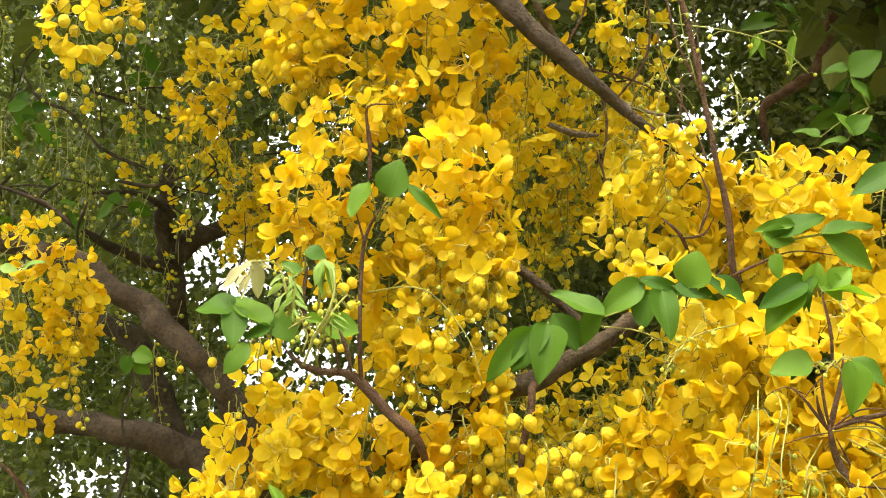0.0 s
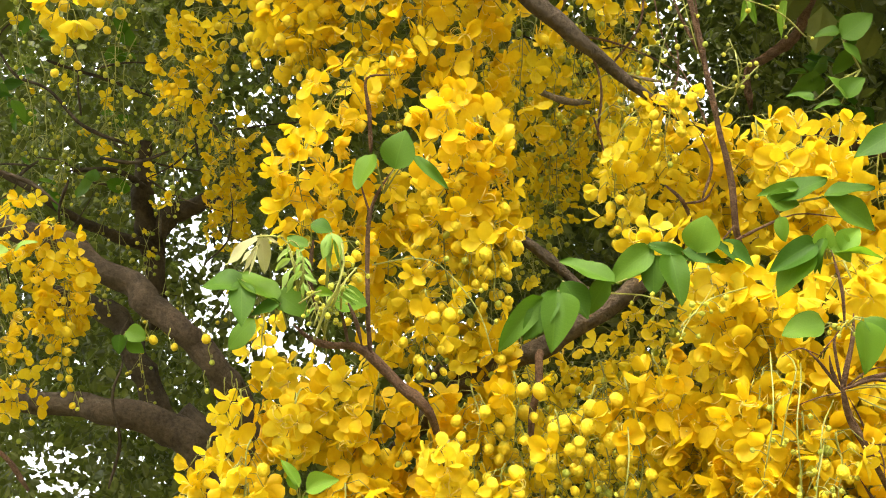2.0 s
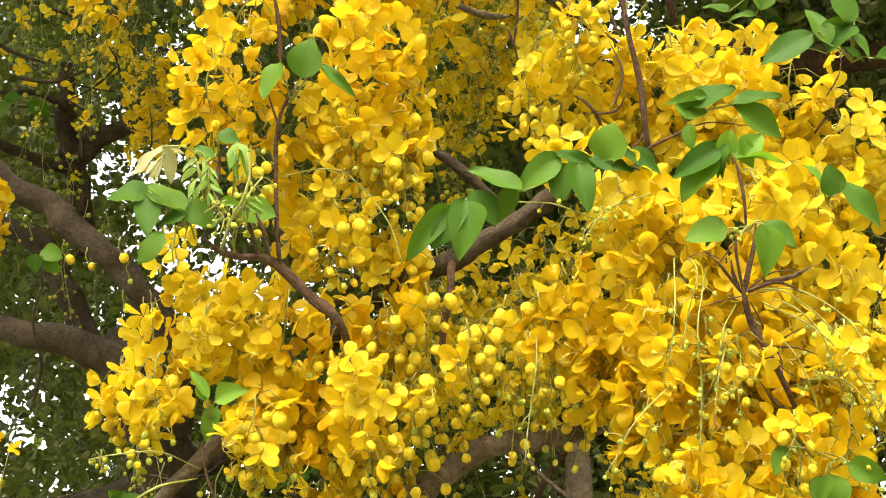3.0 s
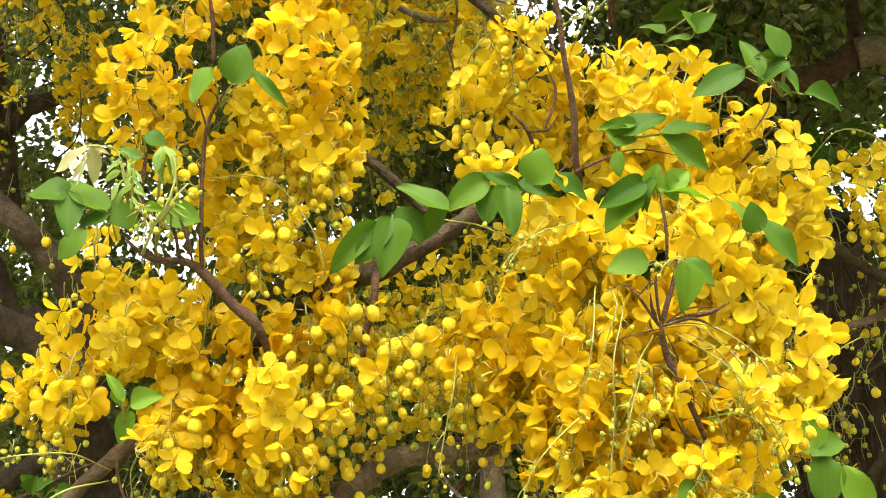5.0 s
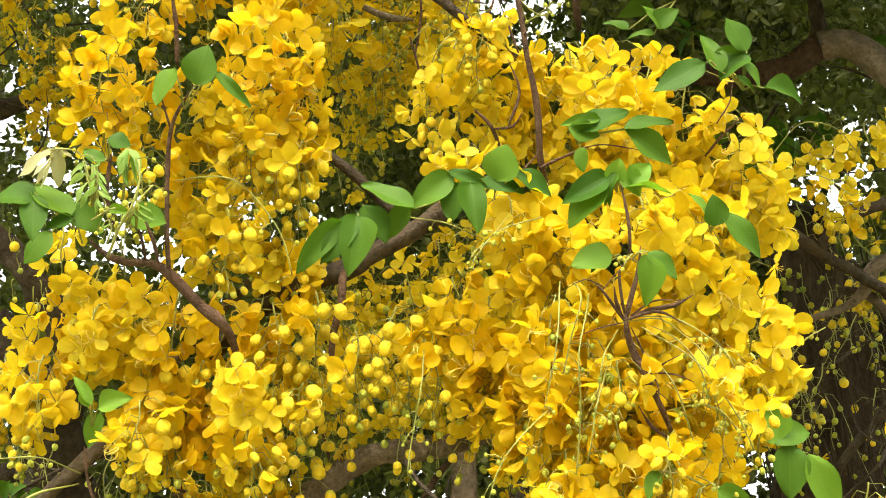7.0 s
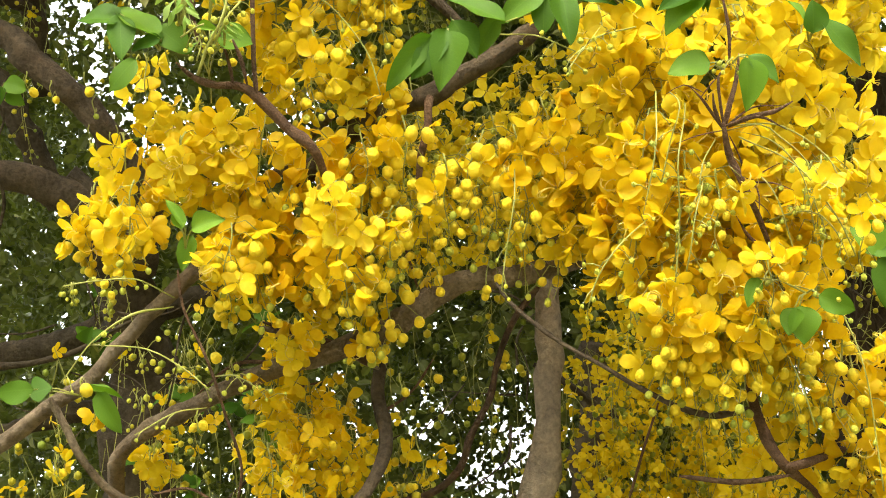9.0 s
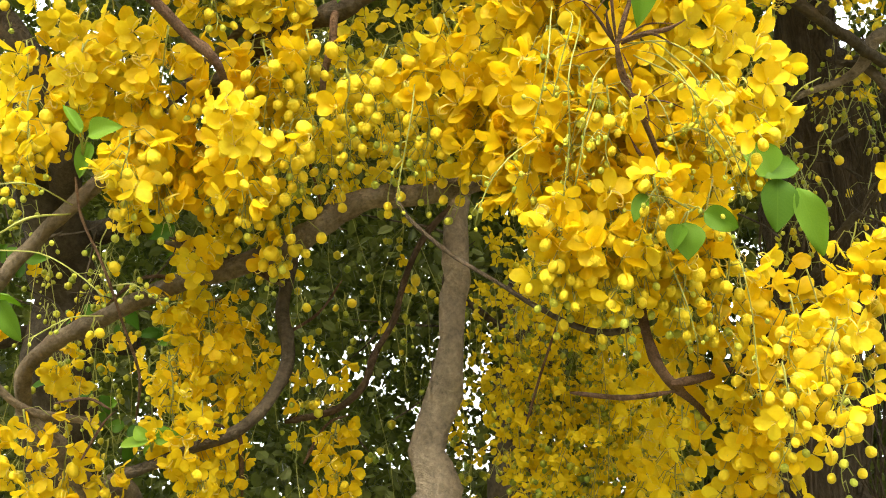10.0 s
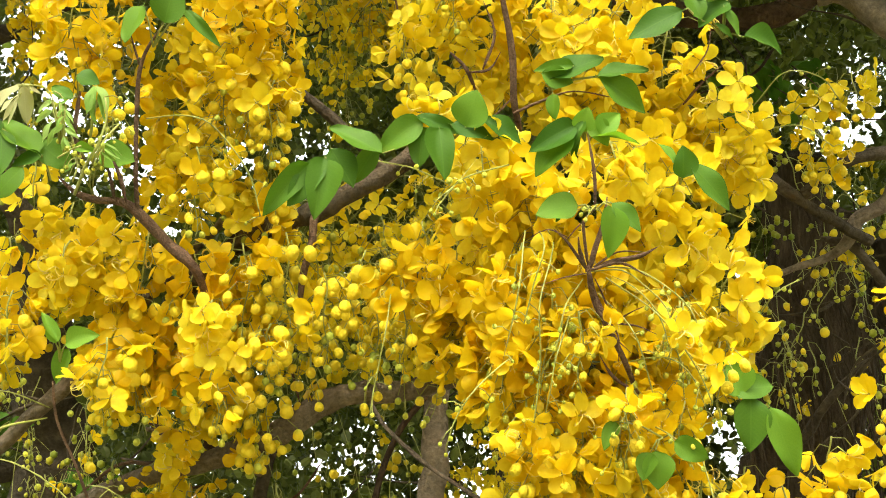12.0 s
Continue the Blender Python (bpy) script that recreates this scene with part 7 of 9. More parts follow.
wood(dark_tree, "limb", [(-0.831, 2.513, 2.137, 0.039), (-0.936, 2.452, 2.236, 0.036), (-1.042, 2.422, 2.27, 0.031), (-1.181, 2.414, 2.293, 0.027), (-1.409, 2.377, 2.306, 0.023)], BARK_WARM)
wood(dark_tree, "limb", [(-1.044, 2.763, 2.302, 0.029), (-1.108, 2.687, 2.445, 0.029), (-1.191, 2.666, 2.582, 0.027), (-1.348, 2.671, 2.645, 0.023)], BARK_DARK)
wood(dark_tree, "branch", [(-1.016, 2.311, 2.088, 0.003), (-0.991, 2.276, 2.17, 0.003), (-1.001, 2.236, 2.25, 0.003), (-0.985, 2.229, 2.318, 0.002), (-0.995, 2.218, 2.361, 0.002), (-0.979, 2.22, 2.41, 0.002)], BARK_DARK)
wood(dark_tree, "limb", [(-1.12, 2.829, 2.613, 0.026), (-1.129, 2.72, 2.769, 0.026), (-1.132, 2.62, 2.879, 0.024), (-1.113, 2.56, 3.0, 0.016)], BARK_DARK)
wood(dark_tree, "branch", [(-1.117, 2.700, 2.778, 0.0173), (-1.184, 2.600, 2.771, 0.0141), (-1.244, 2.500, 2.772, 0.0104), (-1.311, 2.420, 2.802, 0.0075), (-1.404, 2.400, 2.854, 0.0056)], BARK_DARK)
wood(dark_tree, "branch", [(-1.103, 2.620, 2.883, 0.0100), (-1.131, 2.550, 2.896, 0.0077), (-1.177, 2.500, 2.895, 0.0063), (-1.251, 2.450, 2.870, 0.0048)], BARK_DARK)
wood(dark_tree, "limb", [(-1.132, 2.700, 2.798, 0.0246), (-1.062, 2.660, 2.839, 0.0243), (-0.988, 2.620, 2.855, 0.0197), (-0.924, 2.600, 2.870, 0.0139), (-0.854, 2.580, 2.893, 0.0069)], BARK_DARK)
wood(dark_tree, "branch", [(-1.23, 2.005, 2.912, 0.003), (-1.197, 2.031, 2.866, 0.003), (-1.134, 2.051, 2.842, 0.003), (-1.072, 2.089, 2.779, 0.004), (-0.98, 2.118, 2.743, 0.003)], BARK_DARK)
wood(dark_tree, "branch", [(-1.184, 1.931, 2.609, 0.004), (-1.099, 1.955, 2.583, 0.004), (-1.047, 1.979, 2.546, 0.003)], BARK_DARK)
wood(dark_tree, "branch", [(-1.038, 2.121, 2.72, 0.004), (-0.969, 2.135, 2.712, 0.004), (-0.9, 2.133, 2.735, 0.003)], BARK_DARK)
wood(dark_tree, "branch", [(-1.144, 2.06, 2.11, 0.004), (-1.114, 2.076, 2.084, 0.005), (-1.084, 2.102, 2.039, 0.006)], BARK_TWIG)
wood(dark_tree, "branch", [(-1.254, 2.268, 3.055, 0.004), (-1.138, 2.299, 3.024, 0.004), (-1.023, 2.332, 2.987, 0.003)], BARK_DARK)
wood(dark_tree, "limb", [(-1.27, 2.808, 1.946, 0.028), (-1.035, 2.798, 1.994, 0.031), (-0.878, 2.784, 2.056, 0.029), (-0.683, 2.776, 2.091, 0.025)], BARK_MID)
wood(dark_tree, "limb", [(-1.254, 2.997, 1.8, 0.022), (-1.006, 2.983, 1.863, 0.024), (-0.719, 2.992, 1.833, 0.022)], BARK_DARK)
pale_tree = thing("slender_tree", (-0.06, 2.06, 0), "slender tree with a pale grey-brown trunk", "tree", "trees behind")
wood(pale_tree, "trunk", [(-0.06, 2.06, -0.05, 0.06), (-0.04, 2.02, 0.7, 0.045), (-0.03, 1.995, 1.25, 0.038), (-0.016, 1.98, 1.466, 0.034), (-0.022, 1.97, 1.543, 0.029), (-0.002, 1.965, 1.613, 0.026), (0.017, 1.96, 1.693, 0.0205), (0.017, 1.96, 1.765, 0.0215), (0.014, 1.96, 1.839, 0.021), (0.017, 1.96, 1.904, 0.018), (0.04, 1.97, 1.993, 0.013)], BARK_PALE)
wood(pale_tree, "branch", [(-0.249, 1.98, 1.572, 0.005), (-0.174, 1.97, 1.589, 0.0055), (-0.13, 1.96, 1.625, 0.006), (-0.111, 1.955, 1.674, 0.0058), (-0.085, 1.955, 1.723, 0.0056), (-0.067, 1.955, 1.782, 0.0055), (-0.039, 1.95, 1.855, 0.005), (0.007, 1.95, 1.915, 0.005)], BARK_RED)
stout_tree = thing("stout_tree", (0.19, 3.31, 0), "stout brown tree trunk behind the hanging sprays", "tree", "trees behind")
wood(stout_tree, "trunk", [(0.188, 3.306, -0.05, 0.09), (0.19, 3.198, 1.116, 0.062), (0.189, 3.115, 1.483, 0.055), (0.198, 3.06, 1.727, 0.05), (0.21, 2.998, 1.999, 0.035)], BARK_MID)
right_tree = thing("leaning_tree", (0.85, 3.05, 0), "old tree with a dark fibrous trunk and reddish limbs", "tree", "trees behind")
wood(right_tree, "trunk", [(0.849, 3.046, -0.05, 0.15), (0.862, 2.88, 1.506, 0.135), (0.858, 2.759, 1.891, 0.12), (0.862, 2.668, 2.181, 0.11), (0.86, 2.608, 2.373, 0.09), (0.84, 2.552, 2.554, 0.06)], BARK_FIBRE)
# shade and sun on one limb are put into reddish and pale bark
wood(right_tree, "limb", [(0.341, 2.117, 2.702, 0.02), (0.461, 2.124, 2.682, 0.024), (0.566, 2.109, 2.662, 0.023), (0.654, 2.078, 2.661, 0.024), (0.705, 2.050, 2.688, 0.0247)], BARK_RED)
wood(right_tree, "limb", [(0.705, 2.050, 2.688, 0.0247), (0.740, 2.040, 2.690, 0.0258), (0.772, 2.030, 2.673, 0.0268), (0.807, 2.020, 2.637, 0.0278), (0.850, 2.020, 2.602, 0.0278), (0.918, 2.050, 2.562, 0.0293), (1.056, 2.150, 2.503, 0.0319)], BARK_PALE)
wood(right_tree, "limb", [(0.692, 2.093, 2.681, 0.016), (0.722, 2.091, 2.752, 0.014), (0.713, 2.066, 2.898, 0.012)], BARK_DARK)
wood(right_tree, "limb", [(0.483, 1.97, 2.335, 0.008), (0.571, 1.979, 2.308, 0.01), (0.629, 1.99, 2.271, 0.011), (0.685, 2.018, 2.25, 0.01), (0.793, 2.109, 2.226, 0.011)], BARK_DARK)
wood(right_tree, "limb", [(0.639, 1.99, 2.271, 0.008), (0.697, 1.976, 2.318, 0.011), (0.765, 1.968, 2.342, 0.012), (0.893, 2.016, 2.356, 0.014)], BARK_DARK)
wood(right_tree, "limb", [(0.630, 2.130, 2.168, 0.0053), (0.708, 2.120, 2.194, 0.0075), (0.744, 2.100, 2.217, 0.0102), (0.767, 2.080, 2.257, 0.0118), (0.813, 2.070, 2.286, 0.0130), (0.851, 2.060, 2.354, 0.0142), (0.901, 2.060, 2.422, 0.0156), (1.000, 2.100, 2.491, 0.0173)], BARK)
wood(right_tree, "branch", [(0.715, 2.120, 2.234, 0.0064), (0.769, 2.120, 2.218, 0.0086), (0.814, 2.120, 2.160, 0.0097), (0.867, 2.150, 2.084, 0.0109)], BARK_DARK)
wood(right_tree, "branch", [(0.433, 2.037, 3.09, 0.011), (0.393, 2.08, 2.988, 0.011), (0.364, 2.107, 2.921, 0.01), (0.302, 2.119, 2.879, 0.01), (0.265, 2.126, 2.852, 0.008), (0.267, 2.16, 2.782, 0.008)], BARK_TWIG)
wood(right_tree, "branch", [(0.839, 2.272, 2.041, 0.008), (0.784, 2.345, 1.977, 0.009), (0.735, 2.425, 1.889, 0.01)], BARK_DARK)
wood(right_tree, "limb", [(1.212, 3.018, 1.603, 0.085), (1.195, 2.956, 1.874, 0.083), (1.173, 2.906, 2.091, 0.075), (1.138, 2.864, 2.28, 0.065), (1.118, 2.828, 2.442, 0.05)], BARK_FIBRE)
raceme(right_tree, (0.862, 2.346, 2.508), (0.83, 2.374, 2.419), 0.064, 1, 5, 0.76, 258, open_to=0.5, bud_size=0.85, bud_from=0.05)
raceme(right_tree, (0.712, 2.455, 2.215), (0.706, 2.479, 2.137), 0.065, 0, 5, 0.76, 259, open_to=0.5, bud_size=0.86, bud_from=0.05)
raceme(right_tree, (0.9, 2.166, 2.363), (0.865, 2.192, 2.279), 0.059, 0, 5, 0.76, 260, open_to=0.5, bud_size=0.93, bud_from=0.05)
raceme(right_tree, (0.843, 2.326, 2.013), (0.887, 2.353, 1.929), 0.060, 0, 5, 0.76, 261, open_to=0.5, bud_size=0.66, bud_from=0.05)
raceme(right_tree, (0.77, 2.408, 2.101), (0.781, 2.442, 1.991), 0.062, 0, 6, 0.76, 262, open_to=0.5, bud_size=0.69, bud_from=0.05)
raceme(right_tree, (0.712, 2.234, 2.122), (0.679, 2.264, 2.028), 0.058, 0, 4, 0.76, 263, open_to=0.5, bud_size=0.93, bud_from=0.05)
raceme(right_tree, (0.744, 2.251, 2.27), (0.751, 2.28, 2.177), 0.060, 0, 7, 0.76, 264, open_to=0.5, bud_size=0.57, bud_from=0.05)
raceme(right_tree, (0.744, 2.494, 2.047), (0.71, 2.534, 1.921), 0.064, 1, 6, 0.76, 265, open_to=0.5, bud_size=0.75, bud_from=0.05)
raceme(right_tree, (0.948, 2.343, 2.38), (0.945, 2.378, 2.269), 0.063, 0, 6, 0.76, 266, open_to=0.5, bud_size=0.56, bud_from=0.05)
raceme(right_tree, (0.98, 2.358, 2.471), (0.962, 2.394, 2.357), 0.064, 0, 6, 0.76, 267, open_to=0.5, bud_size=0.92, bud_from=0.05)
raceme(right_tree, (0.769, 2.152, 2.285), (0.75, 2.175, 2.213), 0.058, 0, 6, 0.76, 268, open_to=0.5, bud_size=0.95, bud_from=0.05)
raceme(right_tree, (0.688, 2.208, 2.435), (0.742, 2.24, 2.334), 0.060, 0, 6, 0.76, 269, open_to=0.5, bud_size=0.88, bud_from=0.05)
raceme(right_tree, (0.739, 2.154, 2.233), (0.694, 2.193, 2.109), 0.057, 1, 6, 0.76, 270, open_to=0.5, bud_size=0.89, bud_from=0.05)
raceme(right_tree, (0.715, 2.419, 2.147), (0.767, 2.454, 2.033), 0.063, 0, 5, 0.76, 271, open_to=0.5, bud_size=0.72, bud_from=0.05)
raceme(right_tree, (0.739, 2.498, 2.105), (0.716, 2.53, 2.002), 0.065, 0, 7, 0.76, 272, open_to=0.5, bud_size=0.93, bud_from=0.05)
raceme(right_tree, (0.898, 2.388, 2.358), (0.873, 2.421, 2.255), 0.064, 0, 7, 0.76, 273, open_to=0.5, bud_size=0.88, bud_from=0.05)
raceme(right_tree, (0.775, 2.163, 2.354), (0.822, 2.201, 2.232), 0.058, 1, 6, 0.76, 274, open_to=0.5, bud_size=0.76, bud_from=0.05)
raceme(right_tree, (0.799, 2.259, 2.224), (0.752, 2.296, 2.103), 0.060, 0, 6, 0.76, 275, open_to=0.5, bud_size=0.7, bud_from=0.05)
raceme(right_tree, (0.88, 2.322, 2.356), (0.879, 2.361, 2.233), 0.062, 0, 6, 0.76, 276, open_to=0.5, bud_size=0.81, bud_from=0.05)
raceme(right_tree, (0.839, 2.277, 2.482), (0.845, 2.303, 2.399), 0.062, 1, 6, 0.76, 277, open_to=0.5, bud_size=0.88, bud_from=0.05)
raceme(right_tree, (0.87, 2.413, 2.113), (0.853, 2.449, 1.999), 0.063, 1, 6, 0.76, 278, open_to=0.5, bud_size=0.92, bud_from=0.05)
raceme(right_tree, (0.688, 2.305, 2.055), (0.683, 2.332, 1.967), 0.060, 0, 5, 0.76, 279, open_to=0.5, bud_size=0.63, bud_from=0.05)
raceme(tree, (-0.142, 2.316, 2.853), (-0.15, 2.382, 2.71), 0.055, 1, 10, 0.85, 280, open_to=0.4, bud_size=0.6, bud_from=0.1)
raceme(tree, (0.031, 2.228, 2.95), (0.038, 2.308, 2.783), 0.054, 3, 12, 0.85, 281, open_to=0.4, bud_size=0.63, bud_from=0.1)
raceme(tree, (-0.224, 1.998, 2.969), (-0.229, 2.091, 2.769), 0.050, 3, 10, 0.85, 282, open_to=0.4, bud_size=0.61, bud_from=0.1)
raceme(tree, (-0.219, 2.011, 2.842), (-0.227, 2.069, 2.717), 0.049, 1, 10, 0.85, 283, open_to=0.4, bud_size=0.57, bud_from=0.1)
raceme(tree, (-0.082, 1.992, 2.849), (-0.088, 2.083, 2.654), 0.048, 0, 11, 0.85, 284, open_to=0.4, bud_size=0.63, bud_from=0.1)
raceme(tree, (-0.137, 2.313, 3.091), (-0.131, 2.433, 2.837), 0.057, 3, 13, 0.85, 285, open_to=0.4, bud_size=0.69, bud_from=0.1)
raceme(tree, (-0.082, 2.347, 3.136), (-0.091, 2.445, 2.925), 0.058, 1, 13, 0.85, 286, open_to=0.4, bud_size=0.65, bud_from=0.1)
raceme(tree, (-0.119, 2.079, 2.737), (-0.119, 2.156, 2.574), 0.049, 3, 14, 0.85, 287, open_to=0.4, bud_size=0.59, bud_from=0.1)
raceme(tree, (0.042, 2.456, 2.872), (0.041, 2.543, 2.686), 0.057, 0, 14, 0.85, 288, open_to=0.4, bud_size=0.48, bud_from=0.1)
raceme(tree, (-0.079, 2.378, 3), (-0.092, 2.482, 2.776), 0.057, 1, 14, 0.85, 289, open_to=0.4, bud_size=0.56, bud_from=0.1)
raceme(tree, (-0.185, 2.337, 3.139), (-0.177, 2.428, 2.947), 0.058, 0, 12, 0.85, 290, open_to=0.4, bud_size=0.64, bud_from=0.1)
raceme(tree, (-0.151, 2.058, 2.967), (-0.166, 2.169, 2.727), 0.051, 1, 10, 0.85, 291, open_to=0.4, bud_size=0.57, bud_from=0.1)
raceme(tree, (-0.216, 2.315, 2.964), (-0.22, 2.397, 2.789), 0.056, 1, 8, 0.85, 292, open_to=0.4, bud_size=0.57, bud_from=0.1)
raceme(tree, (-0.078, 2.143, 3.025), (-0.081, 2.205, 2.893), 0.053, 0, 12, 0.85, 293, open_to=0.4, bud_size=0.52, bud_from=0.1)
raceme(dark_tree, (-1.049, 2.157, 3.012), (-1.049, 2.258, 2.797), 0.056, 0, 9, 0.66, 294, open_to=0.4, bud_size=0.55, bud_from=0.05)
raceme(dark_tree, (-1.169, 2.063, 2.923), (-1.176, 2.141, 2.756), 0.053, 2, 11, 0.66, 295, open_to=0.4, bud_size=0.48, bud_from=0.05)
raceme(dark_tree, (-0.927, 2.072, 2.888), (-0.941, 2.145, 2.729), 0.052, 0, 14, 0.66, 296, open_to=0.4, bud_size=0.51, bud_from=0.05)
raceme(dark_tree, (-1.362, 2.166, 2.859), (-1.368, 2.265, 2.649), 0.055, 2, 15, 0.66, 297, open_to=0.4, bud_size=0.57, bud_from=0.05)
raceme(dark_tree, (-1.076, 1.948, 2.919), (-1.071, 2.018, 2.772), 0.051, 0, 11, 0.66, 298, open_to=0.4, bud_size=0.56, bud_from=0.05)
raceme(dark_tree, (-1.031, 2.221, 3.078), (-1.041, 2.336, 2.832), 0.057, 0, 10, 0.66, 299, open_to=0.4, bud_size=0.5, bud_from=0.05)
raceme(dark_tree, (-1.051, 2.094, 2.958), (-1.058, 2.164, 2.808), 0.054, 0, 9, 0.66, 300, open_to=0.4, bud_size=0.54, bud_from=0.05)
raceme(dark_tree, (-1.14, 1.898, 3.05), (-1.154, 2.009, 2.809), 0.051, 2, 9, 0.66, 301, open_to=0.4, bud_size=0.59, bud_from=0.05)
raceme(dark_tree, (-0.978, 2.038, 3.169), (-0.973, 2.114, 3.009), 0.054, 0, 14, 0.66, 302, open_to=0.4, bud_size=0.57, bud_from=0.05)
raceme(dark_tree, (-0.762, 1.996, 2.776), (-0.766, 2.063, 2.634), 0.050, 0, 9, 0.66, 303, open_to=0.4, bud_size=0.53, bud_from=0.05)
raceme(dark_tree, (-1.185, 1.784, 2.954), (-1.19, 1.842, 2.828), 0.048, 0, 14, 0.66, 304, open_to=0.4, bud_size=0.49, bud_from=0.05)
raceme(dark_tree, (-0.991, 1.965, 3.135), (-1.004, 2.065, 2.92), 0.053, 0, 14, 0.66, 305, open_to=0.4, bud_size=0.48, bud_from=0.05)
raceme(dark_tree, (-1.291, 2.071, 2.844), (-1.303, 2.168, 2.634), 0.053, 0, 11, 0.66, 306, open_to=0.4, bud_size=0.43, bud_from=0.05)
raceme(tree, (-0.72, 2.53, 1.784), (-0.728, 2.593, 1.518), 0.046, 0, 8, 0.85, 307, open_to=0.4, bud_size=0.58, bud_from=0.1)
raceme(tree, (-0.756, 2.45, 1.814), (-0.754, 2.479, 1.691), 0.045, 0, 5, 0.85, 308, open_to=0.4, bud_size=0.53, bud_from=0.1)
raceme(tree, (-0.442, 2.153, 1.861), (-0.446, 2.207, 1.634), 0.040, 1, 5, 0.85, 309, open_to=0.4, bud_size=0.54, bud_from=0.1)
raceme(tree, (-0.57, 2.525, 1.776), (-0.563, 2.568, 1.596), 0.046, 1, 5, 0.85, 310, open_to=0.4, bud_size=0.42, bud_from=0.1)
raceme(tree, (-0.049, 2.295, 1.851), (-0.058, 2.343, 1.648), 0.042, 0, 7, 0.85, 311, open_to=0.4, bud_size=0.48, bud_from=0.1)
raceme(tree, (-0.343, 2.505, 1.945), (-0.347, 2.537, 1.81), 0.046, 1, 7, 0.85, 312, open_to=0.4, bud_size=0.6, bud_from=0.1)
raceme(tree, (-0.502, 2.416, 1.759), (-0.505, 2.463, 1.563), 0.044, 1, 6, 0.85, 313, open_to=0.4, bud_size=0.5, bud_from=0.1)
raceme(tree, (-0.867, 2.504, 2.065), (-0.875, 2.532, 1.945), 0.047, 0, 10, 0.85, 314, open_to=0.4, bud_size=0.59, bud_from=0.1)
raceme(tree, (-0.885, 2.313, 1.872), (-0.88, 2.359, 1.678), 0.043, 0, 8, 0.85, 315, open_to=0.4, bud_size=0.42, bud_from=0.1)
raceme(tree, (-0.808, 2.51, 2.02), (-0.813, 2.552, 1.845), 0.047, 0, 9, 0.85, 316, open_to=0.4, bud_size=0.46, bud_from=0.1)
raceme(tree, (-0.636, 2.318, 1.972), (-0.643, 2.351, 1.832), 0.043, 0, 7, 0.85, 317, open_to=0.4, bud_size=0.63, bud_from=0.1)
raceme(tree, (-0.553, 2.372, 1.726), (-0.552, 2.42, 1.522), 0.043, 0, 5, 0.85, 318, open_to=0.4, bud_size=0.6, bud_from=0.1)
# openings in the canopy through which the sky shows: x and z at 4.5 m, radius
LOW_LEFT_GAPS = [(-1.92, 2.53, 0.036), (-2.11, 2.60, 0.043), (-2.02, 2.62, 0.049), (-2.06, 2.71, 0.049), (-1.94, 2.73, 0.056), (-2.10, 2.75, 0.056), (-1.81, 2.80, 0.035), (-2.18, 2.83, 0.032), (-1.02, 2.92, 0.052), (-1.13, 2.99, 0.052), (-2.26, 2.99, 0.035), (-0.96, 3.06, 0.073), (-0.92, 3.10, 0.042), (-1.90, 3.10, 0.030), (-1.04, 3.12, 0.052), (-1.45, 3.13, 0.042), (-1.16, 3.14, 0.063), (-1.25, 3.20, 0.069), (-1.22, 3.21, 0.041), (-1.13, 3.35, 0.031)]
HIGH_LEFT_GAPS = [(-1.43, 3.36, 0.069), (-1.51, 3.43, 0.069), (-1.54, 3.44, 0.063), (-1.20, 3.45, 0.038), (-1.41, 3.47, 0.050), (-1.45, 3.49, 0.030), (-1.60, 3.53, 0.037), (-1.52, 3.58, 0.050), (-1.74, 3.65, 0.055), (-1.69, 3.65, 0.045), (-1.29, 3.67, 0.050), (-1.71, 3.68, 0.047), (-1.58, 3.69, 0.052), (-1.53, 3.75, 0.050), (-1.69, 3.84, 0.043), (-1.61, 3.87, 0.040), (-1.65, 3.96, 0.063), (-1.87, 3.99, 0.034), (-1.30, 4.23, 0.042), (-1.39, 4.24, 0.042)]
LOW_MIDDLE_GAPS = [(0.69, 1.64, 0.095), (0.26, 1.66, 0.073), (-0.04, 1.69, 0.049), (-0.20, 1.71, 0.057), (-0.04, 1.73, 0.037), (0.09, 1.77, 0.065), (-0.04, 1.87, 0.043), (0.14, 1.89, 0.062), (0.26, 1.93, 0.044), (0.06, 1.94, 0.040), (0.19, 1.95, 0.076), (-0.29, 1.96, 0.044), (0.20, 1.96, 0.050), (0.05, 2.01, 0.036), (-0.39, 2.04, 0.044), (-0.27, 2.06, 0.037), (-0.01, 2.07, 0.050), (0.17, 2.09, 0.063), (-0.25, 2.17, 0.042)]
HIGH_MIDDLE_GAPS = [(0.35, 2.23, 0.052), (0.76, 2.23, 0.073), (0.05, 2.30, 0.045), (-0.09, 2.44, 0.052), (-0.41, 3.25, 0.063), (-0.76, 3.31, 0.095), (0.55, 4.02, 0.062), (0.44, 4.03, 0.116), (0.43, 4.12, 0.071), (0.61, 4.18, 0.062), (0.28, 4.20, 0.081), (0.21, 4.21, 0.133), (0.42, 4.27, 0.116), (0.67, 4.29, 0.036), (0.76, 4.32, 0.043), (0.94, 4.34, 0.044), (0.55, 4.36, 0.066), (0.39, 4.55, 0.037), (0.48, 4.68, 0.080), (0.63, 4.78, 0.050)]
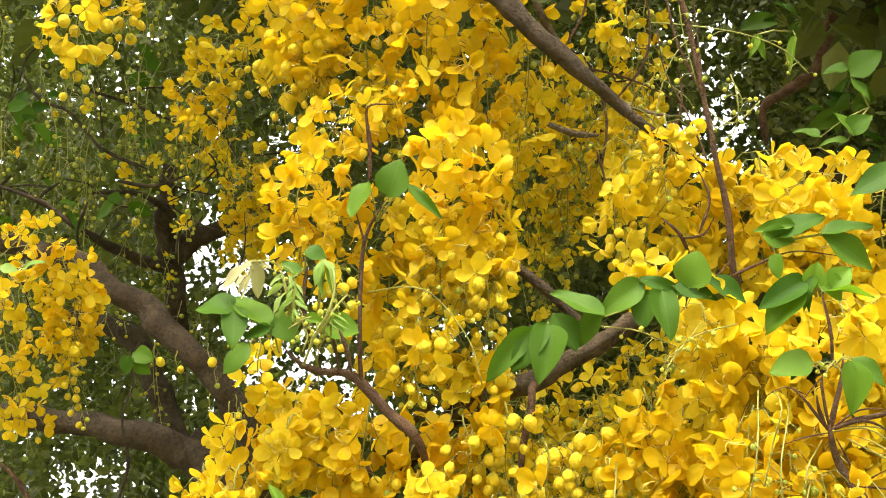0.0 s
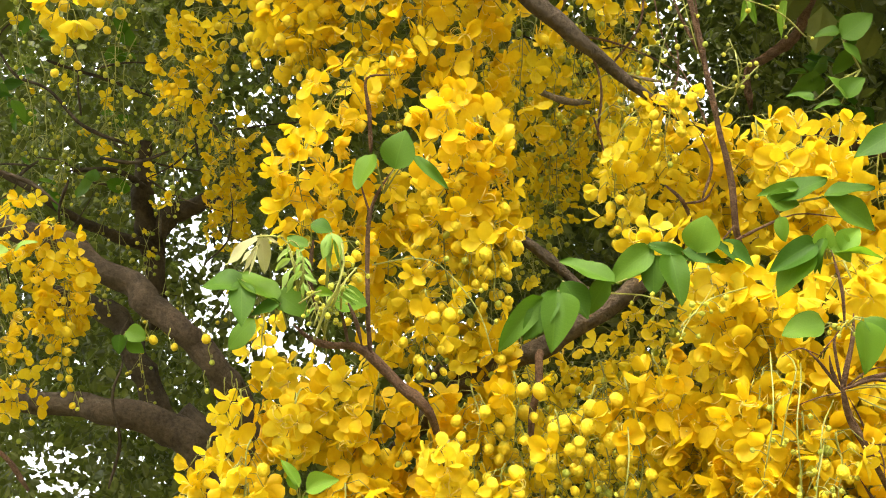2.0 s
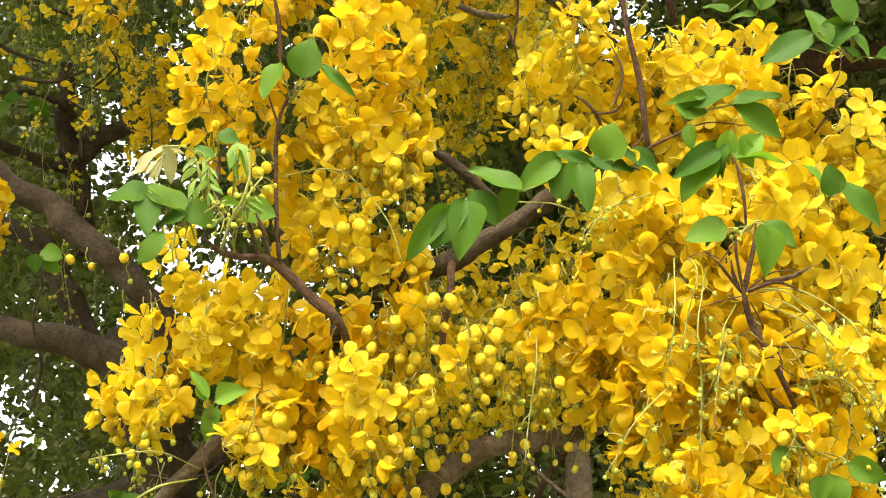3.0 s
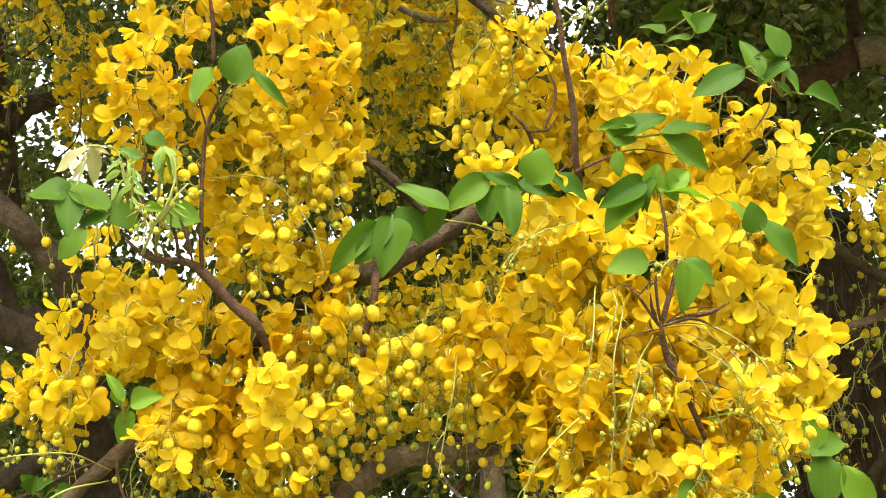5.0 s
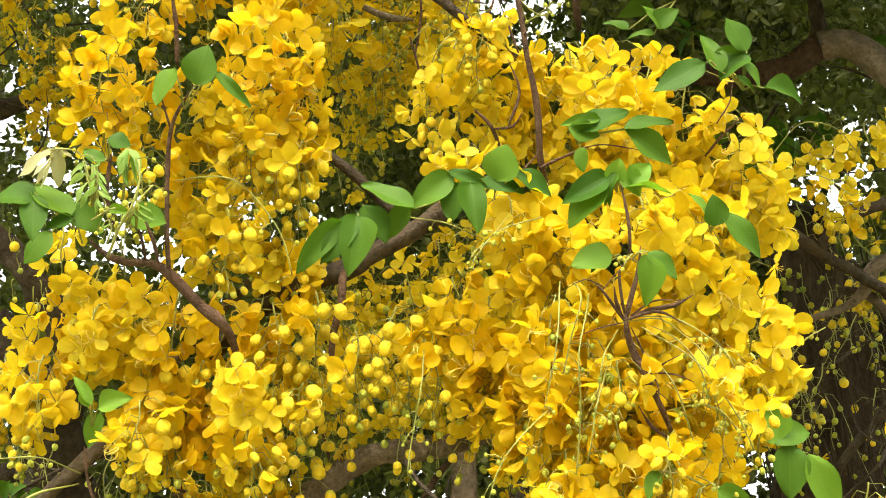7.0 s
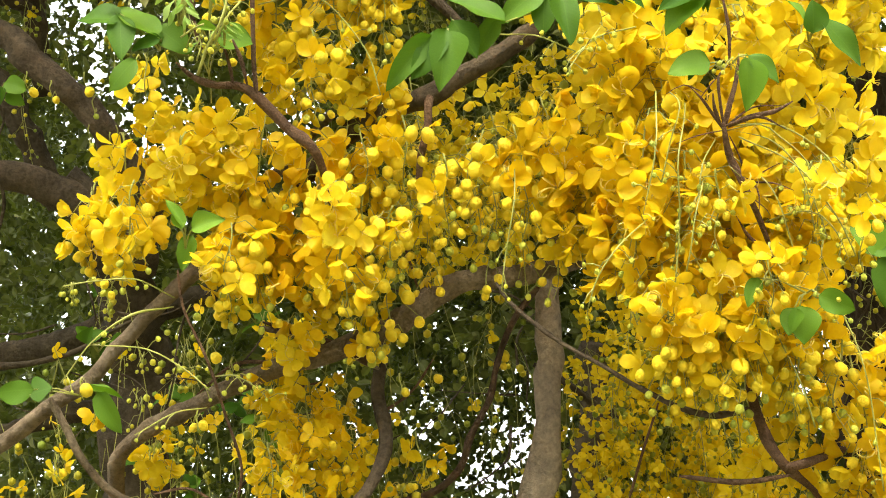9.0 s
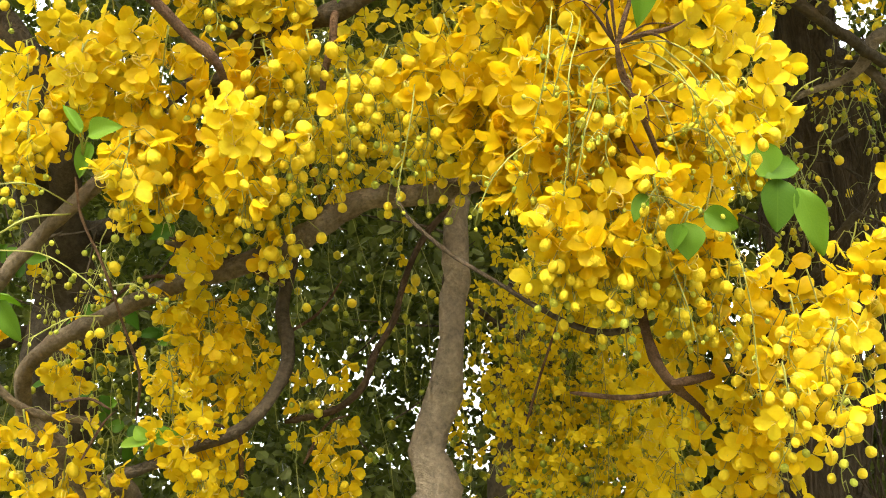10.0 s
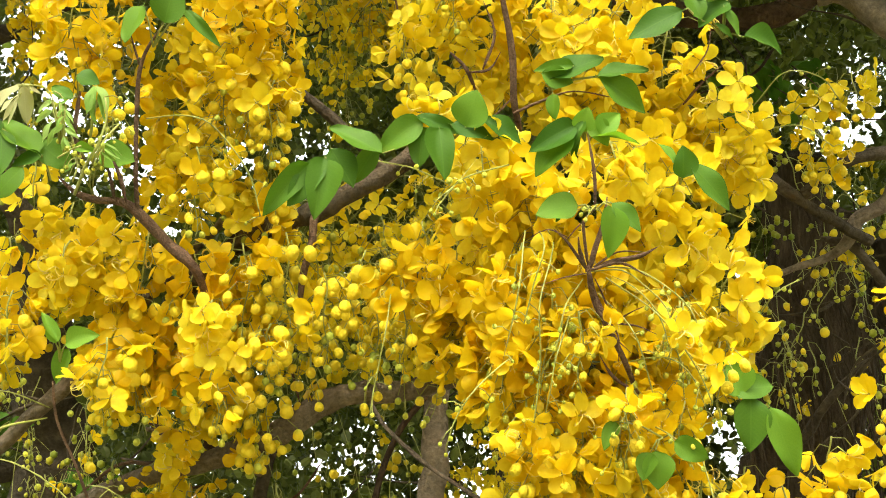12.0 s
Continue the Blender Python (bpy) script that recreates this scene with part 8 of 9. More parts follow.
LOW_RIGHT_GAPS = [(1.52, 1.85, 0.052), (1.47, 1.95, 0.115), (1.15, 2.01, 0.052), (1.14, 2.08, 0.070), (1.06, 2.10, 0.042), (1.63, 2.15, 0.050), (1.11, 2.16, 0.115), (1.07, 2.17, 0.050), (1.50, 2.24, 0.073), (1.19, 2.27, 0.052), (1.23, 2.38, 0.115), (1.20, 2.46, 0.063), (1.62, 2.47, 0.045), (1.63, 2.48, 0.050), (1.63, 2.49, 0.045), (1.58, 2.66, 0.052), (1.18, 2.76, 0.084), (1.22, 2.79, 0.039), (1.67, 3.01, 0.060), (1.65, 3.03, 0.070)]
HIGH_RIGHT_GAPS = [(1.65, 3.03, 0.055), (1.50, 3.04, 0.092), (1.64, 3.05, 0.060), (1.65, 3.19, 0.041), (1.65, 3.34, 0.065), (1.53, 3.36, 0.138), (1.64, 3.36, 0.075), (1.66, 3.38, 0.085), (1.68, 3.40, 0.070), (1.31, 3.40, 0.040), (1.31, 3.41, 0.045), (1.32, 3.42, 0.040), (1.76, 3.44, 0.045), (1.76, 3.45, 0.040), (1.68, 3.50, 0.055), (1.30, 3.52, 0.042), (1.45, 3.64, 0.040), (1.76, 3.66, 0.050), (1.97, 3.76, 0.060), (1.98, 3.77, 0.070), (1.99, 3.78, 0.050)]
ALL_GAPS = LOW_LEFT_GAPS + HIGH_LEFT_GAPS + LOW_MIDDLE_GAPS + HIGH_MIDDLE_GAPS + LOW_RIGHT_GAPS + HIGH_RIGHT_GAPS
wood(dark_tree, "branch", [(-1.201, 2.161, 2.729, 0.003), (-1.263, 2.181, 2.746, 0.002), (-1.346, 2.218, 2.761, 0.002), (-1.432, 2.211, 2.745, 0.001)], BARK_DARK)
wood(dark_tree, "branch", [(-0.931, 2.419, 2.874, 0.002), (-0.939, 2.376, 2.916, 0.002), (-1.002, 2.344, 2.957, 0.001), (-1.054, 2.331, 3.021, 0.001)], BARK_DARK)
wood(dark_tree, "branch", [(-1.232, 2.587, 2.657, 0.002), (-1.128, 2.602, 2.64, 0.002), (-1.065, 2.619, 2.624, 0.001), (-0.999, 2.641, 2.617, 0.001)], BARK_DARK)
wood(dark_tree, "branch", [(-0.948, 2.67, 2.748, 0.002), (-0.966, 2.673, 2.834, 0.002), (-0.954, 2.619, 2.882, 0.001), (-0.912, 2.581, 2.924, 0.001)], BARK_DARK)
wood(dark_tree, "branch", [(-1.299, 2.24, 2.599, 0.002), (-1.253, 2.229, 2.528, 0.002), (-1.255, 2.263, 2.506, 0.001), (-1.246, 2.335, 2.471, 0.001)], BARK_DARK)
wood(dark_tree, "branch", [(-1.178, 1.965, 2.59, 0.002), (-1.147, 1.942, 2.54, 0.002), (-1.183, 1.995, 2.525, 0.001), (-1.22, 2.001, 2.493, 0.001)], BARK_DARK)
wood(dark_tree, "branch", [(-1.172, 2.542, 2.872, 0.003), (-1.228, 2.511, 2.873, 0.002), (-1.282, 2.49, 2.914, 0.002), (-1.359, 2.482, 2.929, 0.001)], BARK_DARK)
wood(dark_tree, "branch", [(-1.332, 2.227, 2.71, 0.003), (-1.325, 2.16, 2.74, 0.002), (-1.4, 2.174, 2.798, 0.002), (-1.465, 2.164, 2.824, 0.001)], BARK_DARK)
wood(dark_tree, "branch", [(-1.108, 2.141, 2.682, 0.003), (-1.136, 2.18, 2.646, 0.003), (-1.149, 2.223, 2.623, 0.002), (-1.13, 2.236, 2.587, 0.001)], BARK_DARK)
wood(dark_tree, "branch", [(-1.171, 2.281, 2.594, 0.002), (-1.15, 2.298, 2.657, 0.002), (-1.111, 2.252, 2.676, 0.001), (-1.098, 2.265, 2.724, 0.001)], BARK_DARK)
wood(dark_tree, "branch", [(-0.983, 2.486, 2.823, 0.002), (-1.009, 2.489, 2.755, 0.002), (-1.019, 2.503, 2.705, 0.001), (-1.014, 2.501, 2.627, 0.001)], BARK_DARK)
wood(dark_tree, "branch", [(-0.898, 2.526, 3.001, 0.003), (-0.803, 2.547, 3.023, 0.002), (-0.729, 2.539, 3.024, 0.002), (-0.678, 2.545, 3.047, 0.001)], BARK_DARK)
wood(dark_tree, "branch", [(-0.949, 2.58, 2.829, 0.004), (-0.909, 2.598, 2.86, 0.003), (-0.871, 2.599, 2.906, 0.003), (-0.835, 2.624, 2.968, 0.002)], BARK_DARK)
wood(dark_tree, "branch", [(-0.943, 2.43, 2.915, 0.002), (-0.993, 2.417, 2.851, 0.002), (-1.09, 2.448, 2.828, 0.001), (-1.147, 2.455, 2.827, 0.001)], BARK_DARK)
wood(dark_tree, "branch", [(-1.2, 2.189, 2.756, 0.003), (-1.22, 2.164, 2.715, 0.003), (-1.259, 2.216, 2.705, 0.002), (-1.296, 2.223, 2.68, 0.001)], BARK_DARK)
wood(dark_tree, "branch", [(-0.972, 2.193, 2.712, 0.002), (-0.926, 2.233, 2.691, 0.002), (-0.874, 2.219, 2.66, 0.001), (-0.815, 2.261, 2.654, 0.001)], BARK_DARK)
wood(dark_tree, "branch", [(-1.127, 2.203, 2.869, 0.003), (-1.121, 2.16, 2.901, 0.002), (-1.104, 2.101, 2.931, 0.002), (-1.126, 2.11, 2.994, 0.001)], BARK_DARK)
wood(dark_tree, "branch", [(-0.913, 2.18, 2.926, 0.004), (-0.871, 2.234, 2.895, 0.003), (-0.84, 2.266, 2.849, 0.002), (-0.768, 2.246, 2.797, 0.001)], BARK_DARK)
wood(dark_tree, "branch", [(-1.446, 2.321, 3.161, 0.002), (-1.46, 2.367, 3.141, 0.002), (-1.5, 2.431, 3.101, 0.001), (-1.505, 2.419, 3.016, 0.001)], BARK_DARK)
wood(dark_tree, "branch", [(-1.461, 2.541, 2.779, 0.003), (-1.361, 2.543, 2.744, 0.002), (-1.299, 2.563, 2.748, 0.002), (-1.224, 2.568, 2.727, 0.001)], BARK_DARK)
wood(dark_tree, "branch", [(-1.486, 2.49, 2.945, 0.004), (-1.553, 2.527, 2.906, 0.003), (-1.615, 2.536, 2.867, 0.002), (-1.684, 2.513, 2.812, 0.002)], BARK_DARK)
wood(dark_tree, "branch", [(-1.138, 2.358, 2.906, 0.003), (-1.075, 2.367, 2.862, 0.002), (-1.014, 2.426, 2.86, 0.002), (-0.925, 2.436, 2.845, 0.001)], BARK_DARK)
wood(dark_tree, "branch", [(-1.241, 2.088, 3.052, 0.002), (-1.294, 2.12, 3.033, 0.002), (-1.317, 2.144, 2.971, 0.001), (-1.359, 2.189, 2.944, 0.001)], BARK_DARK)
wood(dark_tree, "branch", [(-0.943, 2.29, 2.579, 0.004), (-0.942, 2.248, 2.605, 0.003), (-0.947, 2.266, 2.675, 0.002), (-0.906, 2.227, 2.695, 0.002)], BARK_DARK)
wood(dark_tree, "branch", [(-0.835, 2.22, 2.519, 0.002), (-0.776, 2.169, 2.545, 0.002), (-0.758, 2.128, 2.589, 0.001), (-0.765, 2.122, 2.642, 0.001)], BARK_DARK)
wood(dark_tree, "branch", [(-1.118, 2.215, 2.993, 0.003), (-1.055, 2.199, 2.992, 0.002), (-1.014, 2.237, 3.015, 0.002), (-0.979, 2.286, 3.025, 0.001)], BARK_DARK)
wood(right_tree, "branch", [(0.683, 2.133, 2.579, 0.002), (0.748, 2.174, 2.55, 0.001), (0.77, 2.187, 2.518, 0.001), (0.788, 2.159, 2.477, 0.001)], BARK_DARK)
wood(right_tree, "branch", [(0.833, 2.201, 2.058, 0.003), (0.8, 2.251, 2.024, 0.002), (0.795, 2.282, 1.982, 0.002), (0.787, 2.29, 1.949, 0.001)], BARK_DARK)
wood(right_tree, "branch", [(0.86, 2.393, 2.521, 0.004), (0.81, 2.374, 2.554, 0.003), (0.763, 2.331, 2.578, 0.002), (0.688, 2.277, 2.598, 0.001)], BARK_DARK)
wood(right_tree, "branch", [(0.771, 2.193, 2.307, 0.002), (0.827, 2.204, 2.316, 0.002), (0.89, 2.223, 2.339, 0.001), (0.962, 2.253, 2.378, 0.001)], BARK_DARK)
wood(right_tree, "branch", [(0.826, 2.18, 2.192, 0.002), (0.814, 2.207, 2.17, 0.001), (0.756, 2.24, 2.143, 0.001), (0.706, 2.221, 2.135, 0.001)], BARK_DARK)
wood(right_tree, "branch", [(0.982, 2.433, 2.257, 0.002), (0.967, 2.432, 2.219, 0.002), (0.907, 2.394, 2.177, 0.001), (0.906, 2.433, 2.149, 0.001)], BARK_DARK)
wood(right_tree, "branch", [(0.886, 2.125, 2.322, 0.002), (0.941, 2.091, 2.313, 0.001), (0.98, 2.06, 2.327, 0.001), (1.027, 2.063, 2.328, 0.001)], BARK_DARK)
wood(right_tree, "branch", [(0.762, 2.17, 2.482, 0.002), (0.856, 2.2, 2.499, 0.002), (0.892, 2.176, 2.492, 0.001), (0.929, 2.147, 2.495, 0.001)], BARK_DARK)
wood(right_tree, "branch", [(1.007, 2.494, 2.322, 0.004), (0.937, 2.525, 2.304, 0.003), (0.879, 2.502, 2.281, 0.002), (0.801, 2.543, 2.292, 0.001)], BARK_DARK)
wood(right_tree, "branch", [(0.836, 2.352, 2.078, 0.003), (0.785, 2.386, 2.124, 0.002), (0.71, 2.428, 2.144, 0.002), (0.676, 2.463, 2.165, 0.001)], BARK_DARK)
wood(right_tree, "branch", [(0.658, 2.247, 2.575, 0.003), (0.612, 2.192, 2.584, 0.002), (0.616, 2.217, 2.63, 0.002), (0.578, 2.229, 2.688, 0.001)], BARK_DARK)
wood(right_tree, "branch", [(0.668, 2.233, 2.161, 0.003), (0.702, 2.178, 2.178, 0.002), (0.72, 2.164, 2.221, 0.002), (0.753, 2.119, 2.244, 0.001)], BARK_DARK)
wood(right_tree, "branch", [(0.669, 2.491, 2.086, 0.003), (0.741, 2.479, 2.061, 0.002), (0.825, 2.526, 2.067, 0.002), (0.877, 2.533, 2.084, 0.001)], BARK_DARK)
wood(right_tree, "branch", [(0.826, 2.14, 2.063, 0.002), (0.864, 2.119, 2.103, 0.001), (0.918, 2.149, 2.131, 0.001), (0.942, 2.14, 2.158, 0.001)], BARK_DARK)
wood(right_tree, "branch", [(0.818, 2.076, 2.634, 0.002), (0.749, 2.031, 2.635, 0.002), (0.67, 2.015, 2.64, 0.001), (0.603, 2.017, 2.674, 0.001)], BARK_DARK)
wood(right_tree, "branch", [(0.987, 2.435, 2.39, 0.004), (0.936, 2.442, 2.348, 0.003), (0.91, 2.446, 2.29, 0.002), (0.872, 2.416, 2.247, 0.001)], BARK_DARK)
wood(right_tree, "branch", [(0.925, 2.27, 2.414, 0.003), (0.933, 2.324, 2.386, 0.002), (0.945, 2.323, 2.333, 0.002), (0.947, 2.285, 2.291, 0.001)], BARK_DARK)
wood(right_tree, "branch", [(0.828, 2.218, 1.95, 0.002), (0.771, 2.235, 1.985, 0.002), (0.758, 2.241, 2.016, 0.001), (0.749, 2.237, 2.066, 0.001)], BARK_DARK)
wood(right_tree, "branch", [(0.811, 2.462, 2.282, 0.002), (0.779, 2.464, 2.319, 0.002), (0.773, 2.436, 2.377, 0.001), (0.754, 2.397, 2.426, 0.001)], BARK_DARK)
wood(right_tree, "branch", [(0.816, 2.362, 2.177, 0.004), (0.762, 2.327, 2.144, 0.003), (0.687, 2.371, 2.145, 0.002), (0.617, 2.331, 2.135, 0.001)], BARK_DARK)
wood(right_tree, "branch", [(0.851, 2.176, 2.07, 0.002), (0.84, 2.214, 2.047, 0.002), (0.817, 2.27, 2.022, 0.001), (0.78, 2.248, 1.976, 0.001)], BARK_DARK)
wood(right_tree, "branch", [(0.722, 2.369, 2.725, 0.004), (0.687, 2.398, 2.682, 0.003), (0.614, 2.429, 2.659, 0.002), (0.545, 2.457, 2.642, 0.002)], BARK_DARK)
wood(right_tree, "branch", [(0.821, 2.078, 2.261, 0.003), (0.869, 2.103, 2.24, 0.002), (0.885, 2.103, 2.204, 0.002), (0.919, 2.147, 2.189, 0.001)], BARK_DARK)
wood(right_tree, "branch", [(0.718, 2.492, 2.077, 0.003), (0.721, 2.477, 2.019, 0.002), (0.704, 2.517, 1.962, 0.002), (0.64, 2.518, 1.916, 0.001)], BARK_DARK)
wood(right_tree, "branch", [(0.711, 2.474, 2.267, 0.003), (0.643, 2.44, 2.22, 0.002), (0.603, 2.482, 2.206, 0.002), (0.555, 2.526, 2.199, 0.001)], BARK_DARK)
wood(right_tree, "branch", [(0.978, 2.529, 2.049, 0.003), (0.964, 2.564, 2.102, 0.003), (0.941, 2.576, 2.134, 0.002), (0.9, 2.573, 2.176, 0.001)], BARK_DARK)
wood(right_tree, "branch", [(0.909, 2.449, 2.022, 0.004), (0.921, 2.412, 1.973, 0.003), (0.928, 2.44, 1.926, 0.002), (0.955, 2.406, 1.878, 0.001)], BARK_DARK)
wood(right_tree, "branch", [(0.965, 2.463, 2.157, 0.002), (0.942, 2.464, 2.125, 0.002), (0.886, 2.509, 2.102, 0.002), (0.841, 2.55, 2.068, 0.001)], BARK_DARK)
wood(right_tree, "branch", [(0.684, 2.55, 2.055, 0.003), (0.69, 2.6, 2.009, 0.003), (0.697, 2.592, 1.954, 0.002), (0.698, 2.578, 1.918, 0.001)], BARK_DARK)
wood(right_tree, "branch", [(0.943, 2.372, 2.705, 0.002), (1.022, 2.4, 2.673, 0.002), (1.035, 2.378, 2.614, 0.001), (1.095, 2.435, 2.594, 0.001)], BARK_DARK)
wood(right_tree, "branch", [(0.638, 2.285, 1.945, 0.003), (0.619, 2.312, 1.975, 0.002), (0.544, 2.257, 1.991, 0.002), (0.504, 2.221, 2.01, 0.001)], BARK_DARK)
wood(right_tree, "branch", [(0.915, 2.233, 2.214, 0.002), (1.011, 2.269, 2.249, 0.002), (1.076, 2.223, 2.248, 0.001), (1.154, 2.243, 2.239, 0.001)], BARK_DARK)
wood(right_tree, "branch", [(0.674, 2.283, 2.328, 0.002), (0.61, 2.298, 2.364, 0.002), (0.552, 2.272, 2.354, 0.001), (0.48, 2.248, 2.33, 0.001)], BARK_DARK)
wood(right_tree, "branch", [(0.804, 2.231, 1.958, 0.003), (0.781, 2.208, 1.926, 0.003), (0.753, 2.264, 1.894, 0.002), (0.72, 2.252, 1.869, 0.001)], BARK_DARK)
wood(right_tree, "branch", [(0.084, 2.201, 2.742, 0.002), (0.068, 2.241, 2.713, 0.001), (0.056, 2.243, 2.652, 0.001), (0.019, 2.252, 2.602, 0.001)], BARK_DARK)
wood(right_tree, "branch", [(0, 2.09, 2.693, 0.003), (0.038, 2.046, 2.701, 0.002), (0.106, 2.039, 2.722, 0.002), (0.137, 2.042, 2.757, 0.001)], BARK_DARK)
wood(right_tree, "branch", [(-0.113, 2.092, 2.768, 0.003), (-0.047, 2.108, 2.799, 0.003), (0.039, 2.076, 2.78, 0.002), (0.105, 2.063, 2.782, 0.001)], BARK_DARK)
wood(right_tree, "branch", [(0.002, 2.135, 3.067, 0.002), (-0.019, 2.123, 3.018, 0.002), (-0.076, 2.092, 2.953, 0.001), (-0.118, 2.078, 2.93, 0.001)], BARK_DARK)
wood(right_tree, "branch", [(-0.054, 1.951, 2.807, 0.002), (0.018, 1.949, 2.809, 0.001), (0.066, 2.003, 2.822, 0.001), (0.11, 2.059, 2.807, 0.001)], BARK_DARK)
wood(right_tree, "branch", [(-0.003, 2.221, 2.935, 0.002), (-0.061, 2.218, 2.922, 0.002), (-0.115, 2.169, 2.897, 0.001), (-0.183, 2.157, 2.869, 0.001)], BARK_DARK)
wood(right_tree, "branch", [(-0.096, 2.272, 3.004, 0.002), (-0.151, 2.222, 3.01, 0.002), (-0.206, 2.232, 3.046, 0.001), (-0.286, 2.254, 3.085, 0.001)], BARK_DARK)
wood(right_tree, "branch", [(-0.072, 2.105, 2.903, 0.004), (-0.071, 2.088, 2.929, 0.003), (-0.093, 2.096, 2.969, 0.002), (-0.157, 2.064, 2.987, 0.001)], BARK_DARK)
wood(right_tree, "branch", [(-0.12, 2.257, 2.715, 0.003), (-0.189, 2.248, 2.706, 0.003), (-0.239, 2.221, 2.666, 0.002), (-0.302, 2.19, 2.628, 0.001)], BARK_DARK)
wood(right_tree, "branch", [(0.046, 2.308, 2.993, 0.003), (-0.037, 2.253, 2.987, 0.003), (-0.118, 2.265, 3.035, 0.002), (-0.158, 2.259, 3.082, 0.001)], BARK_DARK)
wood(tree, "branch", [(-0.751, 2.239, 1.942, 0.003), (-0.709, 2.242, 1.933, 0.002), (-0.64, 2.198, 1.933, 0.001), (-0.605, 2.224, 1.968, 0.001)], BARK_DARK)
wood(tree, "branch", [(-0.472, 2.168, 1.75, 0.002), (-0.417, 2.136, 1.734, 0.001), (-0.372, 2.166, 1.745, 0.001), (-0.32, 2.175, 1.769, 0.001)], BARK_DARK)
wood(tree, "branch", [(-0.866, 2.256, 1.924, 0.002), (-0.915, 2.24, 1.906, 0.002), (-0.976, 2.214, 1.901, 0.001), (-1.054, 2.249, 1.914, 0.001)], BARK_DARK)
wood(tree, "branch", [(-0.854, 2.311, 1.843, 0.002), (-0.797, 2.342, 1.828, 0.002), (-0.721, 2.33, 1.799, 0.001), (-0.673, 2.346, 1.769, 0.001)], BARK_DARK)
wood(tree, "branch", [(-0.618, 2.025, 1.698, 0.002), (-0.593, 1.993, 1.738, 0.002), (-0.572, 1.936, 1.77, 0.001), (-0.557, 1.892, 1.791, 0.001)], BARK_DARK)
wood(tree, "branch", [(-0.815, 2.359, 1.863, 0.002), (-0.755, 2.398, 1.838, 0.002), (-0.723, 2.398, 1.804, 0.001), (-0.679, 2.454, 1.768, 0.001)], BARK_DARK)
wood(tree, "branch", [(-0.781, 2.243, 1.803, 0.001), (-0.783, 2.259, 1.765, 0.001), (-0.819, 2.27, 1.725, 0.001), (-0.847, 2.234, 1.683, 0.001)], BARK_DARK)
wood(tree, "branch", [(-0.531, 2.152, 1.821, 0.003), (-0.483, 2.125, 1.812, 0.002), (-0.425, 2.079, 1.813, 0.001), (-0.391, 2.034, 1.828, 0.001)], BARK_DARK)
wood(tree, "branch", [(-0.586, 2.065, 1.901, 0.002), (-0.61, 2.124, 1.864, 0.002), (-0.607, 2.093, 1.817, 0.001), (-0.583, 2.078, 1.78, 0.001)], BARK_DARK)
wood(tree, "branch", [(-0.45, 2.053, 1.751, 0.001), (-0.528, 2.084, 1.772, 0.001), (-0.566, 2.067, 1.787, 0.001), (-0.633, 2.068, 1.795, 0.001)], BARK_DARK)
wood(tree, "branch", [(-0.571, 2.412, 1.609, 0.003), (-0.54, 2.408, 1.638, 0.003), (-0.51, 2.354, 1.66, 0.002), (-0.503, 2.365, 1.698, 0.001)], BARK_DARK)
wood(tree, "branch", [(-0.455, 2.189, 1.603, 0.002), (-0.433, 2.208, 1.576, 0.001), (-0.428, 2.218, 1.526, 0.001), (-0.43, 2.187, 1.478, 0.001)], BARK_DARK)
wood(tree, "branch", [(-0.528, 2.062, 1.772, 0.002), (-0.483, 2.042, 1.811, 0.002), (-0.452, 2.054, 1.86, 0.001), (-0.442, 2.013, 1.881, 0.001)], BARK_DARK)
wood(tree, "branch", [(-0.546, 2.323, 1.604, 0.003), (-0.565, 2.378, 1.579, 0.002), (-0.598, 2.431, 1.54, 0.002), (-0.629, 2.477, 1.488, 0.001)], BARK_DARK)
wood(tree, "branch", [(-0.732, 2.106, 1.74, 0.002), (-0.783, 2.101, 1.739, 0.001), (-0.852, 2.092, 1.743, 0.001), (-0.901, 2.09, 1.766, 0.001)], BARK_DARK)
wood(tree, "branch", [(-0.83, 2.289, 2.019, 0.002), (-0.811, 2.282, 1.971, 0.002), (-0.807, 2.321, 1.932, 0.001), (-0.759, 2.305, 1.891, 0.001)], BARK_DARK)
wood(pale_tree, "branch", [(-0.137, 2.471, 1.554, 0.002), (-0.184, 2.429, 1.602, 0.001), (-0.209, 2.415, 1.642, 0.001), (-0.232, 2.44, 1.677, 0.001)], BARK_DARK)
wood(pale_tree, "branch", [(-0.11, 2.87, 1.89, 0.002), (-0.161, 2.841, 1.822, 0.002), (-0.207, 2.865, 1.786, 0.001), (-0.247, 2.878, 1.733, 0.001)], BARK_DARK)
wood(pale_tree, "branch", [(-0.215, 2.848, 2.091, 0.002), (-0.292, 2.864, 2.123, 0.002), (-0.332, 2.841, 2.157, 0.001), (-0.346, 2.856, 2.205, 0.001)], BARK_DARK)
wood(pale_tree, "branch", [(0.426, 2.691, 1.62, 0.002), (0.438, 2.659, 1.57, 0.002), (0.428, 2.691, 1.523, 0.001), (0.427, 2.65, 1.482, 0.001)], BARK_DARK)
wood(pale_tree, "branch", [(-0.018, 2.921, 1.647, 0.003), (0.05, 2.979, 1.611, 0.002), (0.137, 2.965, 1.587, 0.002), (0.227, 2.946, 1.601, 0.001)], BARK_DARK)
wood(pale_tree, "branch", [(0.004, 2.588, 1.823, 0.002), (-0.048, 2.548, 1.819, 0.002), (-0.112, 2.577, 1.829, 0.001), (-0.194, 2.622, 1.843, 0.001)], BARK_DARK)
wood(pale_tree, "branch", [(-0.011, 2.798, 1.783, 0.004), (-0.016, 2.784, 1.716, 0.003), (-0.04, 2.838, 1.689, 0.002), (-0.114, 2.857, 1.643, 0.002)], BARK_DARK)
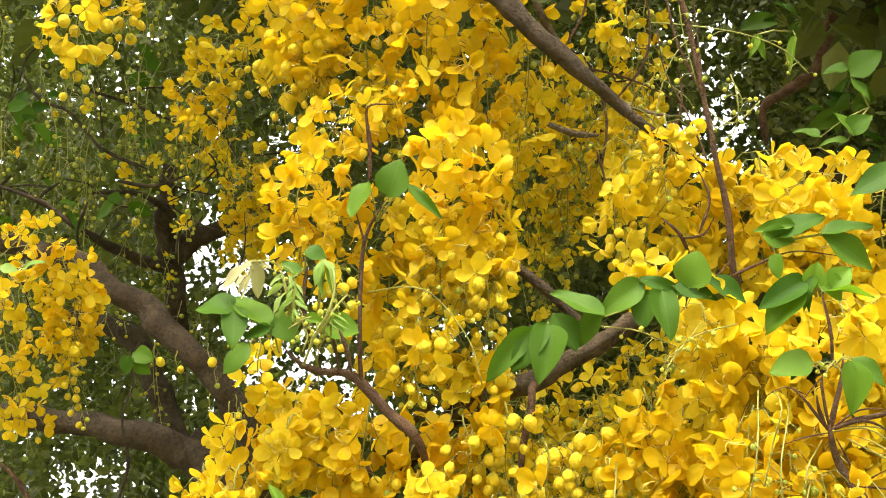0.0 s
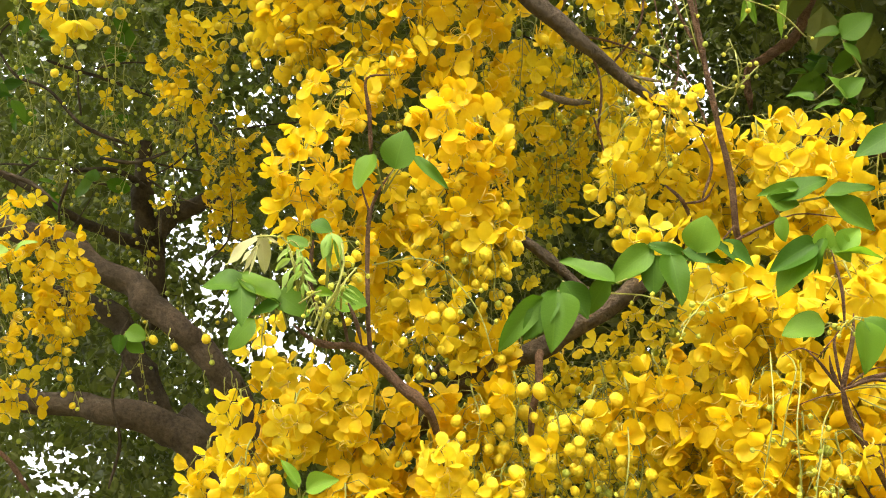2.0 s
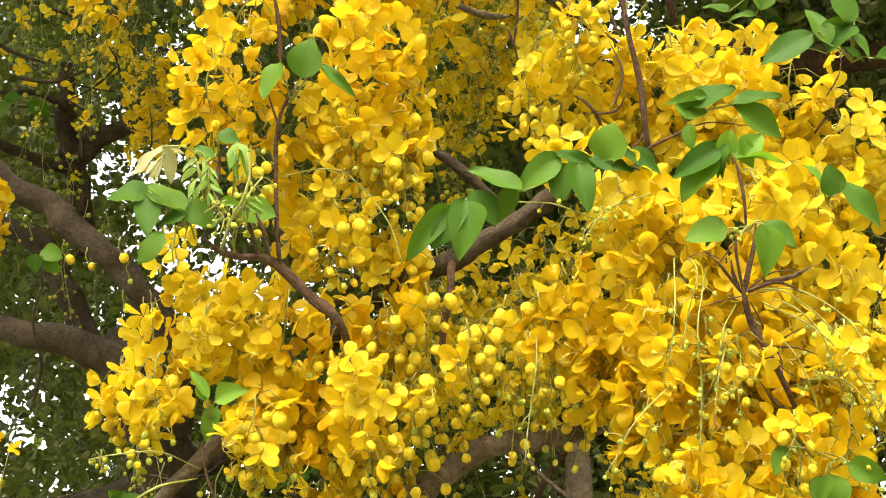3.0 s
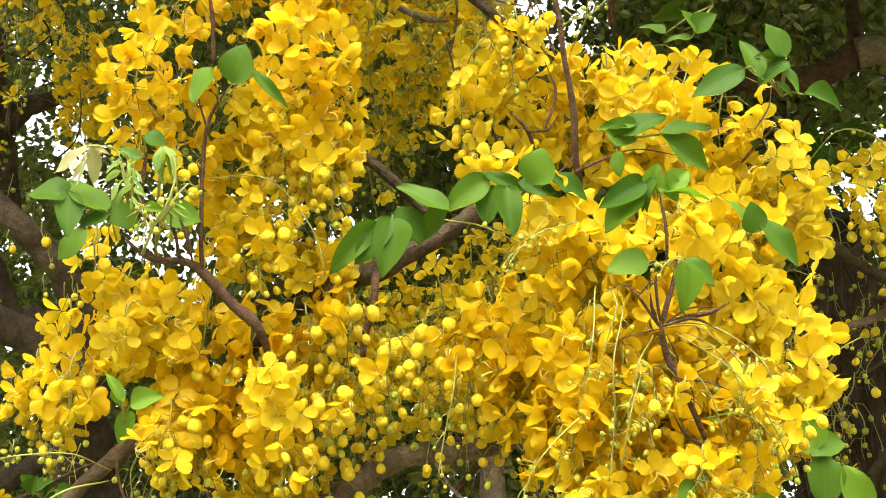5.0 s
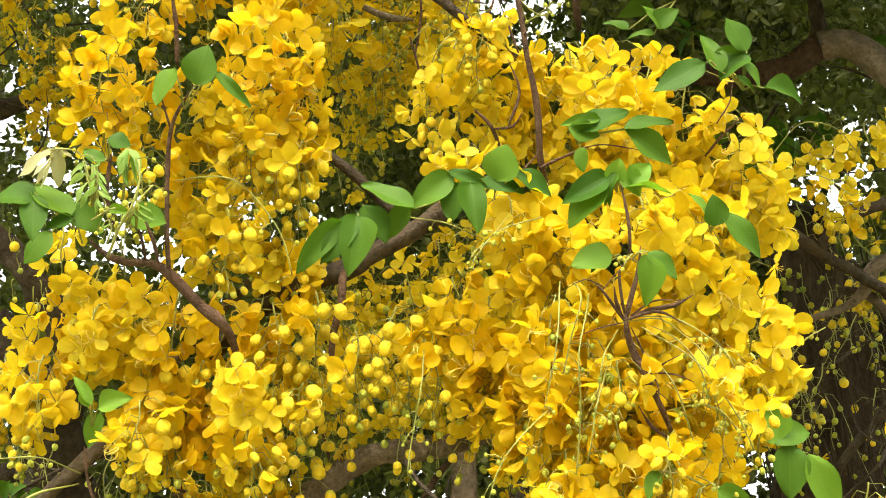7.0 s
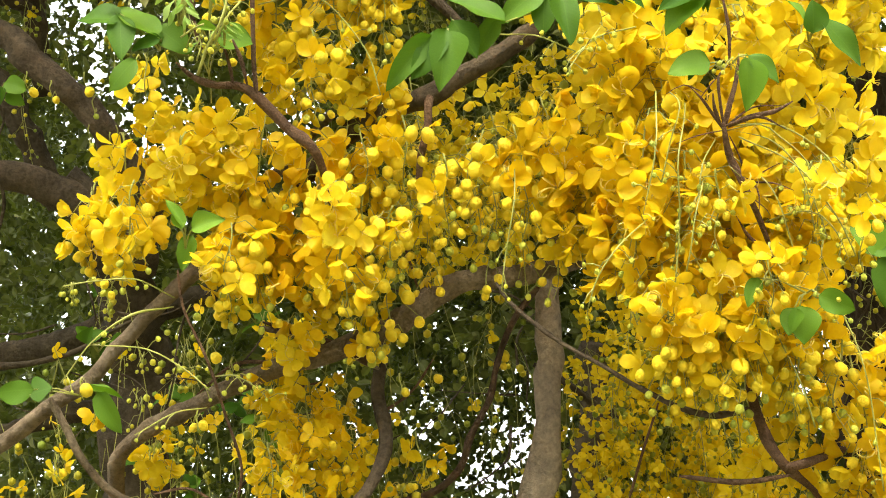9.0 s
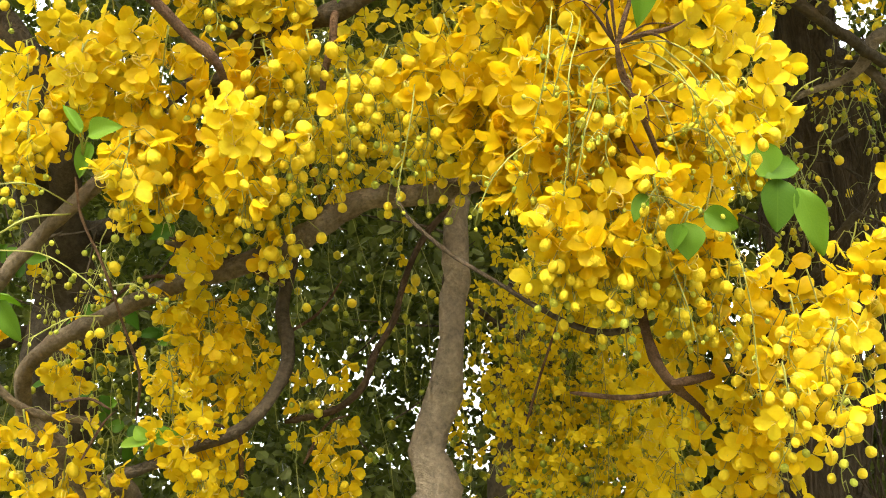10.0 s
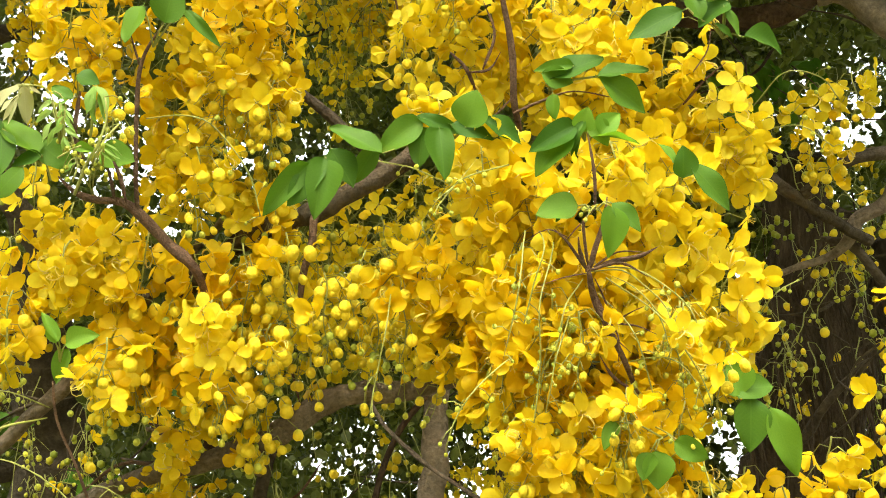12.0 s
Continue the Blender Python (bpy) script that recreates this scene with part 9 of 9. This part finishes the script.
wood(pale_tree, "branch", [(-0.252, 2.652, 1.75, 0.002), (-0.314, 2.654, 1.72, 0.002), (-0.35, 2.687, 1.681, 0.001), (-0.398, 2.684, 1.646, 0.001)], BARK_DARK)
wood(pale_tree, "branch", [(0.042, 2.727, 2.034, 0.003), (-0.009, 2.712, 2.064, 0.003), (-0.106, 2.733, 2.088, 0.002), (-0.189, 2.699, 2.096, 0.001)], BARK_DARK)
wood(pale_tree, "branch", [(0.201, 2.65, 2.071, 0.003), (0.296, 2.623, 2.067, 0.003), (0.376, 2.666, 2.094, 0.002), (0.47, 2.694, 2.131, 0.001)], BARK_DARK)
wood(pale_tree, "branch", [(0.329, 2.825, 1.942, 0.003), (0.306, 2.821, 1.875, 0.002), (0.313, 2.869, 1.823, 0.002), (0.297, 2.908, 1.758, 0.001)], BARK_DARK)
wood(pale_tree, "branch", [(0.019, 2.659, 1.81, 0.002), (0.022, 2.623, 1.863, 0.002), (0.02, 2.647, 1.906, 0.001), (0.001, 2.667, 1.952, 0.001)], BARK_DARK)
wood(pale_tree, "branch", [(0.016, 2.902, 1.921, 0.004), (0.013, 2.896, 1.989, 0.003), (0.039, 2.912, 2.041, 0.002), (0.089, 2.918, 2.083, 0.002)], BARK_DARK)
wood(pale_tree, "branch", [(0.312, 2.665, 2, 0.002), (0.278, 2.691, 2.067, 0.002), (0.283, 2.693, 2.107, 0.001), (0.32, 2.664, 2.152, 0.001)], BARK_DARK)


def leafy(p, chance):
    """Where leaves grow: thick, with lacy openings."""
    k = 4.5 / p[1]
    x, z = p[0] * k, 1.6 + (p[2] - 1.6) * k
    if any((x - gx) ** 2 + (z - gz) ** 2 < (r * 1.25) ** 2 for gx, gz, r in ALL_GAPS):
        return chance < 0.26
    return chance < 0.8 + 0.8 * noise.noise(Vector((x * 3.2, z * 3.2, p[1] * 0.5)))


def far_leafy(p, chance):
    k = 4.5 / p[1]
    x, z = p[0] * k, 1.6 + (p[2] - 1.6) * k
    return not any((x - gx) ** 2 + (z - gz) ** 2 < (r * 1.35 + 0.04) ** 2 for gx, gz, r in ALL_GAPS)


def overhead(p, chance):
    return 1.82 + 0.80 * p[1] < p[2] < 2.7 + 0.85 * p[1]


def fibres(tree, x, y, z0, z1, radius, count):
    """Thin dry roots that hang down a trunk."""
    bm = bmesh.new()
    g = random.Random(9)
    for n in range(count):
        a, top = g.uniform(0, 6.28), g.uniform(z0 + 0.2, z1)
        low = max(z0, top - g.uniform(0.2, 0.6))
        r = radius * g.uniform(1.0, 1.2)
        line = [(Vector((x + r * math.cos(a + 0.1 * k) + 0.007 * math.sin(1.7 * k + n) + g.uniform(-0.005, 0.005), y + r * math.sin(a + 0.1 * k), top + (low - top) * k / 6)), g.uniform(0.0012, 0.003)) for k in range(7)]
        tube(bm, line, 4)
    return tagged(part("root_fibre", bm, BARK_FIBRE, tree, "dry hanging root fibres"), kind="stuff")


def strands(tree, x0, x1, y0, y1, z0, z1, count):
    """Slack dry aerial roots and thin vines that hang in the shade beside a trunk."""
    bm = bmesh.new()
    g = random.Random(23)
    for n in range(count):
        x, y, top = g.uniform(x0, x1), g.uniform(y0, y1), g.uniform(z0 + 0.25, z1)
        fall, lean, r = g.uniform(0.2, 0.7), g.uniform(-0.12, 0.12), g.uniform(0.0008, 0.0026)
        tube(bm, [(Vector((x + lean * u + 0.02 * math.sin(5 * u + n), y + 0.02 * math.cos(4 * u + n), top - fall * u)), r) for u in (0, 0.15, 0.3, 0.45, 0.6, 0.8, 1)], 4)
    return tagged(part("aerial_root", bm, BARK_FIBRE, tree, "slack dry aerial roots"), kind="stuff")


fibres(right_tree, 0.853, 2.654, 1.0, 2.5, 0.118, 120)
strands(right_tree, 0.68, 1.04, 2.29, 2.82, 1.73, 2.48, 70)
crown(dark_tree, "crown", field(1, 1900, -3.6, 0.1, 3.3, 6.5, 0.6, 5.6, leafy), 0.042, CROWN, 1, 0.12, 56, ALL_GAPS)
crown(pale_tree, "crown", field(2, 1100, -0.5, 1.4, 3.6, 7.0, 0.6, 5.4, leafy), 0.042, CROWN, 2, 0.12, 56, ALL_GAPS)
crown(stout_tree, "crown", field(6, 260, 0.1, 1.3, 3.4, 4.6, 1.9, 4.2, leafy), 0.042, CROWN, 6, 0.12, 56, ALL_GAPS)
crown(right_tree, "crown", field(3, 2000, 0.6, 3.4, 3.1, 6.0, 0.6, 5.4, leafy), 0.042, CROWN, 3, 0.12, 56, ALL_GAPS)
# unseen canopy added above the view to shade the trees behind
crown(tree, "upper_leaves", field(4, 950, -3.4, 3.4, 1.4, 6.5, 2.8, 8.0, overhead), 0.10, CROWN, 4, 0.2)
# leaves added over the leaning tree, mostly out of view, to shade its trunk
crown(right_tree, "overhanging_leaves", field(8, 300, 0.42, 1.6, 1.45, 2.4, 2.9, 3.6, lambda p, chance: p[2] > 1.64 + 0.70 * p[1]), 0.08, CROWN, 8, 0.08, 40)
hedge = thing("tall_hedge", (0, 8, 0), "tall dense dark green hedge of trees", "hedge", "trees behind")
wood(hedge, "trunk", [(0.5, 8, -0.05, 0.1), (0.5, 8, 3, 0.06)], BARK_DARK)
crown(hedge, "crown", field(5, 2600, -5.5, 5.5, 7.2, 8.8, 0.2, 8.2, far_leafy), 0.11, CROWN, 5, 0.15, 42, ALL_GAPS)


def far_tree(x, y, tall, seed):
    """Unseen leafy tree, added to close the place behind the viewer and block skylight."""
    ob = thing("unseen_screen_tree", (x, y, 0), "broad leafy green tree, unseen, added to block light", "tree", "trees round the clearing")
    wood(ob, "trunk", [(x, y, -0.05, 0.22), (x + 0.1, y, 1.2, 0.17), (x, y + 0.1, 2.6, 0.12), (x, y, tall * 0.8, 0.04)], BARK_DARK)
    crown(ob, "crown", field(seed, 260, x - 2.6, x + 2.6, y - 1.6, y + 1.6, 0.9, tall), 0.2, CROWN, seed, 0.3, 24)


for n, (x, y, tall) in enumerate([(-7.5, 1.0, 6.0), (-6.5, -4.0, 5.5), (-2.2, -7.0, 5.0), (2.6, -7.2, 5.5), (6.8, -4.2, 5.5), (7.5, 1.2, 6.0)]):
    far_tree(x, y, tall, 40 + n)
